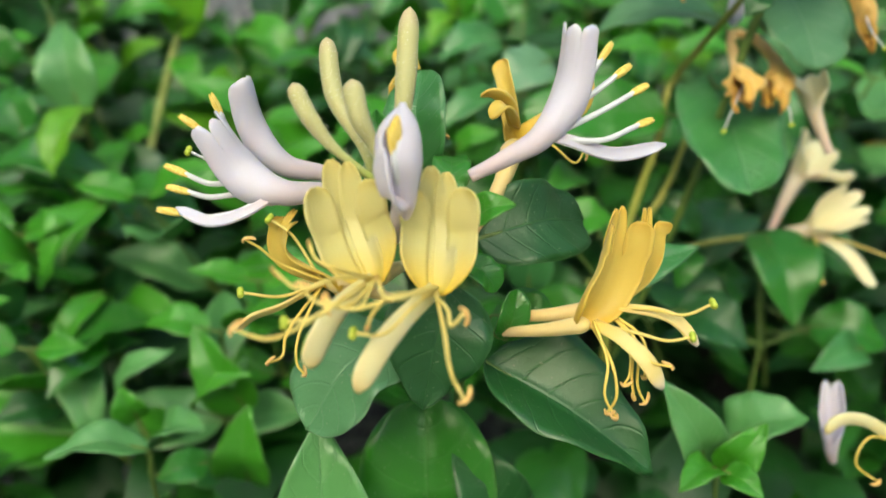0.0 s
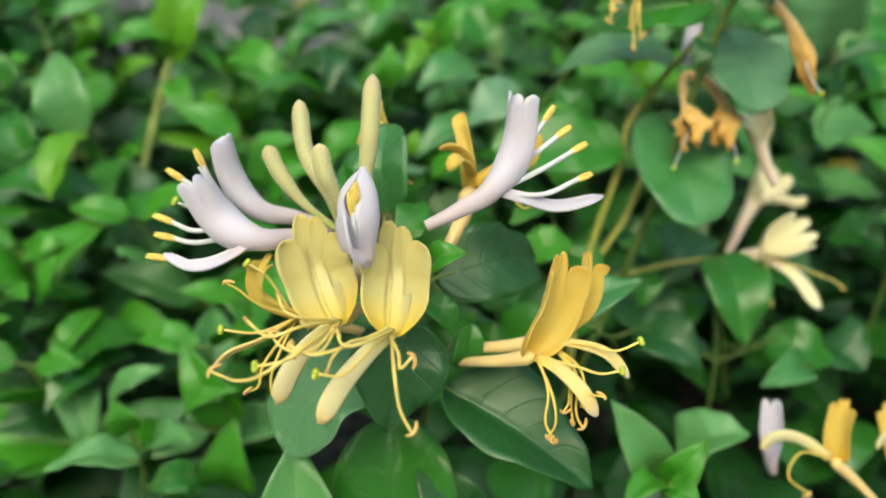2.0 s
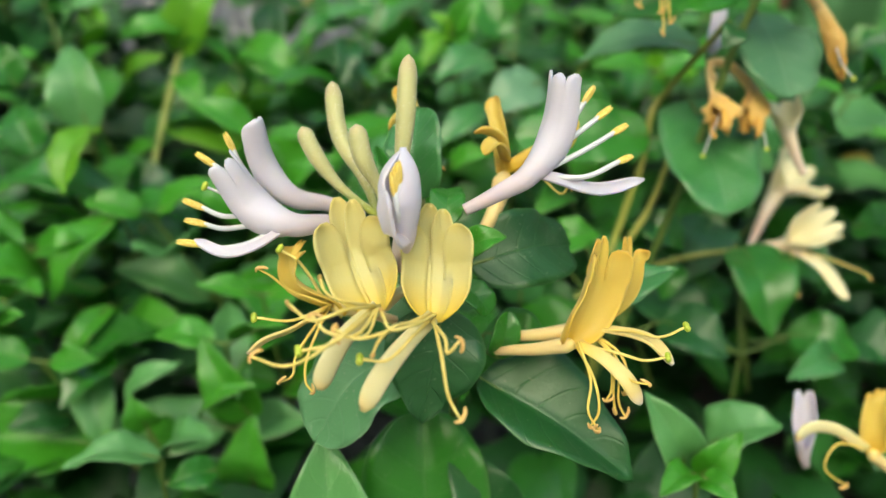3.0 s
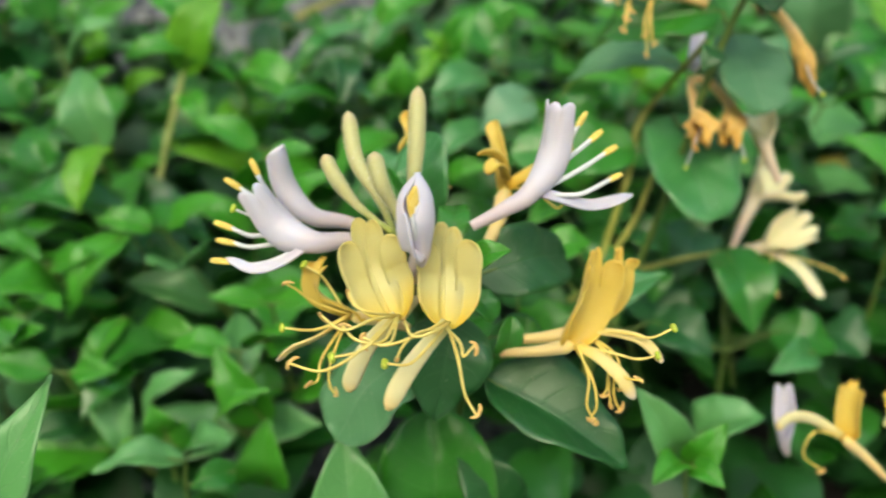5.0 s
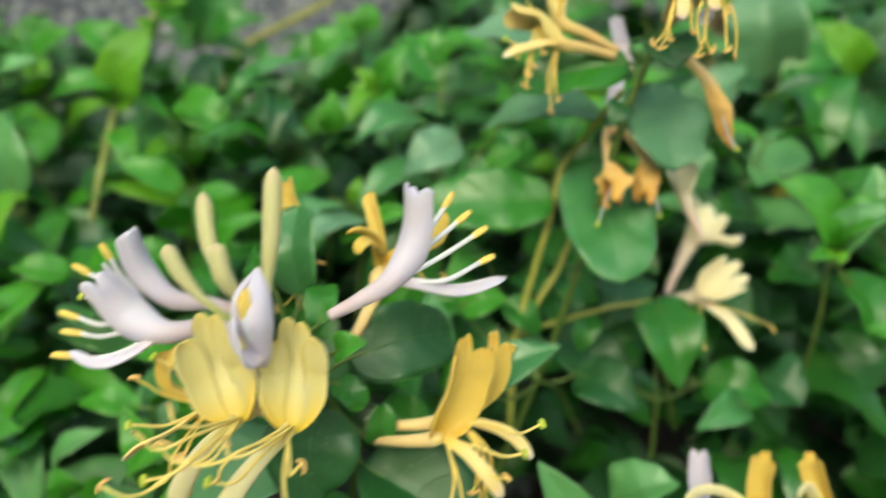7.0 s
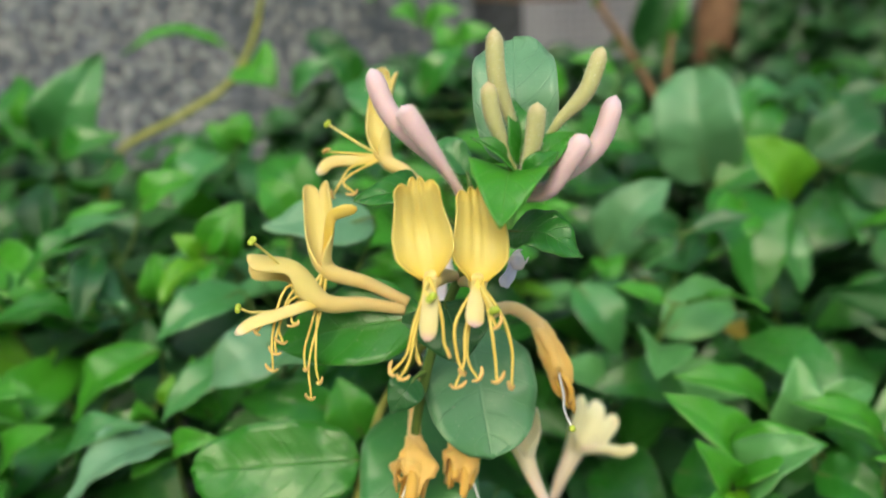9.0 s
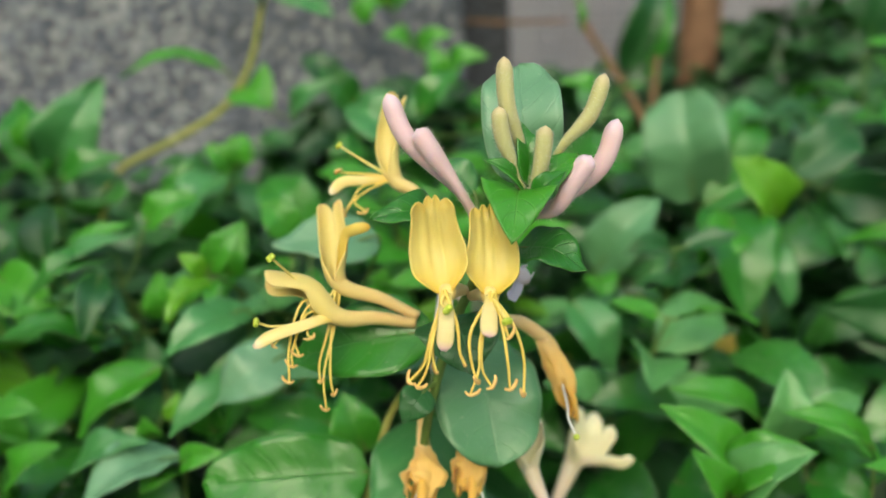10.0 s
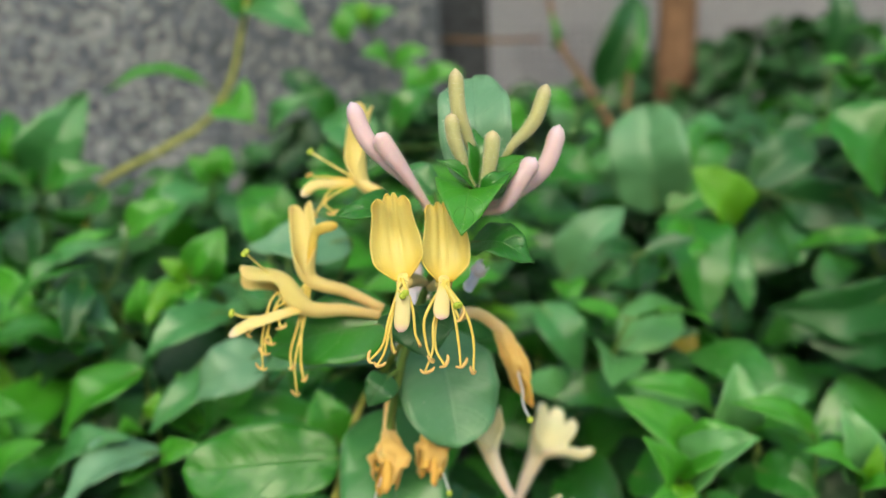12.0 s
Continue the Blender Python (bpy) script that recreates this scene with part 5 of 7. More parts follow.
leaf(sh, "pale", (0.0952, 0.5314, 0.5496), (0.0757, 0.5156, 0.5145), (-0.32, -0.85, 0.43), 0.0191, "ovate")
leaf(sh, "bright", (0.1022, 0.5441, 0.5597), (0.129, 0.5316, 0.5651), (-0.03, -0.82, 0.58), 0.0195, "ovate")
leaf(sh, "bright", (0.0991, 0.5311, 0.5494), (0.091, 0.5354, 0.5747), (-0.03, -0.82, 0.58), 0.0170, "ovate")
leaf(sh, "mid", (0.1115, 0.5375, 0.5201), (0.1599, 0.537, 0.5372), (-0.03, -0.82, 0.58), 0.0276, "ovate")
# leaves right of the second flowers
sh = shoot("leafy honeysuckle shoot with pointed green leaves", [(0.1872, 0.3865, 0.4018), (0.1739, 0.3694, 0.4369), (0.1595, 0.3555, 0.4546)], 0.0016, STEM_GREEN)
leaf(sh, "glaucous", (0.1524, 0.3481, 0.4565), (0.1791, 0.3429, 0.4876), (-0.2, -0.79, 0.58), 0.0255, "ovate", fold=0.4)
leaf(sh, "bright", (0.1501, 0.3388, 0.4558), (0.1506, 0.326, 0.4484), (-0.03, -0.82, 0.58), 0.0148, "ovate")
leaf(sh, "pale", (0.1681, 0.3484, 0.4501), (0.192, 0.3479, 0.4566), (-0.03, -0.82, 0.58), 0.0130, "ovate")
leaf(sh, "mid", (0.178, 0.3465, 0.4419), (0.1785, 0.337, 0.4178), (-0.03, -0.82, 0.58), 0.0142, "ovate")
sh = shoot("leafy honeysuckle shoot with pointed green leaves", [(0.2306, 0.4113, 0.4299), (0.2176, 0.3937, 0.4618), (0.2099, 0.385, 0.478)], 0.0016, STEM_GREEN)
leaf(sh, "glaucous", (0.2059, 0.3741, 0.4816), (0.2002, 0.3765, 0.5331), (-0.38, -0.62, 0.68), 0.0385, "round", fold=0.45, wave=0.04)
leaf(sh, "mid", (0.2056, 0.3623, 0.4805), (0.244, 0.3732, 0.4911), (-0.03, -0.82, 0.58), 0.0192, "ovate")
leaf(sh, "pale", (0.2281, 0.4122, 0.511), (0.2679, 0.4103, 0.515), (0.01, -0.47, 0.88), 0.0214, "ovate")
leaf(sh, "mid", (0.2282, 0.3974, 0.4906), (0.2531, 0.4123, 0.5218), (-0.03, -0.82, 0.58), 0.0270, "ovate")
sh = shoot("leafy honeysuckle shoot with pointed green leaves", [(0.2308, 0.35, 0.4099), (0.2228, 0.3393, 0.451), (0.2201, 0.3311, 0.4729)], 0.0016, STEM_GREEN)
leaf(sh, "lime", (0.2225, 0.3282, 0.4775), (0.2013, 0.3243, 0.5041), (0.05, -0.91, 0.42), 0.0260, "ovate")
leaf(sh, "mid", (0.1987, 0.3282, 0.4831), (0.1963, 0.2992, 0.445), (-0.03, -0.82, 0.58), 0.0315, "ovate")
leaf(sh, "bright", (0.2022, 0.3217, 0.48), (0.1812, 0.3083, 0.4598), (-0.03, -0.82, 0.58), 0.0187, "ovate")
leaf(sh, "pale", (0.2186, 0.3362, 0.4672), (0.2252, 0.3202, 0.4417), (-0.03, -0.82, 0.58), 0.0153, "ovate")
sh = shoot("leafy honeysuckle shoot with pointed green leaves", [(0.2906, 0.3296, 0.4535), (0.2695, 0.3112, 0.4772), (0.2564, 0.303, 0.4947)], 0.0016, STEM_GREEN)
leaf(sh, "mid", (0.2642, 0.2909, 0.495), (0.241, 0.2909, 0.5237), (-0.2, -0.79, 0.58), 0.0320, "round")
leaf(sh, "dark", (0.2427, 0.3264, 0.4892), (0.2813, 0.3109, 0.48), (-0.17, -0.98, -0.04), 0.0238, "ovate")
leaf(sh, "dark", (0.241, 0.3503, 0.4927), (0.2775, 0.3625, 0.5114), (-0.03, -0.82, 0.58), 0.0238, "ovate")
leaf(sh, "pale", (0.2455, 0.3243, 0.4771), (0.2418, 0.3107, 0.4624), (-0.03, -0.82, 0.58), 0.0147, "ovate")
leaf(sh, "bright", (0.2685, 0.2991, 0.4741), (0.2387, 0.312, 0.4695), (-0.03, -0.82, 0.58), 0.0082, "ovate")
sh = shoot("leafy honeysuckle shoot with pointed green leaves", [(0.2999, 0.3117, 0.4167), (0.2795, 0.2992, 0.4411)], 0.0016, STEM_GREEN)
leaf(sh, "dark", (0.2738, 0.2954, 0.4516), (0.2216, 0.2981, 0.4481), (-0.26, -0.96, -0.13), 0.0265, "ovate")
leaf(sh, "dark", (0.275, 0.2926, 0.4338), (0.2348, 0.2954, 0.4359), (-0.26, -0.96, -0.13), 0.0179, "ovate")
sh = shoot("leafy honeysuckle shoot with pointed green leaves", [(0.1361, 0.3299, 0.3919), (0.1334, 0.3235, 0.4253), (0.1324, 0.3153, 0.4473)], 0.0016, STEM_GREEN)
leaf(sh, "pale", (0.1328, 0.3103, 0.4532), (0.1459, 0.2996, 0.4267), (-0.01, -0.7, 0.71), 0.0190, "ovate")
leaf(sh, "yellowed", (0.1774, 0.3576, 0.438), (0.1617, 0.3457, 0.4298), (-0.03, -0.82, 0.58), 0.0122, "ovate")
leaf(sh, "yellowed", (0.2021, 0.3541, 0.4247), (0.2128, 0.3403, 0.4156), (-0.03, -0.82, 0.58), 0.0132, "ovate")
leaf(sh, "mid", (0.1515, 0.3252, 0.4436), (0.1635, 0.3096, 0.4226), (-0.03, -0.82, 0.58), 0.0143, "ovate")
leaf(sh, "dark", (0.1286, 0.2889, 0.4253), (0.1481, 0.281, 0.42), (-0.03, -0.82, 0.58), 0.0192, "ovate")
sh = shoot("young honeysuckle shoot with bright small leaves", [(0.1568, 0.2321, 0.3701), (0.1545, 0.2194, 0.401), (0.1512, 0.2123, 0.4217)], 0.0016, STEM_GREEN)
leaf(sh, "bright", (0.1505, 0.2115, 0.4239), (0.1383, 0.2045, 0.4416), (-0.2, -0.79, 0.58), 0.0098, "ovate")
leaf(sh, "mint", (0.1524, 0.2112, 0.423), (0.1677, 0.2012, 0.4401), (0.21, -0.48, 0.85), 0.0160, "ovate")
leaf(sh, "bright", (0.1591, 0.2224, 0.4222), (0.1355, 0.2195, 0.4472), (-0.2, -0.57, 0.8), 0.0150, "ovate")
leaf(sh, "lime", (0.15, 0.2082, 0.4248), (0.1481, 0.1998, 0.4228), (0.02, -0.35, 0.94), 0.0083, "ovate")
leaf(sh, "bright", (0.1492, 0.2081, 0.424), (0.1386, 0.2007, 0.4247), (-0.03, -0.82, 0.58), 0.0068, "ovate")
leaf(sh, "mint", (0.1756, 0.2336, 0.4266), (0.1775, 0.2335, 0.4497), (-0.04, -0.9, 0.43), 0.0153, "ovate")
sh = shoot("leafy honeysuckle shoot with pointed green leaves", [(0.2129, 0.2515, 0.3681), (0.1995, 0.2398, 0.4007), (0.1868, 0.2378, 0.4201)], 0.0016, STEM_GREEN)
leaf(sh, "bright", (0.1803, 0.2397, 0.4302), (0.2024, 0.2255, 0.4224), (0.01, -0.47, 0.88), 0.0166, "ovate")
leaf(sh, "mint", (0.1883, 0.2445, 0.4268), (0.2103, 0.2499, 0.4328), (-0.03, -0.82, 0.58), 0.0112, "ovate")
leaf(sh, "mid", (0.1809, 0.2262, 0.4185), (0.1926, 0.2133, 0.415), (-0.03, -0.82, 0.58), 0.0149, "ovate")
sh = shoot("young honeysuckle shoot with bright small leaves", [(0.2173, 0.2272, 0.3634), (0.2118, 0.2207, 0.3949), (0.2044, 0.213, 0.4179)], 0.0016, STEM_GREEN)
leaf(sh, "mint", (0.202, 0.2112, 0.4204), (0.1973, 0.2116, 0.4437), (-0.04, -0.9, 0.43), 0.0136, "ovate")
leaf(sh, "bright", (0.2003, 0.208, 0.4213), (0.1809, 0.2031, 0.4346), (0.01, -0.47, 0.88), 0.0102, "ovate")
leaf(sh, "lime", (0.1993, 0.2049, 0.4237), (0.2015, 0.2019, 0.4354), (-0.03, -0.82, 0.58), 0.0064, "ovate")
leaf(sh, "bright", (0.2, 0.2047, 0.4229), (0.2023, 0.1969, 0.4258), (-0.03, -0.82, 0.58), 0.0076, "ovate")
sh = shoot("leafy honeysuckle shoot with pointed green leaves", [(0.1592, 0.4254, 0.4927), (0.1521, 0.4176, 0.5149), (0.1451, 0.4091, 0.533)], 0.0016, STEM_GREEN)
leaf(sh, "bright", (0.1475, 0.4076, 0.5241), (0.1276, 0.4108, 0.5368), (-0.03, -0.82, 0.58), 0.0178, "ovate")
leaf(sh, "mid", (0.1527, 0.3925, 0.5037), (0.1777, 0.3783, 0.4973), (-0.03, -0.82, 0.58), 0.0254, "ovate")
leaf(sh, "mid", (0.0794, 0.3774, 0.527), (0.0995, 0.3792, 0.5473), (-0.24, -0.78, 0.57), 0.0161, "ovate")
leaf(sh, "pale", (0.0697, 0.3187, 0.52), (0.0496, 0.3275, 0.5312), (-0.03, -0.86, 0.51), 0.0204, "ovate")
# brown twigs and tree in front of the tiled wall
sh = shoot("thin brown twig leaning against the foliage", [(0.2615, 0.5914, 0.4768), (0.2551, 0.5979, 0.5172), (0.2372, 0.6296, 0.5645), (0.2267, 0.6717, 0.6071), (0.2316, 0.7423, 0.6899)], 0.007, STEM_BROWN)
leaf(sh, "bright", (0.2258, 0.6695, 0.5925), (0.2204, 0.6631, 0.6249), (-0.03, -0.82, 0.58), 0.0078, "ovate")
sh = shoot("thin brown twig leaning against the foliage", [(0.0522, 0.7616, 0.5894), (0.1206, 0.7613, 0.6162), (0.1761, 0.7577, 0.6149), (0.2266, 0.7304, 0.6102)], 0.006, STEM_BROWN)
leaf(sh, "mid", (0.0869, 0.7396, 0.6121), (0.0667, 0.7442, 0.6345), (-0.03, -0.82, 0.58), 0.0323, "ovate")
leaf(sh, "bright", (0.0572, 0.6837, 0.6159), (0.1078, 0.6943, 0.6299), (-0.03, -0.82, 0.58), 0.0249, "ovate")
leaf(sh, "bright", (0.0408, 0.6246, 0.6038), (0.0601, 0.6267, 0.625), (-0.03, -0.82, 0.58), 0.0224, "ovate")
sh = shoot("thin brown twig leaning against the foliage", [(0.2784, 0.6501, 0.4871), (0.2867, 0.6687, 0.536), (0.3, 0.6967, 0.5723)], 0.007, STEM_BROWN)
leaf(sh, "dark", (0.3106, 0.8349, 0.5659), (0.3583, 0.8486, 0.6754), (0.13, -0.98, 0.14), 0.055, "ovate")
leaf(sh, "mid", (0.3176, 0.7864, 0.5565), (0.347, 0.7986, 0.6488), (0.23, -0.97, 0.13), 0.0154, "ovate")
TREE_TOP = (0.7302, 1.58, 1.6954)
old_tree = tree((0.5963, 1.4388, 0), TREE_TOP, "slim brown tree trunk in front of the tiled wall")
sh = shoot("tall green blade of a plant behind the hedge", [(0.4179, 0.5857, 0.5043), (0.4251, 0.5919, 0.5483), (0.4284, 0.5944, 0.5659)], 0.0016, STEM_GREEN)
leaf(sh, "dark", (0.4273, 0.5938, 0.5615), (0.4242, 0.6062, 0.6417), (0.13, -0.98, 0.14), 0.0269, "lance")
# leafy shoots behind the first flowers
sh = shoot("leafy honeysuckle shoot with pointed green leaves", [(-0.1345, 0.2867, 0.4002), (-0.1284, 0.2682, 0.4248), (-0.125, 0.2575, 0.4415)], 0.0016, STEM_GREEN)
leaf(sh, "mint", (-0.1232, 0.2509, 0.4441), (-0.1299, 0.2574, 0.4744), (0.08, -0.88, 0.47), 0.0191, "ovate")
leaf(sh, "lime", (-0.1186, 0.2465, 0.446), (-0.1241, 0.2303, 0.4241), (-0.2, -0.64, 0.74), 0.0160, "ovate")
leaf(sh, "mid", (-0.1436, 0.2533, 0.436), (-0.1548, 0.2629, 0.4524), (-0.01, -0.78, 0.62), 0.0170, "ovate")
leaf(sh, "pale", (-0.1379, 0.2602, 0.4415), (-0.15, 0.2531, 0.434), (-0.01, -0.78, 0.62), 0.0077, "ovate")
sh = shoot("leafy honeysuckle shoot with pointed green leaves", [(-0.1181, 0.2813, 0.3761), (-0.1156, 0.2628, 0.4004), (-0.1161, 0.2515, 0.4141)], 0.0016, STEM_GREEN)
leaf(sh, "mid", (-0.115, 0.2483, 0.4211), (-0.1559, 0.2432, 0.4255), (0, -0.55, 0.84), 0.0191, "ovate")
leaf(sh, "bright", (-0.1096, 0.2377, 0.4163), (-0.1269, 0.221, 0.39), (-0.2, -0.64, 0.74), 0.0163, "ovate")
leaf(sh, "mid", (-0.1135, 0.2517, 0.4151), (-0.0831, 0.2463, 0.4104), (0, -0.43, 0.91), 0.0195, "ovate")
leaf(sh, "mid", (-0.1221, 0.2485, 0.3874), (-0.1598, 0.2393, 0.3833), (0, -0.55, 0.84), 0.0140, "ovate")
sh = shoot("leafy honeysuckle shoot with pointed green leaves", [(-0.1219, 0.2609, 0.3339), (-0.1186, 0.2497, 0.3652), (-0.117, 0.2424, 0.3814)], 0.0016, STEM_GREEN)
leaf(sh, "dark", (-0.1252, 0.2581, 0.3764), (-0.0967, 0.2606, 0.3924), (-0.01, -0.78, 0.62), 0.0193, "ovate")
leaf(sh, "bright", (-0.1126, 0.2316, 0.3865), (-0.1231, 0.2171, 0.3663), (-0.01, -0.78, 0.62), 0.0095, "ovate")
leaf(sh, "mint", (-0.1174, 0.2208, 0.3679), (-0.1058, 0.2041, 0.3452), (0.2, -0.71, 0.67), 0.0147, "ovate")
leaf(sh, "mid", (-0.1546, 0.2563, 0.3638), (-0.1426, 0.2402, 0.3446), (-0.01, -0.78, 0.62), 0.0198, "ovate")
leaf(sh, "dark", (-0.1227, 0.2178, 0.3525), (-0.138, 0.2065, 0.3525), (-0.01, -0.78, 0.62), 0.0135, "ovate")
sh = shoot("long pale green stem with lime leaves", [(-0.1306, 0.3024, 0.3914), (-0.1225, 0.3032, 0.4245), (-0.1084, 0.3071, 0.4733), (-0.0961, 0.3122, 0.4997), (-0.0885, 0.3231, 0.5247)], 0.0032, STEM_PALE)
leaf(sh, "lime", (-0.1079, 0.3071, 0.4733), (-0.0893, 0.308, 0.5084), (0.08, -0.92, 0.39), 0.0215, "ovate")
leaf(sh, "bright", (-0.0988, 0.3108, 0.4925), (-0.1229, 0.3112, 0.5082), (-0.1, -0.78, 0.62), 0.0172, "ovate")
leaf(sh, "bright", (-0.1052, 0.3033, 0.4838), (-0.1309, 0.2969, 0.4777), (-0.01, -0.78, 0.62), 0.0120, "ovate")
leaf(sh, "bright", (-0.1069, 0.3055, 0.4661), (-0.0957, 0.2954, 0.4469), (-0.01, -0.78, 0.62), 0.0122, "ovate")
leaf(sh, "mid", (-0.1037, 0.3225, 0.4634), (-0.0819, 0.3128, 0.448), (-0.01, -0.78, 0.62), 0.0232, "ovate")
leaf(sh, "lime", (-0.09, 0.312, 0.504), (-0.096, 0.306, 0.509), (0.07, -0.72, 0.68), 0.0082, "ovate")
leaf(sh, "bright", (-0.089, 0.312, 0.506), (-0.076, 0.306, 0.512), (0.18, -0.72, 0.68), 0.0088, "ovate")
leaf(sh, "lime", (-0.086, 0.312, 0.511), (-0.092, 0.306, 0.517), (0.14, -0.72, 0.68), 0.0088, "ovate")
leaf(sh, "lime", (-0.085, 0.312, 0.513), (-0.073, 0.306, 0.516), (-0.28, -0.72, 0.68), 0.0074, "ovate")
leaf(sh, "bright", (-0.083, 0.312, 0.519), (-0.088, 0.306, 0.524), (0.27, -0.72, 0.68), 0.0079, "ovate")
leaf(sh, "lime", (-0.082, 0.312, 0.521), (-0.071, 0.306, 0.526), (0.24, -0.72, 0.68), 0.0063, "ovate")
leaf(sh, "lime", (-0.08, 0.312, 0.526), (-0.083, 0.306, 0.531), (-0.02, -0.72, 0.68), 0.0067, "ovate")
leaf(sh, "bright", (-0.094, 0.312, 0.496), (-0.102, 0.306, 0.494), (0.03, -0.72, 0.68), 0.0077, "ovate")
sh = shoot("leafy honeysuckle shoot with pointed green leaves", [(-0.1629, 0.3122, 0.4622), (-0.1556, 0.3022, 0.4718)], 0.0016, STEM_GREEN)
leaf(sh, "mint", (-0.1461, 0.2855, 0.4777), (-0.1226, 0.2823, 0.4935), (-0.22, -0.59, 0.78), 0.0136, "ovate")
leaf(sh, "mid", (-0.1635, 0.3074, 0.4957), (-0.1677, 0.3124, 0.5195), (-0.01, -0.78, 0.62), 0.0170, "ovate")
leaf(sh, "bright", (-0.1394, 0.2889, 0.4668), (-0.1285, 0.2846, 0.4755), (-0.01, -0.78, 0.62), 0.0092, "ovate")
leaf(sh, "mid", (-0.1676, 0.2884, 0.4604), (-0.1789, 0.2916, 0.4744), (-0.01, -0.78, 0.62), 0.0187, "ovate")
sh = shoot("young honeysuckle shoot with bright small leaves", [(-0.0964, 0.2248, 0.3049), (-0.0936, 0.2133, 0.3346), (-0.0945, 0.2062, 0.3572)], 0.0016, STEM_GREEN)
leaf(sh, "mint", (-0.0968, 0.2012, 0.3608), (-0.0775, 0.1984, 0.3783), (-0.2, -0.53, 0.82), 0.0109, "ovate")
leaf(sh, "bright", (-0.0879, 0.1946, 0.3588), (-0.0911, 0.1912, 0.3701), (-0.01, -0.78, 0.62), 0.0106, "ovate")
leaf(sh, "mint", (-0.078, 0.1821, 0.3565), (-0.0608, 0.172, 0.3667), (0.1, -0.43, 0.9), 0.0139, "ovate")
leaf(sh, "lime", (-0.0964, 0.1942, 0.3554), (-0.102, 0.1883, 0.3549), (-0.01, -0.78, 0.62), 0.0053, "ovate")
sh = shoot("young honeysuckle shoot with bright small leaves", [(-0.0662, 0.229, 0.3009), (-0.0621, 0.2123, 0.3339), (-0.0607, 0.2048, 0.3547)], 0.0016, STEM_GREEN)
leaf(sh, "bright", (-0.0573, 0.1997, 0.3591), (-0.0712, 0.1975, 0.3863), (-0.2, -0.81, 0.55), 0.0152, "ovate")
leaf(sh, "bright", (-0.072, 0.1949, 0.362), (-0.053, 0.1909, 0.3736), (0, -0.43, 0.91), 0.0106, "ovate")
leaf(sh, "bright", (-0.0555, 0.1901, 0.3415), (-0.053, 0.1838, 0.3677), (-0.01, -0.78, 0.62), 0.0171, "ovate")
leaf(sh, "mid", (-0.0636, 0.1906, 0.3425), (-0.076, 0.1921, 0.348), (-0.01, -0.78, 0.62), 0.0108, "ovate")
sh = shoot("leafy honeysuckle shoot with pointed green leaves", [(-0.0769, 0.1848, 0.3129), (-0.0747, 0.1732, 0.3422), (-0.0728, 0.1647, 0.3581)], 0.0016, STEM_GREEN)
leaf(sh, "mint", (-0.0717, 0.1626, 0.3653), (-0.0933, 0.1553, 0.3667), (0.01, -0.3, 0.95), 0.0112, "ovate")
leaf(sh, "mid", (-0.0603, 0.1702, 0.358), (-0.0712, 0.1643, 0.3566), (-0.01, -0.78, 0.62), 0.0096, "ovate")
sh = shoot("leafy honeysuckle shoot with pointed green leaves", [(-0.0275, 0.3247, 0.4275), (-0.03, 0.3069, 0.4547), (-0.0321, 0.2988, 0.4718)], 0.0016, STEM_GREEN)
leaf(sh, "mid", (-0.0319, 0.2955, 0.4844), (-0.0584, 0.2818, 0.4715), (0, -0.55, 0.84), 0.0131, "ovate")
leaf(sh, "dark", (-0.0342, 0.2885, 0.4784), (-0.0367, 0.2728, 0.4593), (0.31, -0.75, 0.58), 0.0114, "ovate")
leaf(sh, "mid", (-0.0338, 0.2864, 0.4573), (-0.0672, 0.2796, 0.4598), (0, -0.43, 0.91), 0.0153, "ovate")
leaf(sh, "bright", (-0.0231, 0.3029, 0.4929), (-0.0035, 0.3043, 0.502), (-0.01, -0.78, 0.62), 0.0145, "ovate")
leaf(sh, "dark", (-0.034, 0.2934, 0.4457), (-0.0149, 0.2908, 0.4358), (-0.01, -0.78, 0.62), 0.0218, "ovate")
leaf(sh, "bright", (-0.0137, 0.2868, 0.462), (-0.0129, 0.2834, 0.4796), (-0.01, -0.78, 0.62), 0.0112, "ovate")
sh = shoot("young honeysuckle shoot with bright small leaves", [(0.0207, 0.3154, 0.4457), (0.0126, 0.2964, 0.4661), (0.0058, 0.278, 0.4784)], 0.0016, STEM_GREEN)
leaf(sh, "bright", (0.0053, 0.2759, 0.4798), (0.0181, 0.2754, 0.4959), (0.17, -0.87, 0.46), 0.0107, "ovate")
leaf(sh, "lime", (0.0049, 0.2757, 0.4789), (-0.0029, 0.2729, 0.4866), (-0.01, -0.78, 0.62), 0.0076, "ovate")
leaf(sh, "lime", (0.0061, 0.2731, 0.4775), (-0.0053, 0.2618, 0.4668), (-0.1, -0.42, 0.9), 0.0105, "ovate")
leaf(sh, "bright", (0.007, 0.2729, 0.477), (0.0103, 0.262, 0.4702), (-0.01, -0.78, 0.62), 0.0074, "ovate")
leaf(sh, "pale", (0.0395, 0.2887, 0.4609), (0.0067, 0.2778, 0.4606), (0, -0.43, 0.91), 0.0145, "ovate")
sh = shoot("leafy honeysuckle shoot with pointed green leaves", [(0.0393, 0.2966, 0.414), (0.0323, 0.2778, 0.436), (0.0269, 0.2683, 0.446)], 0.0016, STEM_GREEN)
leaf(sh, "pale", (0.0233, 0.2573, 0.4493), (-0.0018, 0.2415, 0.4378), (0, -0.55, 0.84), 0.0139, "ovate")
leaf(sh, "bright", (0.0314, 0.2888, 0.4886), (0.0223, 0.2914, 0.5002), (-0.01, -0.78, 0.62), 0.0140, "ovate")
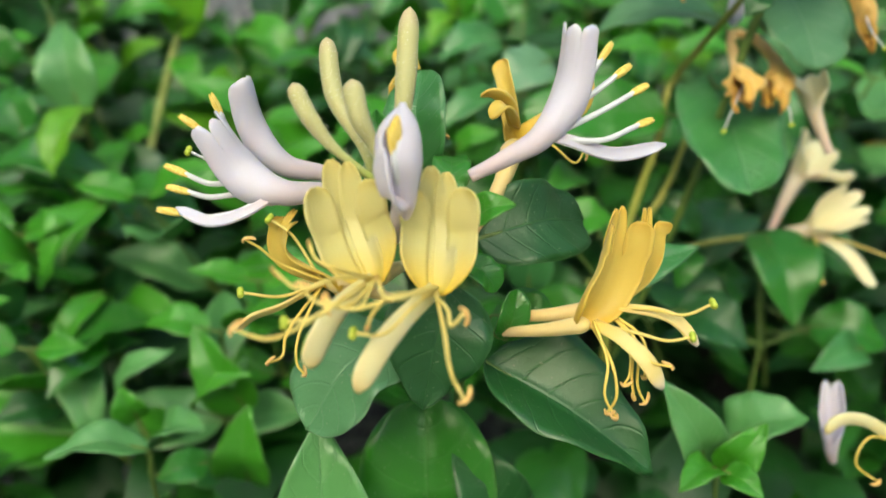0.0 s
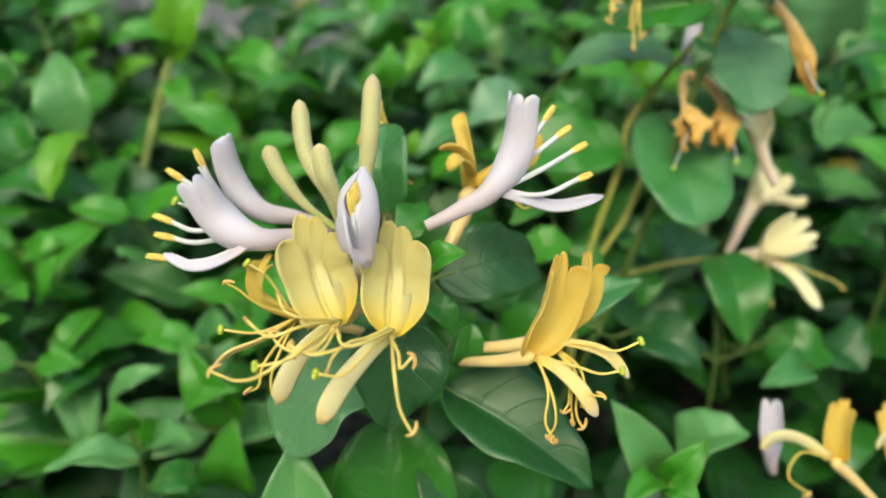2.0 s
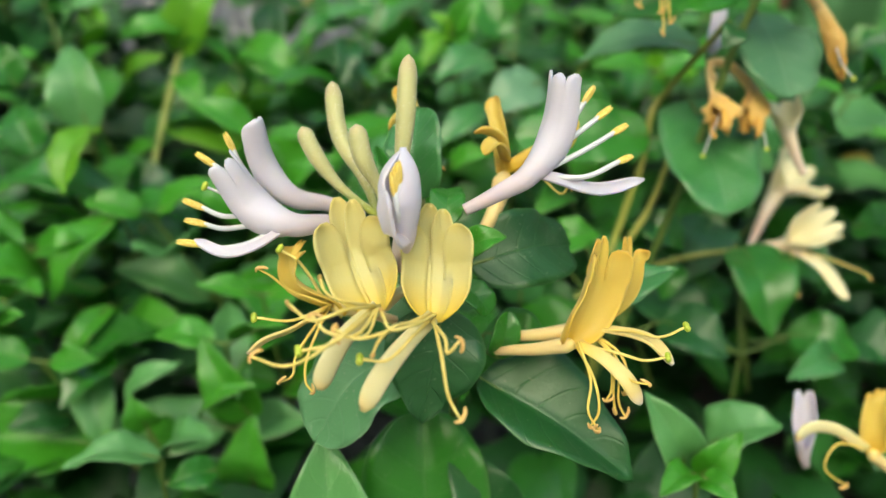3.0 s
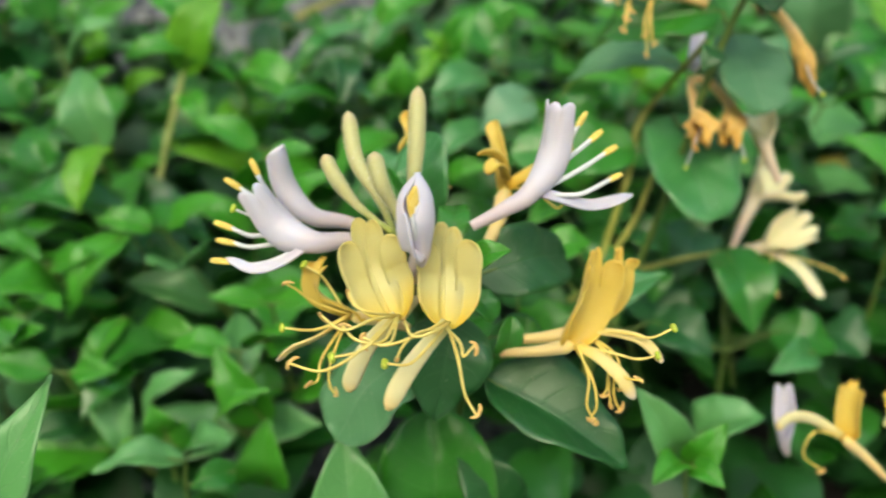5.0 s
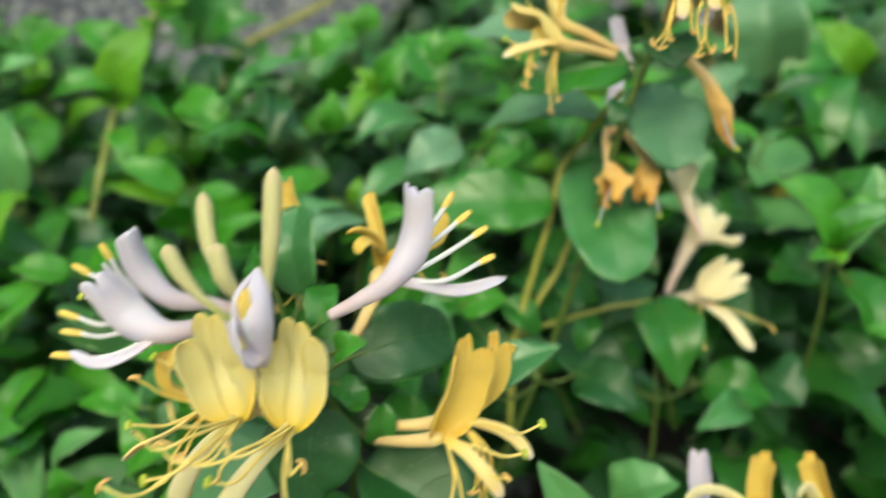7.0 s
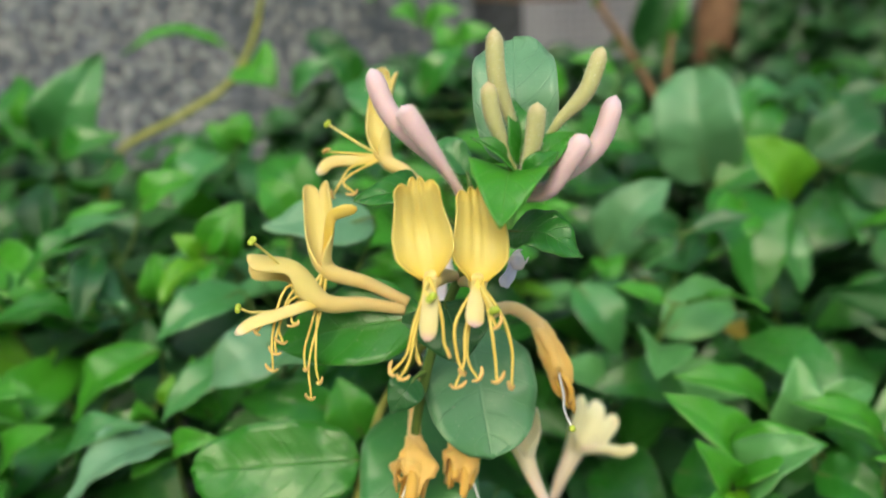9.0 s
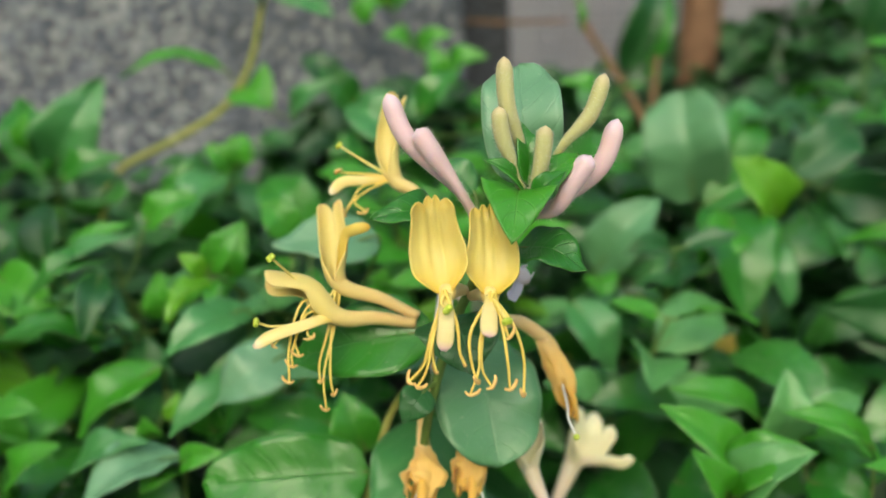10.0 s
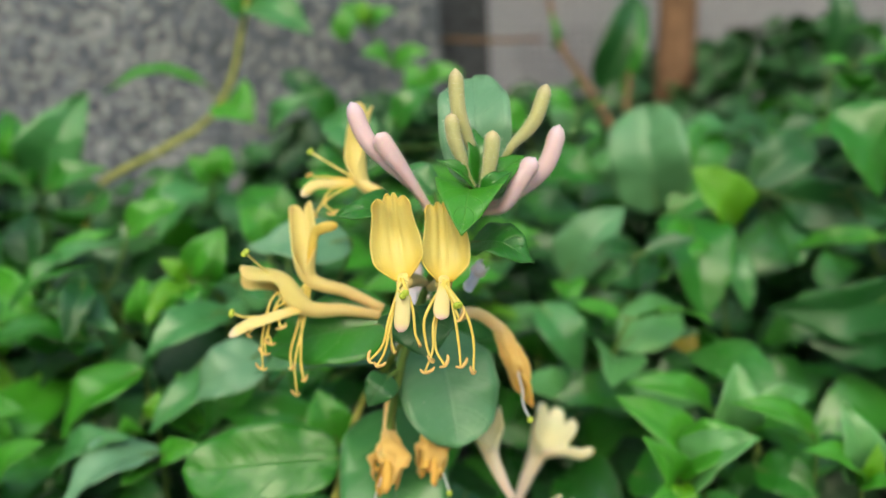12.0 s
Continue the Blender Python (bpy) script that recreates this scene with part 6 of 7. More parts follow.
leaf(sh, "mid", (0.0408, 0.2554, 0.4422), (0.0353, 0.2636, 0.4527), (-0.01, -0.78, 0.62), 0.0131, "ovate")
leaf(sh, "mid", (0.0304, 0.3344, 0.4818), (0.0125, 0.3513, 0.5045), (-0.01, -0.78, 0.62), 0.0246, "ovate")
leaf(sh, "mid", (0.0629, 0.2788, 0.4446), (0.0517, 0.2829, 0.463), (-0.01, -0.78, 0.62), 0.0163, "ovate")
leaf(sh, "bright", (0.0471, 0.2681, 0.4478), (0.0607, 0.2691, 0.4541), (-0.01, -0.78, 0.62), 0.0112, "ovate")
sh = shoot("leafy honeysuckle shoot with pointed green leaves", [(0.0772, 0.2359, 0.353), (0.0654, 0.2179, 0.3779), (0.056, 0.197, 0.3894)], 0.0016, STEM_GREEN)
leaf(sh, "pale", (0.0333, 0.1484, 0.4069), (0.0523, 0.1447, 0.4197), (-0.11, -0.66, 0.75), 0.0120, "ovate")
leaf(sh, "bright", (0.0317, 0.1913, 0.4153), (0.0454, 0.1916, 0.4183), (-0.01, -0.78, 0.62), 0.0119, "ovate")
leaf(sh, "bright", (0.041, 0.2169, 0.4265), (0.0282, 0.2044, 0.4215), (-0.01, -0.78, 0.62), 0.0110, "ovate")
leaf(sh, "dark", (0.0701, 0.2079, 0.3872), (0.0863, 0.1942, 0.38), (-0.01, -0.78, 0.62), 0.0184, "ovate")
sh = shoot("leafy honeysuckle shoot with pointed green leaves", [(0.1163, 0.2454, 0.3476), (0.1047, 0.2301, 0.3853), (0.0977, 0.2202, 0.4048)], 0.0016, STEM_GREEN)
leaf(sh, "mid", (0.0961, 0.2142, 0.4098), (0.0985, 0.1952, 0.3861), (-0.01, -0.78, 0.62), 0.0214, "ovate")
leaf(sh, "dark", (0.0941, 0.2363, 0.4138), (0.0817, 0.2214, 0.3969), (-0.01, -0.78, 0.62), 0.0202, "ovate")
leaf(sh, "pale", (0.1235, 0.2043, 0.377), (0.1037, 0.1925, 0.374), (-0.01, -0.78, 0.62), 0.0118, "ovate")
leaf(sh, "dark", (0.1385, 0.2273, 0.3766), (0.1481, 0.214, 0.3705), (-0.01, -0.78, 0.62), 0.0242, "ovate")
sh = shoot("young honeysuckle shoot with bright small leaves", [(0.0734, 0.1688, 0.3126), (0.0677, 0.1608, 0.341), (0.0624, 0.1519, 0.3652)], 0.0016, STEM_GREEN)
leaf(sh, "mint", (0.0592, 0.1504, 0.3689), (0.0472, 0.1469, 0.3901), (-0.11, -0.83, 0.55), 0.0121, "ovate")
leaf(sh, "bright", (0.0611, 0.1457, 0.3693), (0.0686, 0.1423, 0.3821), (0.19, -0.65, 0.73), 0.0093, "ovate")
leaf(sh, "bright", (0.0592, 0.1437, 0.371), (0.0483, 0.1346, 0.3706), (-0.1, -0.42, 0.9), 0.0080, "ovate")
leaf(sh, "bright", (0.0601, 0.1415, 0.3714), (0.0655, 0.1339, 0.3696), (-0.01, -0.78, 0.62), 0.0069, "ovate")
leaf(sh, "mint", (0.0707, 0.1659, 0.366), (0.087, 0.1603, 0.375), (0.1, -0.43, 0.9), 0.0173, "ovate")
sh = shoot("leafy honeysuckle shoot with pointed green leaves", [(0.1806, 0.2656, 0.3966), (0.1758, 0.2468, 0.4185)], 0.0016, STEM_GREEN)
leaf(sh, "bright", (0.1756, 0.243, 0.4287), (0.1448, 0.2387, 0.4437), (0, -0.55, 0.84), 0.0125, "ovate")
leaf(sh, "pale", (0.1757, 0.2459, 0.4143), (0.1561, 0.2352, 0.4167), (-0.01, -0.78, 0.62), 0.0093, "ovate")
leaf(sh, "mid", (0.1498, 0.2458, 0.4106), (0.162, 0.2333, 0.4085), (-0.01, -0.78, 0.62), 0.0190, "ovate")
# stems and flowers low on that side
sh = shoot("branching tan stem rising to the second flowers", [(0.0470, 0.201, 0.372), (0.049, 0.2, 0.403), (0.054, 0.2, 0.422), (0.059, 0.2, 0.439), (0.064, 0.2105, 0.452), (0.07, 0.207, 0.462), (0.0775, 0.192, 0.476)], 0.0026, STEM_TAN)
leaf(sh, "mid", (0.0459, 0.2024, 0.4142), (0.0564, 0.1999, 0.4034), (-0.01, -0.78, 0.62), 0.0108, "ovate")
sh = shoot("branching tan stem rising to the second flowers", [(0.05, 0.203, 0.404), (0.057, 0.204, 0.414), (0.064, 0.206, 0.425), (0.072, 0.211, 0.444)], 0.0026, STEM_TAN)
leaf(sh, "mid", (0.0634, 0.2146, 0.4187), (0.0763, 0.2123, 0.4092), (-0.01, -0.78, 0.62), 0.0132, "ovate")
flower("pale cream honeysuckle flower with spread lower lip", "cream", (0.0985, 0.2175, 0.4085), (0.1084, 0.2104, 0.4114), (0.1205, 0.2046, 0.4215), (0.46, -0.85, 0.26), 0.0115, low=[(0.1165, 0.2035, 0.4062), (0.1226, 0.1989, 0.3968)], low_width=0.0050, stamens=[[(0.1175, 0.2025, 0.4085), (0.1265, 0.199, 0.405), (0.1285, 0.198, 0.403)], [(0.1075, 0.203, 0.407), (0.1067, 0.1969, 0.3984)]], r0=0.0024, tube='tube_white', strap='cream', seed=41, funnel=dict(lobes=4, split=0.5, open_to=1.6, top=-0.1, curl=-0.12))
flower("yellow honeysuckle flower with a long lower lip", "gold", (0.1128, 0.1455, 0.3637), (0.1, 0.146, 0.3757), (0.1035, 0.1487, 0.3896), (-0.51, -0.84, 0.19), 0.0083, low=[(0.0926, 0.146, 0.3805), (0.0864, 0.1452, 0.3815), (0.0825, 0.1447, 0.3788)], low_width=0.0034, stamens=[[(0.092, 0.1443, 0.378), (0.089, 0.1432, 0.3725), (0.0938, 0.1423, 0.3685)]], r0=0.0015, strap='strap', cup=(2.4, 1.5, 1.3), seed=42)
flower("white honeysuckle flower in profile", "white", (0.0945, 0.1612, 0.3635), (0.0925, 0.1592, 0.3690), (0.0913, 0.1597, 0.3842), (-0.43, -0.88, 0.19), 0.0056, r0=0.0016, tube='tube_white', spent=False, seed=43, funnel=dict(lobes=2, split=0.8, open_to=1.5, top=0.2))
flower("yellow honeysuckle flower with a long lower lip", "gold", (0.1252, 0.148, 0.3605), (0.1182, 0.1488, 0.3747), (0.1156, 0.1515, 0.3874), (-0.51, -0.84, 0.19), 0.0082, low=[(0.114, 0.1477, 0.3801), (0.1118, 0.1472, 0.3774)], low_width=0.0032, r0=0.0015, cup=(2.4, 1.5, 1.3), seed=44)
flower("white honeysuckle flower behind the stem", "white", (0.0837, 0.2039, 0.4827), (0.0805, 0.2054, 0.4895), (0.079, 0.2071, 0.4978), (-0.31, -0.93, 0.2), 0.0048, low=[(0.0782, 0.2006, 0.4777), (0.0758, 0.1975, 0.4678)], low_width=0.0044, r0=0.0015, tube='tube_white', lobes=3, strap='white', spent=False, seed=45)
sh = shoot("branching tan stem leading to a cream flower", [(0.043, 0.209, 0.395), (0.052, 0.214, 0.3992), (0.067, 0.216, 0.403), (0.083, 0.217, 0.4065), (0.0985, 0.2175, 0.4085)], 0.0022, STEM_TAN)
leaf(sh, "mid", (0.0765, 0.2195, 0.4035), (0.0715, 0.214, 0.392), (-0.05, -0.83, 0.55), 0.0098, "ovate")
# larger leaves low on the right
sh = shoot("leafy honeysuckle shoot with pointed green leaves", [(0.2123, 0.2186, 0.3446), (0.1952, 0.2071, 0.3726), (0.1874, 0.2016, 0.3853)], 0.0016, STEM_GREEN)
leaf(sh, "bright", (0.1861, 0.199, 0.3894), (0.1538, 0.1942, 0.4039), (0.02, -0.66, 0.75), 0.0160, "ovate")
leaf(sh, "mid", (0.1627, 0.2222, 0.4143), (0.1661, 0.2032, 0.3917), (0.1, -0.78, 0.62), 0.0185, "ovate")
leaf(sh, "bright", (0.1505, 0.2133, 0.4269), (0.1704, 0.2038, 0.4386), (0.03, -0.54, 0.84), 0.0157, "ovate")
leaf(sh, "bright", (0.1947, 0.2189, 0.4278), (0.1676, 0.2167, 0.4438), (0.03, -0.54, 0.84), 0.0105, "ovate")
sh = shoot("leafy honeysuckle shoot with pointed green leaves", [(0.0303, 0.2426, 0.3384), (0.0294, 0.23, 0.362)], 0.0016, STEM_GREEN)
leaf(sh, "bright", (0.026, 0.2209, 0.374), (0.0559, 0.2115, 0.3869), (0.02, -0.66, 0.75), 0.0218, "ovate")
leaf(sh, "mid", (0.0119, 0.2642, 0.3835), (0.0495, 0.2619, 0.4021), (-0.17, -0.64, 0.75), 0.0220, "ovate")
leaf(sh, "bright", (0.0006, 0.2776, 0.3905), (0.0213, 0.2735, 0.4001), (0.01, -0.78, 0.62), 0.0141, "ovate")
leaf(sh, "pale", (0.024, 0.1962, 0.3962), (0.023, 0.1988, 0.4193), (0, -0.92, 0.4), 0.0133, "ovate")
sh = shoot("leafy honeysuckle shoot with pointed green leaves", [(0.0994, 0.2208, 0.3498), (0.0984, 0.2142, 0.3739)], 0.0016, STEM_GREEN)
leaf(sh, "mid", (0.0991, 0.216, 0.4096), (0.0995, 0.2027, 0.3862), (0.01, -0.83, 0.56), 0.0163, "ovate")
leaf(sh, "mid", (0.0815, 0.2287, 0.3858), (0.0998, 0.2298, 0.392), (0.01, -0.78, 0.62), 0.0197, "ovate")
leaf(sh, "dark", (0.0675, 0.2305, 0.3935), (0.0899, 0.2144, 0.3743), (0.01, -0.78, 0.62), 0.0227, "ovate")
leaf(sh, "mid", (0.114, 0.2153, 0.3798), (0.1339, 0.2083, 0.3754), (0.01, -0.78, 0.62), 0.0185, "ovate")
# dark leaves climbing the stone
sh = shoot("dark leafy shoot climbing the granite", [(0.0327, 0.7158, 0.4337), (0.0276, 0.7027, 0.4988), (0.0272, 0.7004, 0.56)], 0.0016, STEM_GREEN)
leaf(sh, "dark", (0.0279, 0.6882, 0.5569), (0.0049, 0.6948, 0.5904), (-0.03, -0.82, 0.58), 0.0352, "ovate")
leaf(sh, "dark", (0.0312, 0.6838, 0.5293), (0.072, 0.6828, 0.5397), (-0.03, -0.82, 0.58), 0.0372, "ovate")
leaf(sh, "dark", (0.0306, 0.6824, 0.5194), (-0.0041, 0.6856, 0.5262), (-0.03, -0.82, 0.58), 0.0332, "ovate")
leaf(sh, "dark", (0.0318, 0.6792, 0.4995), (0.0744, 0.6646, 0.4977), (-0.03, -0.82, 0.58), 0.0398, "ovate")
leaf(sh, "mid", (0.0289, 0.6768, 0.5587), (0.055, 0.6787, 0.5818), (-0.03, -0.82, 0.58), 0.0247, "ovate")
sh = shoot("dark leafy shoot climbing the granite", [(0.0863, 0.712, 0.4309), (0.0957, 0.6994, 0.5056), (0.0842, 0.6987, 0.5723)], 0.0016, STEM_GREEN)
leaf(sh, "dark", (0.0839, 0.6865, 0.5689), (0.0493, 0.6901, 0.5782), (-0.03, -0.82, 0.58), 0.0372, "ovate")
leaf(sh, "dark", (0.0878, 0.6836, 0.5513), (0.1191, 0.6844, 0.5696), (-0.03, -0.82, 0.58), 0.0352, "ovate")
leaf(sh, "dark", (0.0935, 0.6786, 0.5211), (0.0559, 0.6813, 0.5231), (-0.03, -0.82, 0.58), 0.0402, "ovate")
leaf(sh, "dark", (0.0937, 0.6756, 0.5012), (0.1307, 0.6752, 0.5142), (-0.03, -0.82, 0.58), 0.0402, "ovate")
leaf(sh, "mid", (0.085, 0.6891, 0.5863), (0.1068, 0.6921, 0.615), (-0.03, -0.82, 0.58), 0.0271, "ovate")
sh = shoot("dark leafy shoot climbing the granite", [(-0.0437, 0.718, 0.4163), (-0.0423, 0.7014, 0.4612), (-0.0428, 0.6961, 0.5029)], 0.0016, STEM_GREEN)
leaf(sh, "dark", (-0.0409, 0.684, 0.5007), (-0.0642, 0.6898, 0.5293), (-0.03, -0.82, 0.58), 0.0301, "ovate")
leaf(sh, "dark", (-0.0391, 0.682, 0.4882), (-0.0057, 0.6819, 0.5014), (-0.03, -0.82, 0.58), 0.0352, "ovate")
leaf(sh, "dark", (-0.0376, 0.6796, 0.4732), (-0.0723, 0.6828, 0.48), (-0.03, -0.82, 0.58), 0.0352, "ovate")
leaf(sh, "dark", (-0.0364, 0.6658, 0.4594), (0.0035, 0.6644, 0.4672), (-0.03, -0.82, 0.58), 0.0375, "ovate")
sh = shoot("dark leafy shoot climbing the granite", [(-0.2052, 0.7278, 0.414), (-0.1984, 0.7109, 0.459), (-0.1966, 0.7047, 0.4957)], 0.0016, STEM_GREEN)
leaf(sh, "dark", (-0.1873, 0.6802, 0.4917), (-0.2156, 0.6852, 0.5127), (-0.03, -0.82, 0.58), 0.0345, "ovate")
leaf(sh, "dark", (-0.1851, 0.6793, 0.4867), (-0.1477, 0.6782, 0.4945), (-0.03, -0.82, 0.58), 0.0345, "ovate")
leaf(sh, "dark", (-0.1839, 0.6763, 0.4671), (-0.2178, 0.6672, 0.4701), (-0.03, -0.82, 0.58), 0.0391, "ovate")
leaf(sh, "dark", (-0.1797, 0.663, 0.4585), (-0.1414, 0.6596, 0.4517), (-0.03, -0.82, 0.58), 0.0388, "ovate")
leaf(sh, "mid", (-0.187, 0.681, 0.4966), (-0.1707, 0.6835, 0.5202), (-0.03, -0.82, 0.58), 0.0217, "ovate")
sh = shoot("dark leafy shoot climbing the granite", [(-0.1298, 0.7233, 0.4154), (-0.1155, 0.705, 0.4547), (-0.1055, 0.6967, 0.4808)], 0.0016, STEM_GREEN)
leaf(sh, "dark", (-0.0993, 0.6729, 0.4798), (-0.1231, 0.6764, 0.4933), (-0.03, -0.82, 0.58), 0.0326, "ovate")
leaf(sh, "dark", (-0.1022, 0.672, 0.4726), (-0.0711, 0.6675, 0.4564), (-0.03, -0.82, 0.58), 0.0345, "ovate")
leaf(sh, "dark", (-0.1056, 0.67, 0.4581), (-0.14, 0.6724, 0.4599), (-0.03, -0.82, 0.58), 0.0345, "ovate")
sh = shoot("dark leafy shoot climbing the granite", [(-0.2577, 0.7096, 0.426), (-0.2534, 0.6934, 0.4744), (-0.25, 0.6877, 0.5145)], 0.0016, STEM_GREEN)
leaf(sh, "dark", (-0.2443, 0.6749, 0.5099), (-0.2724, 0.6791, 0.5257), (-0.03, -0.82, 0.58), 0.0339, "ovate")
leaf(sh, "dark", (-0.2425, 0.6734, 0.5002), (-0.2148, 0.6743, 0.5179), (-0.03, -0.82, 0.58), 0.0339, "ovate")
leaf(sh, "mid", (-0.241, 0.6711, 0.4857), (-0.2632, 0.6618, 0.4925), (-0.03, -0.82, 0.58), 0.0336, "ovate")
leaf(sh, "dark", (-0.2336, 0.6569, 0.4722), (-0.2031, 0.654, 0.4659), (-0.03, -0.82, 0.58), 0.0380, "ovate")
sh = shoot("young honeysuckle shoot with bright small leaves", [(-0.0303, 0.3109, 0.4274), (-0.0335, 0.3026, 0.4486), (-0.0394, 0.296, 0.4639)], 0.0016, STEM_GREEN)
leaf(sh, "pale", (-0.0523, 0.2934, 0.4722), (-0.0207, 0.2897, 0.4914), (-0.18, -0.45, 0.87), 0.0126, "ovate")
leaf(sh, "pale", (-0.0505, 0.2927, 0.468), (-0.0238, 0.2828, 0.46), (0.02, -0.37, 0.93), 0.0170, "ovate")
leaf(sh, "bright", (-0.0105, 0.2936, 0.46), (0.0086, 0.29, 0.4747), (-0.2, -0.57, 0.8), 0.0124, "ovate")
leaf(sh, "bright", (-0.0256, 0.2995, 0.4621), (-0.0021, 0.2924, 0.4554), (0.01, -0.47, 0.88), 0.0130, "ovate")
leaf(sh, "lime", (-0.0384, 0.2937, 0.4644), (-0.0431, 0.288, 0.4557), (0.01, -0.47, 0.88), 0.0094, "ovate")
leaf(sh, "pale", (-0.0298, 0.2409, 0.4277), (-0.004, 0.2353, 0.4397), (-0.18, -0.45, 0.87), 0.0135, "ovate")
sh = shoot("dark leafy shoot climbing the granite", [(0.0067, 0.6454, 0.4201), (0.0119, 0.6287, 0.4653), (0.0108, 0.6228, 0.5027)], 0.0016, STEM_GREEN)
leaf(sh, "dark", (0.0118, 0.6104, 0.4987), (-0.0273, 0.6159, 0.5185), (-0.03, -0.82, 0.58), 0.0449, "ovate")
leaf(sh, "dark", (0.0135, 0.609, 0.4897), (0.0571, 0.6086, 0.5052), (-0.03, -0.82, 0.58), 0.0467, "ovate")
leaf(sh, "dark", (0.0159, 0.5946, 0.4729), (-0.032, 0.5987, 0.4797), (-0.03, -0.82, 0.58), 0.0484, "ovate")
leaf(sh, "dark", (0.0153, 0.5933, 0.4642), (0.0589, 0.5896, 0.4576), (-0.03, -0.82, 0.58), 0.0484, "ovate")
leaf(sh, "dark", (0.0121, 0.6111, 0.5031), (0.0277, 0.6154, 0.5378), (-0.03, -0.82, 0.58), 0.0359, "ovate")
sh = shoot("dark leafy shoot climbing the granite", [(-0.0757, 0.6505, 0.4195), (-0.0729, 0.6319, 0.4512), (-0.0732, 0.6239, 0.4754)], 0.0016, STEM_GREEN)
leaf(sh, "dark", (-0.0705, 0.6116, 0.4719), (-0.1102, 0.6157, 0.4828), (-0.03, -0.82, 0.58), 0.0449, "ovate")
leaf(sh, "dark", (-0.0689, 0.6101, 0.4629), (-0.0314, 0.6061, 0.4521), (-0.03, -0.82, 0.58), 0.0449, "ovate")
leaf(sh, "dark", (-0.0703, 0.6122, 0.4763), (-0.0549, 0.6159, 0.5066), (-0.03, -0.82, 0.58), 0.0341, "ovate")


# ---- the mass of leaves behind and below ----
def hedge_top(x, y):
    """Height of the leafy surface."""
    z = 0.355 + 0.115 * smooth(0.14, 0.30, y) + 0.075 * smooth(0.28, 0.46, y)
    z += 0.025 * smooth(0.10, 0.20, x) + 0.012 * math.sin(13 * x + 2) + 0.010 * math.sin(23 * y + 7 * x)
    return z


def leaf_mass(name, label, mat, spots, lengths, seed):
    """Many leaves joined into one piece; spots gives place, axis and normal."""
    rnd = random.Random(seed)
    base = []
    for k, shape in enumerate(("ovate", "lance", "round", "ovate", "lance")):
        v, f, uv = leaf_sheet((0, 0, 0), (0, 1, 0), (0, 0, 1), 0.50 + 0.05 * k, shape, 0.42, 0.17, 0.04, k + 1, 8, 4)
        base.append((np.array([tuple(p) for p in v]), np.array(f), np.array(uv)))
    verts, faces, uvs, count = [], [], [], 0
    for p, ax, n in spots(rnd):
        ax = V(ax).normalized()
        n = V(n)
        n = (n - ax * n.dot(ax)).normalized()
        m = np.array([tuple(ax.cross(n)), tuple(ax), tuple(n)])
        v, f, uv = base[rnd.randrange(5)]
        verts.append((v * rnd.uniform(*lengths)) @ m + np.array(tuple(p)))
        faces.append(f + count)
        uvs.append(uv)
        count += len(v)
    ve, fa, uv = np.concatenate(verts), np.concatenate(faces), np.concatenate(uvs)
    me = bpy.data.meshes.new(name)
    me.from_pydata(ve.tolist(), [], fa.tolist())
    layer = me.uv_layers.new(name="UVMap")
    idx = np.empty(len(me.loops), dtype=np.int32)
    me.loops.foreach_get("vertex_index", idx)
    layer.data.foreach_set("uv", uv.astype(np.float32)[idx].ravel())
    me.polygons.foreach_set("use_smooth", np.ones(len(me.polygons), dtype=bool))
    me.materials.append(mat)
    me.update()
    return tagged(new(name, me), label, "foliage", "", "stuff")


def hedge_spots(rnd):
    for k in range(1900):
        x, y = rnd.uniform(-0.50, 0.62), rnd.uniform(0.20, 0.64)
        if x < 0.13 and y > 0.61:
            continue
        if y > 0.33 and rnd.random() < 0.38:
            continue
        sunk = 0.034 + rnd.random() ** 1.2 * 0.16
        if y < 0.26 and abs(x - 0.02) < 0.1:
            sunk += 0.02
        if x > 0.12:
            sunk += 0.015
        z = hedge_top(x, y) - sunk
        az = rnd.uniform(0, 6.283)
        yield V((x, y, z)), (math.cos(az), math.sin(az) - 0.5, rnd.uniform(-0.7, 0.3)), (rnd.uniform(-0.7, 0.7), rnd.uniform(-1.2, 0.1), 1.0)


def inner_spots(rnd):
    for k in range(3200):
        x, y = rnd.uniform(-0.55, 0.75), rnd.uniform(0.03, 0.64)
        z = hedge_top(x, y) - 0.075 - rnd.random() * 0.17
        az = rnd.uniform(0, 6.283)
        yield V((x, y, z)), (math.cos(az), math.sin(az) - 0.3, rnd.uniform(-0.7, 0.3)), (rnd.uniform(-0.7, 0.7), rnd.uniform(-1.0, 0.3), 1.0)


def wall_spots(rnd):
    """Leaves close against the foot of the granite, coloured dark to stand in for shade."""
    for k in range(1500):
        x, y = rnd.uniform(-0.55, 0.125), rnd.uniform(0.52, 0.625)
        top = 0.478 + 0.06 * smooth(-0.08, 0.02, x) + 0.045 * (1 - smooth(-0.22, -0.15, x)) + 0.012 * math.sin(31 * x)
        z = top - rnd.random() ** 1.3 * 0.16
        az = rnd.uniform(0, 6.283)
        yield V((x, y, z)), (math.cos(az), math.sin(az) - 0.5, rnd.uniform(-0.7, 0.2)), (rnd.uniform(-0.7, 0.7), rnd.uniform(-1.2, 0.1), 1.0)


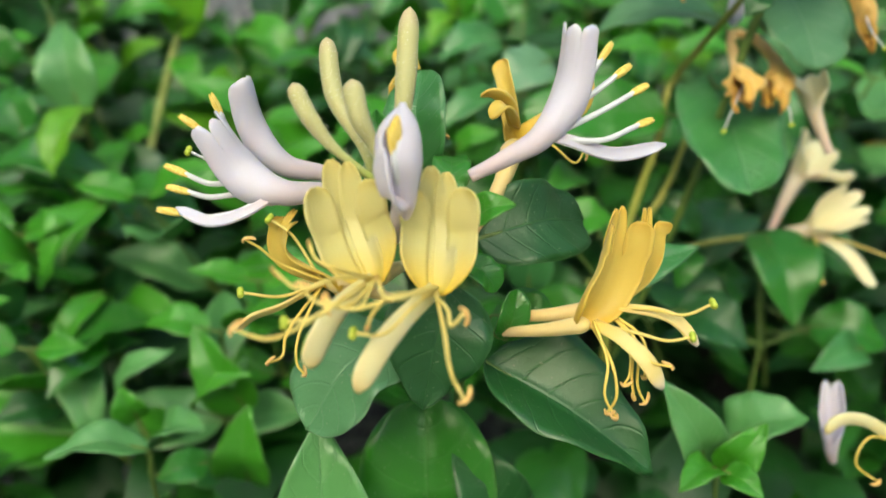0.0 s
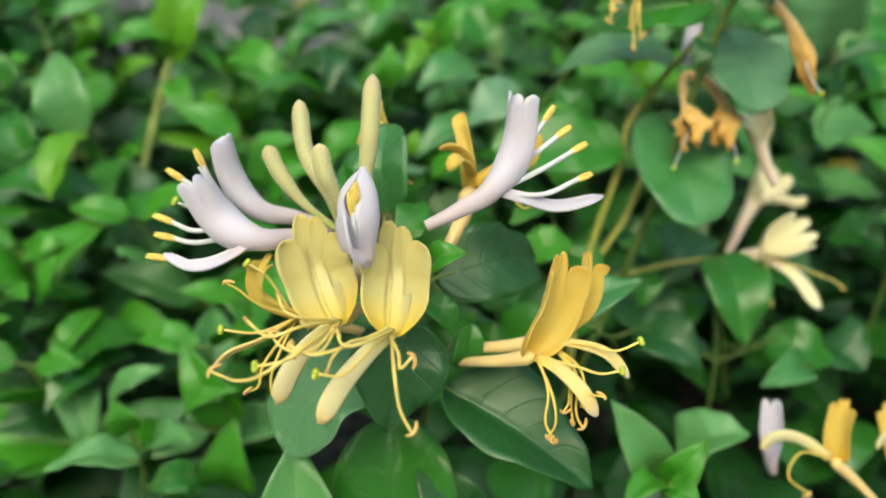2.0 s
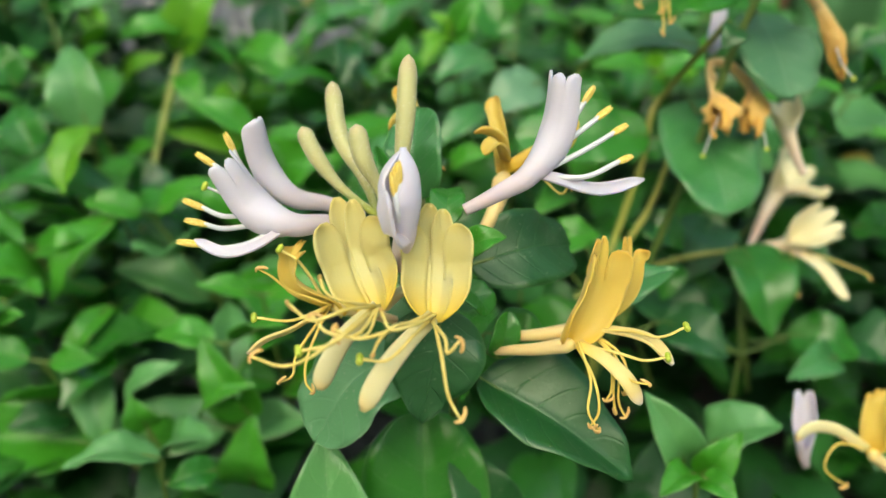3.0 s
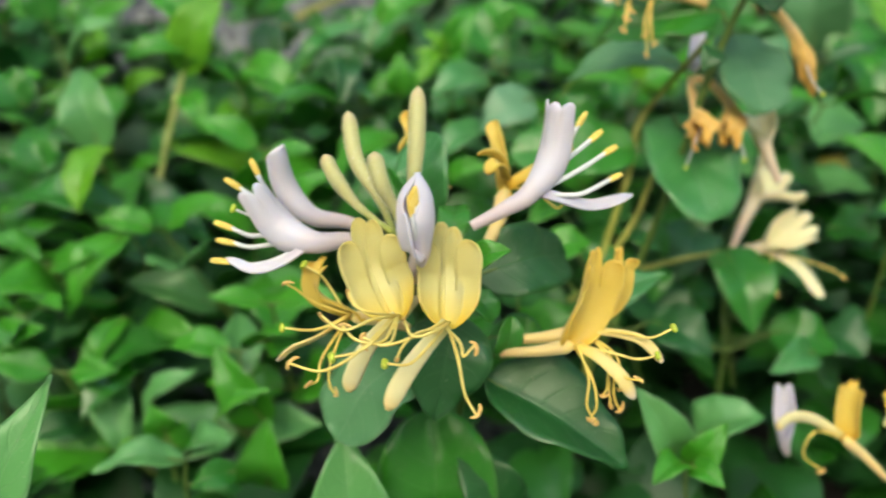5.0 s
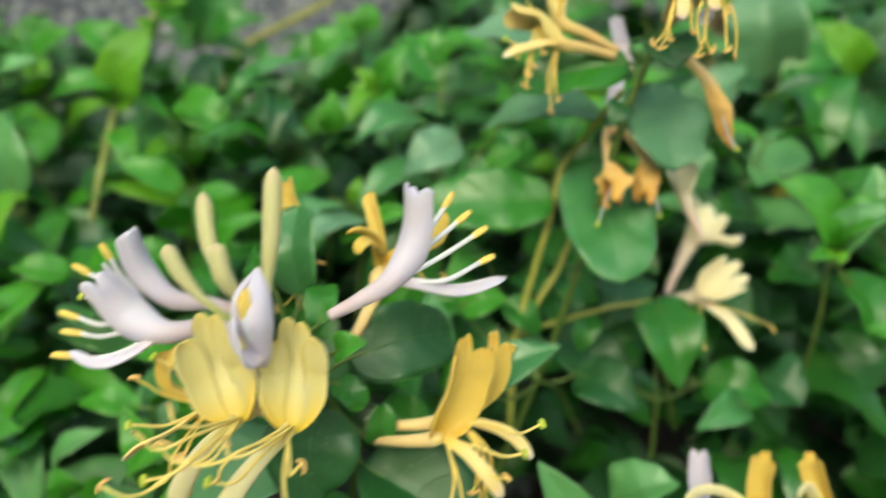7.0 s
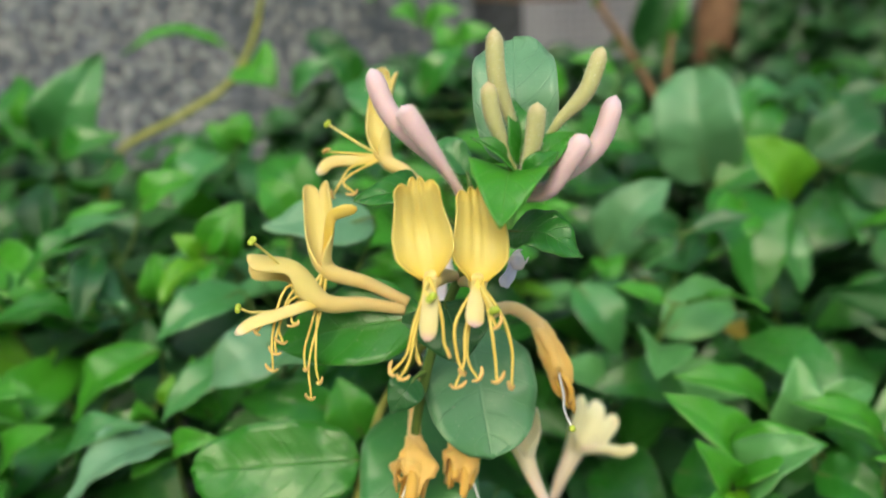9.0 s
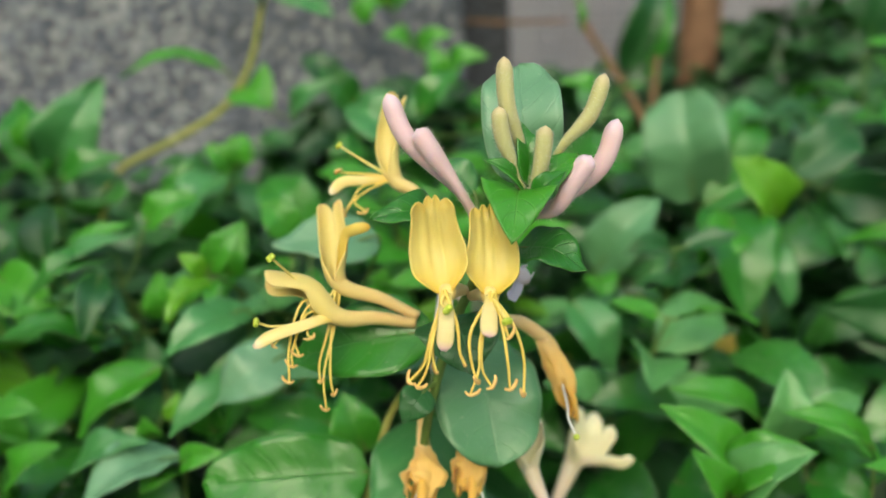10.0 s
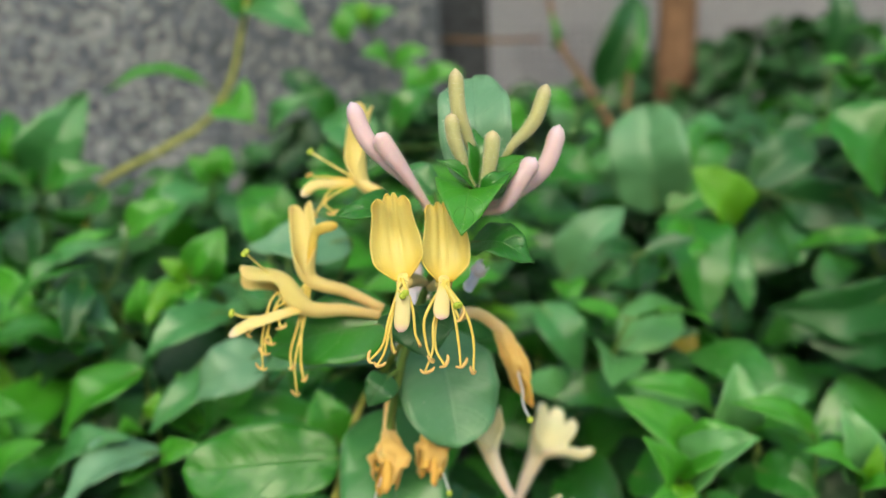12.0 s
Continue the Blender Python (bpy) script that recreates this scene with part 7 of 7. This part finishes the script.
def shrub_spots(rnd):
    for k in range(9000):
        x, y = rnd.uniform(0.20, 2.3), rnd.uniform(0.62, 2.0)
        top = 0.52 + 0.15 * smooth(0.7, 1.5, y) * smooth(0.32, 0.80, x) + 0.03 * math.sin(9 * x) + 0.015 * math.sin(17 * x + 11 * y)
        z = top - rnd.random() ** 1.6 * 0.3
        az = rnd.uniform(0, 6.283)
        yield V((x, y, z)), (math.cos(az), math.sin(az) - 0.4, rnd.uniform(-0.6, 0.4)), (rnd.uniform(-0.7, 0.7), rnd.uniform(-1.2, 0.1), 1.0)


leaf_mass("honeysuckle_foliage", "dense green honeysuckle leaves growing over one another", LEAF_STUFF, hedge_spots, (0.024, 0.044), 11)
def outer_spots(rnd):
    for k in range(2600):
        x, y = rnd.uniform(-1.6, 1.4), rnd.uniform(0.10, 0.62)
        if -0.50 < x < 0.62:
            continue
        z = hedge_top(x, y) - 0.02 - rnd.random() ** 1.4 * 0.30
        az = rnd.uniform(0, 6.283)
        yield V((x, y, z)), (math.cos(az), math.sin(az) - 0.5, rnd.uniform(-0.7, 0.3)), (rnd.uniform(-0.7, 0.7), rnd.uniform(-1.2, 0.1), 1.0)


leaf_mass("hedge_foliage", "dense green honeysuckle leaves growing along the wall", LEAF_STUFF, outer_spots, (0.03, 0.05), 19)
# dark leaf colour paints the shade in the hedge gaps
leaf_mass("inner_foliage", "leaves deep inside the hedge, shade put into their dark colour", LEAF_FAR_SHADE, inner_spots, (0.03, 0.05), 13)
# shade at the wall's foot is carried by the dark leaf colour
leaf_mass("wall_foliage", "leaves against the foot of the granite, shade put into their dark colour", LEAF_FAR_SHADE, wall_spots, (0.024, 0.042), 15)
leaf_mass("shrub_foliage", "dark green shrub leaves in front of the tiled wall", LEAF_FAR_SHADE, shrub_spots, (0.04, 0.07), 12)


def crown_spots(rnd):
    for k in range(700):
        a, r = rnd.uniform(0, 6.283), math.sqrt(rnd.random())
        x, y = 1.25 + 1.25 * r * math.cos(a), 1.25 + 0.75 * r * math.sin(a)
        z = 1.75 + 0.7 * rnd.random() * (1.1 - r) + 0.12 * noise.noise(V((x * 2, y * 2, 1)))
        yield V((x, y, z)), (math.cos(a * 7), math.sin(a * 7), rnd.uniform(-0.6, 0.2)), (rnd.uniform(-0.7, 0.7), rnd.uniform(-0.7, 0.7), 1.0)


def crown(trunk, top):
    """Unseen limbs and leaves above the trunk, added to shade the shrub and tiled wall."""
    foot = ORIGIN[trunk.name]
    for dx, dy in ((0.9, 0.3), (-0.5, -0.3), (0.5, -0.5), (0.1, 0.5)):
        e = V((top.x + dx, top.y + dy, 2.1))
        part("limb", rod([top - V((0, 0, 0.1)), top.lerp(e, 0.5) + V((0, 0, 0.08)), e], lambda x: 0.024 - 0.018 * x, 12, 8), BARK, trunk)
    ob = leaf_mass("crown", "unseen leafy crown over the trunk, added to cast shade", LEAF_FAR_SHADE, crown_spots, (0.09, 0.15), 17)
    ob.parent = trunk
    ob.location = -foot


# crown stays out of view; added for the shade it casts
crown(old_tree, V(TREE_TOP))


def young_shoots():
    """Short leafy shoots that fill the surface of the hedge, leaves in opposite pairs."""
    rnd = random.Random(29)
    tones = ("mid", "mint", "bright", "pale", "bright", "mint", "dark", "lime")
    for k in range(44):
        x, y = rnd.uniform(-0.26, 0.38), rnd.uniform(0.22, 0.46)
        if k >= 34:
            x, y = rnd.uniform(-0.20, -0.05), rnd.uniform(0.20, 0.28)
        if y < 0.27 and -0.02 < x < 0.13:
            y += 0.1
        z = hedge_top(x, y) - 0.016
        head = V((x, y, z))
        drift = V((rnd.uniform(-0.4, 0.4), -0.5, 0.5)).normalized()
        root = head - drift * 0.055 - V((0, 0, 0.03))
        line = [root, root.lerp(head, 0.5) + V((rnd.uniform(-0.006, 0.006), 0, -0.004)), head]
        sh = shoot("leafy honeysuckle shoot with pointed green leaves", [tuple(p) for p in line], 0.0016, STEM_GREEN)
        # shade painted in: shoots inside this patch take the dark leaf colour
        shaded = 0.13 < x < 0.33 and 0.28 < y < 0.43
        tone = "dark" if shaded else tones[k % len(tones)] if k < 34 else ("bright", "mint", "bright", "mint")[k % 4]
        c = spline(line, 10)
        for pair, at in enumerate((5, 8, 10)):
            p = c[at]
            turn = pair * 1.5 + rnd.uniform(-0.4, 0.4)
            for side in (0, math.pi):
                out = V((math.cos(turn + side), math.sin(turn + side) * 0.7, rnd.uniform(-0.25, 0.25))) + drift * 0.35
                size = (0.036, 0.032, 0.021)[pair] * rnd.uniform(0.7, 1.3)
                b = p + out.normalized() * 0.003
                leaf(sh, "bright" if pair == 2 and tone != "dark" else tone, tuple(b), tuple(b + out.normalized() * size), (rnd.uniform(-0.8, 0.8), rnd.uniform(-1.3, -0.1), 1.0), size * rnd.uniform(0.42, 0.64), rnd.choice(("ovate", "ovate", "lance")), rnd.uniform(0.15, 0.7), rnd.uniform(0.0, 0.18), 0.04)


young_shoots()


def mosaic():
    """Small square tiles on the far wall; the stretch beside the tree piece by piece."""
    pitch, side = 0.025, 0.0225
    tile = mesh_of("tile", box_sheet((-side / 2, -0.003, -side / 2), (side / 2, 0.001, side / 2)), V((0, 0, 0)), TILE)
    o = ORIGIN[tiled.name]
    verts, faces, uvs = [], [], []
    for i in range(120):
        for j in range(44):
            x, z = 0.2 + i * pitch, 0.30 + j * pitch
            if 0.46 < x < 1.02 and 0.52 < z < 0.83:
                ob = new("tile", tile)
                ob.parent = tiled
                ob.location = V((x, 2.2, z)) - o
            else:
                v, f, t = box_sheet((x - side / 2, 2.197, z - side / 2), (x + side / 2, 2.201, z + side / 2))
                faces += [tuple(q + len(verts) for q in g) for g in f]
                verts += v
                uvs += t
    ob = part("tiles", (verts, faces, uvs), TILE, tiled)
    for p in ob.data.polygons:
        p.use_smooth = False
    tagged(ob, kind="stuff")


mosaic()
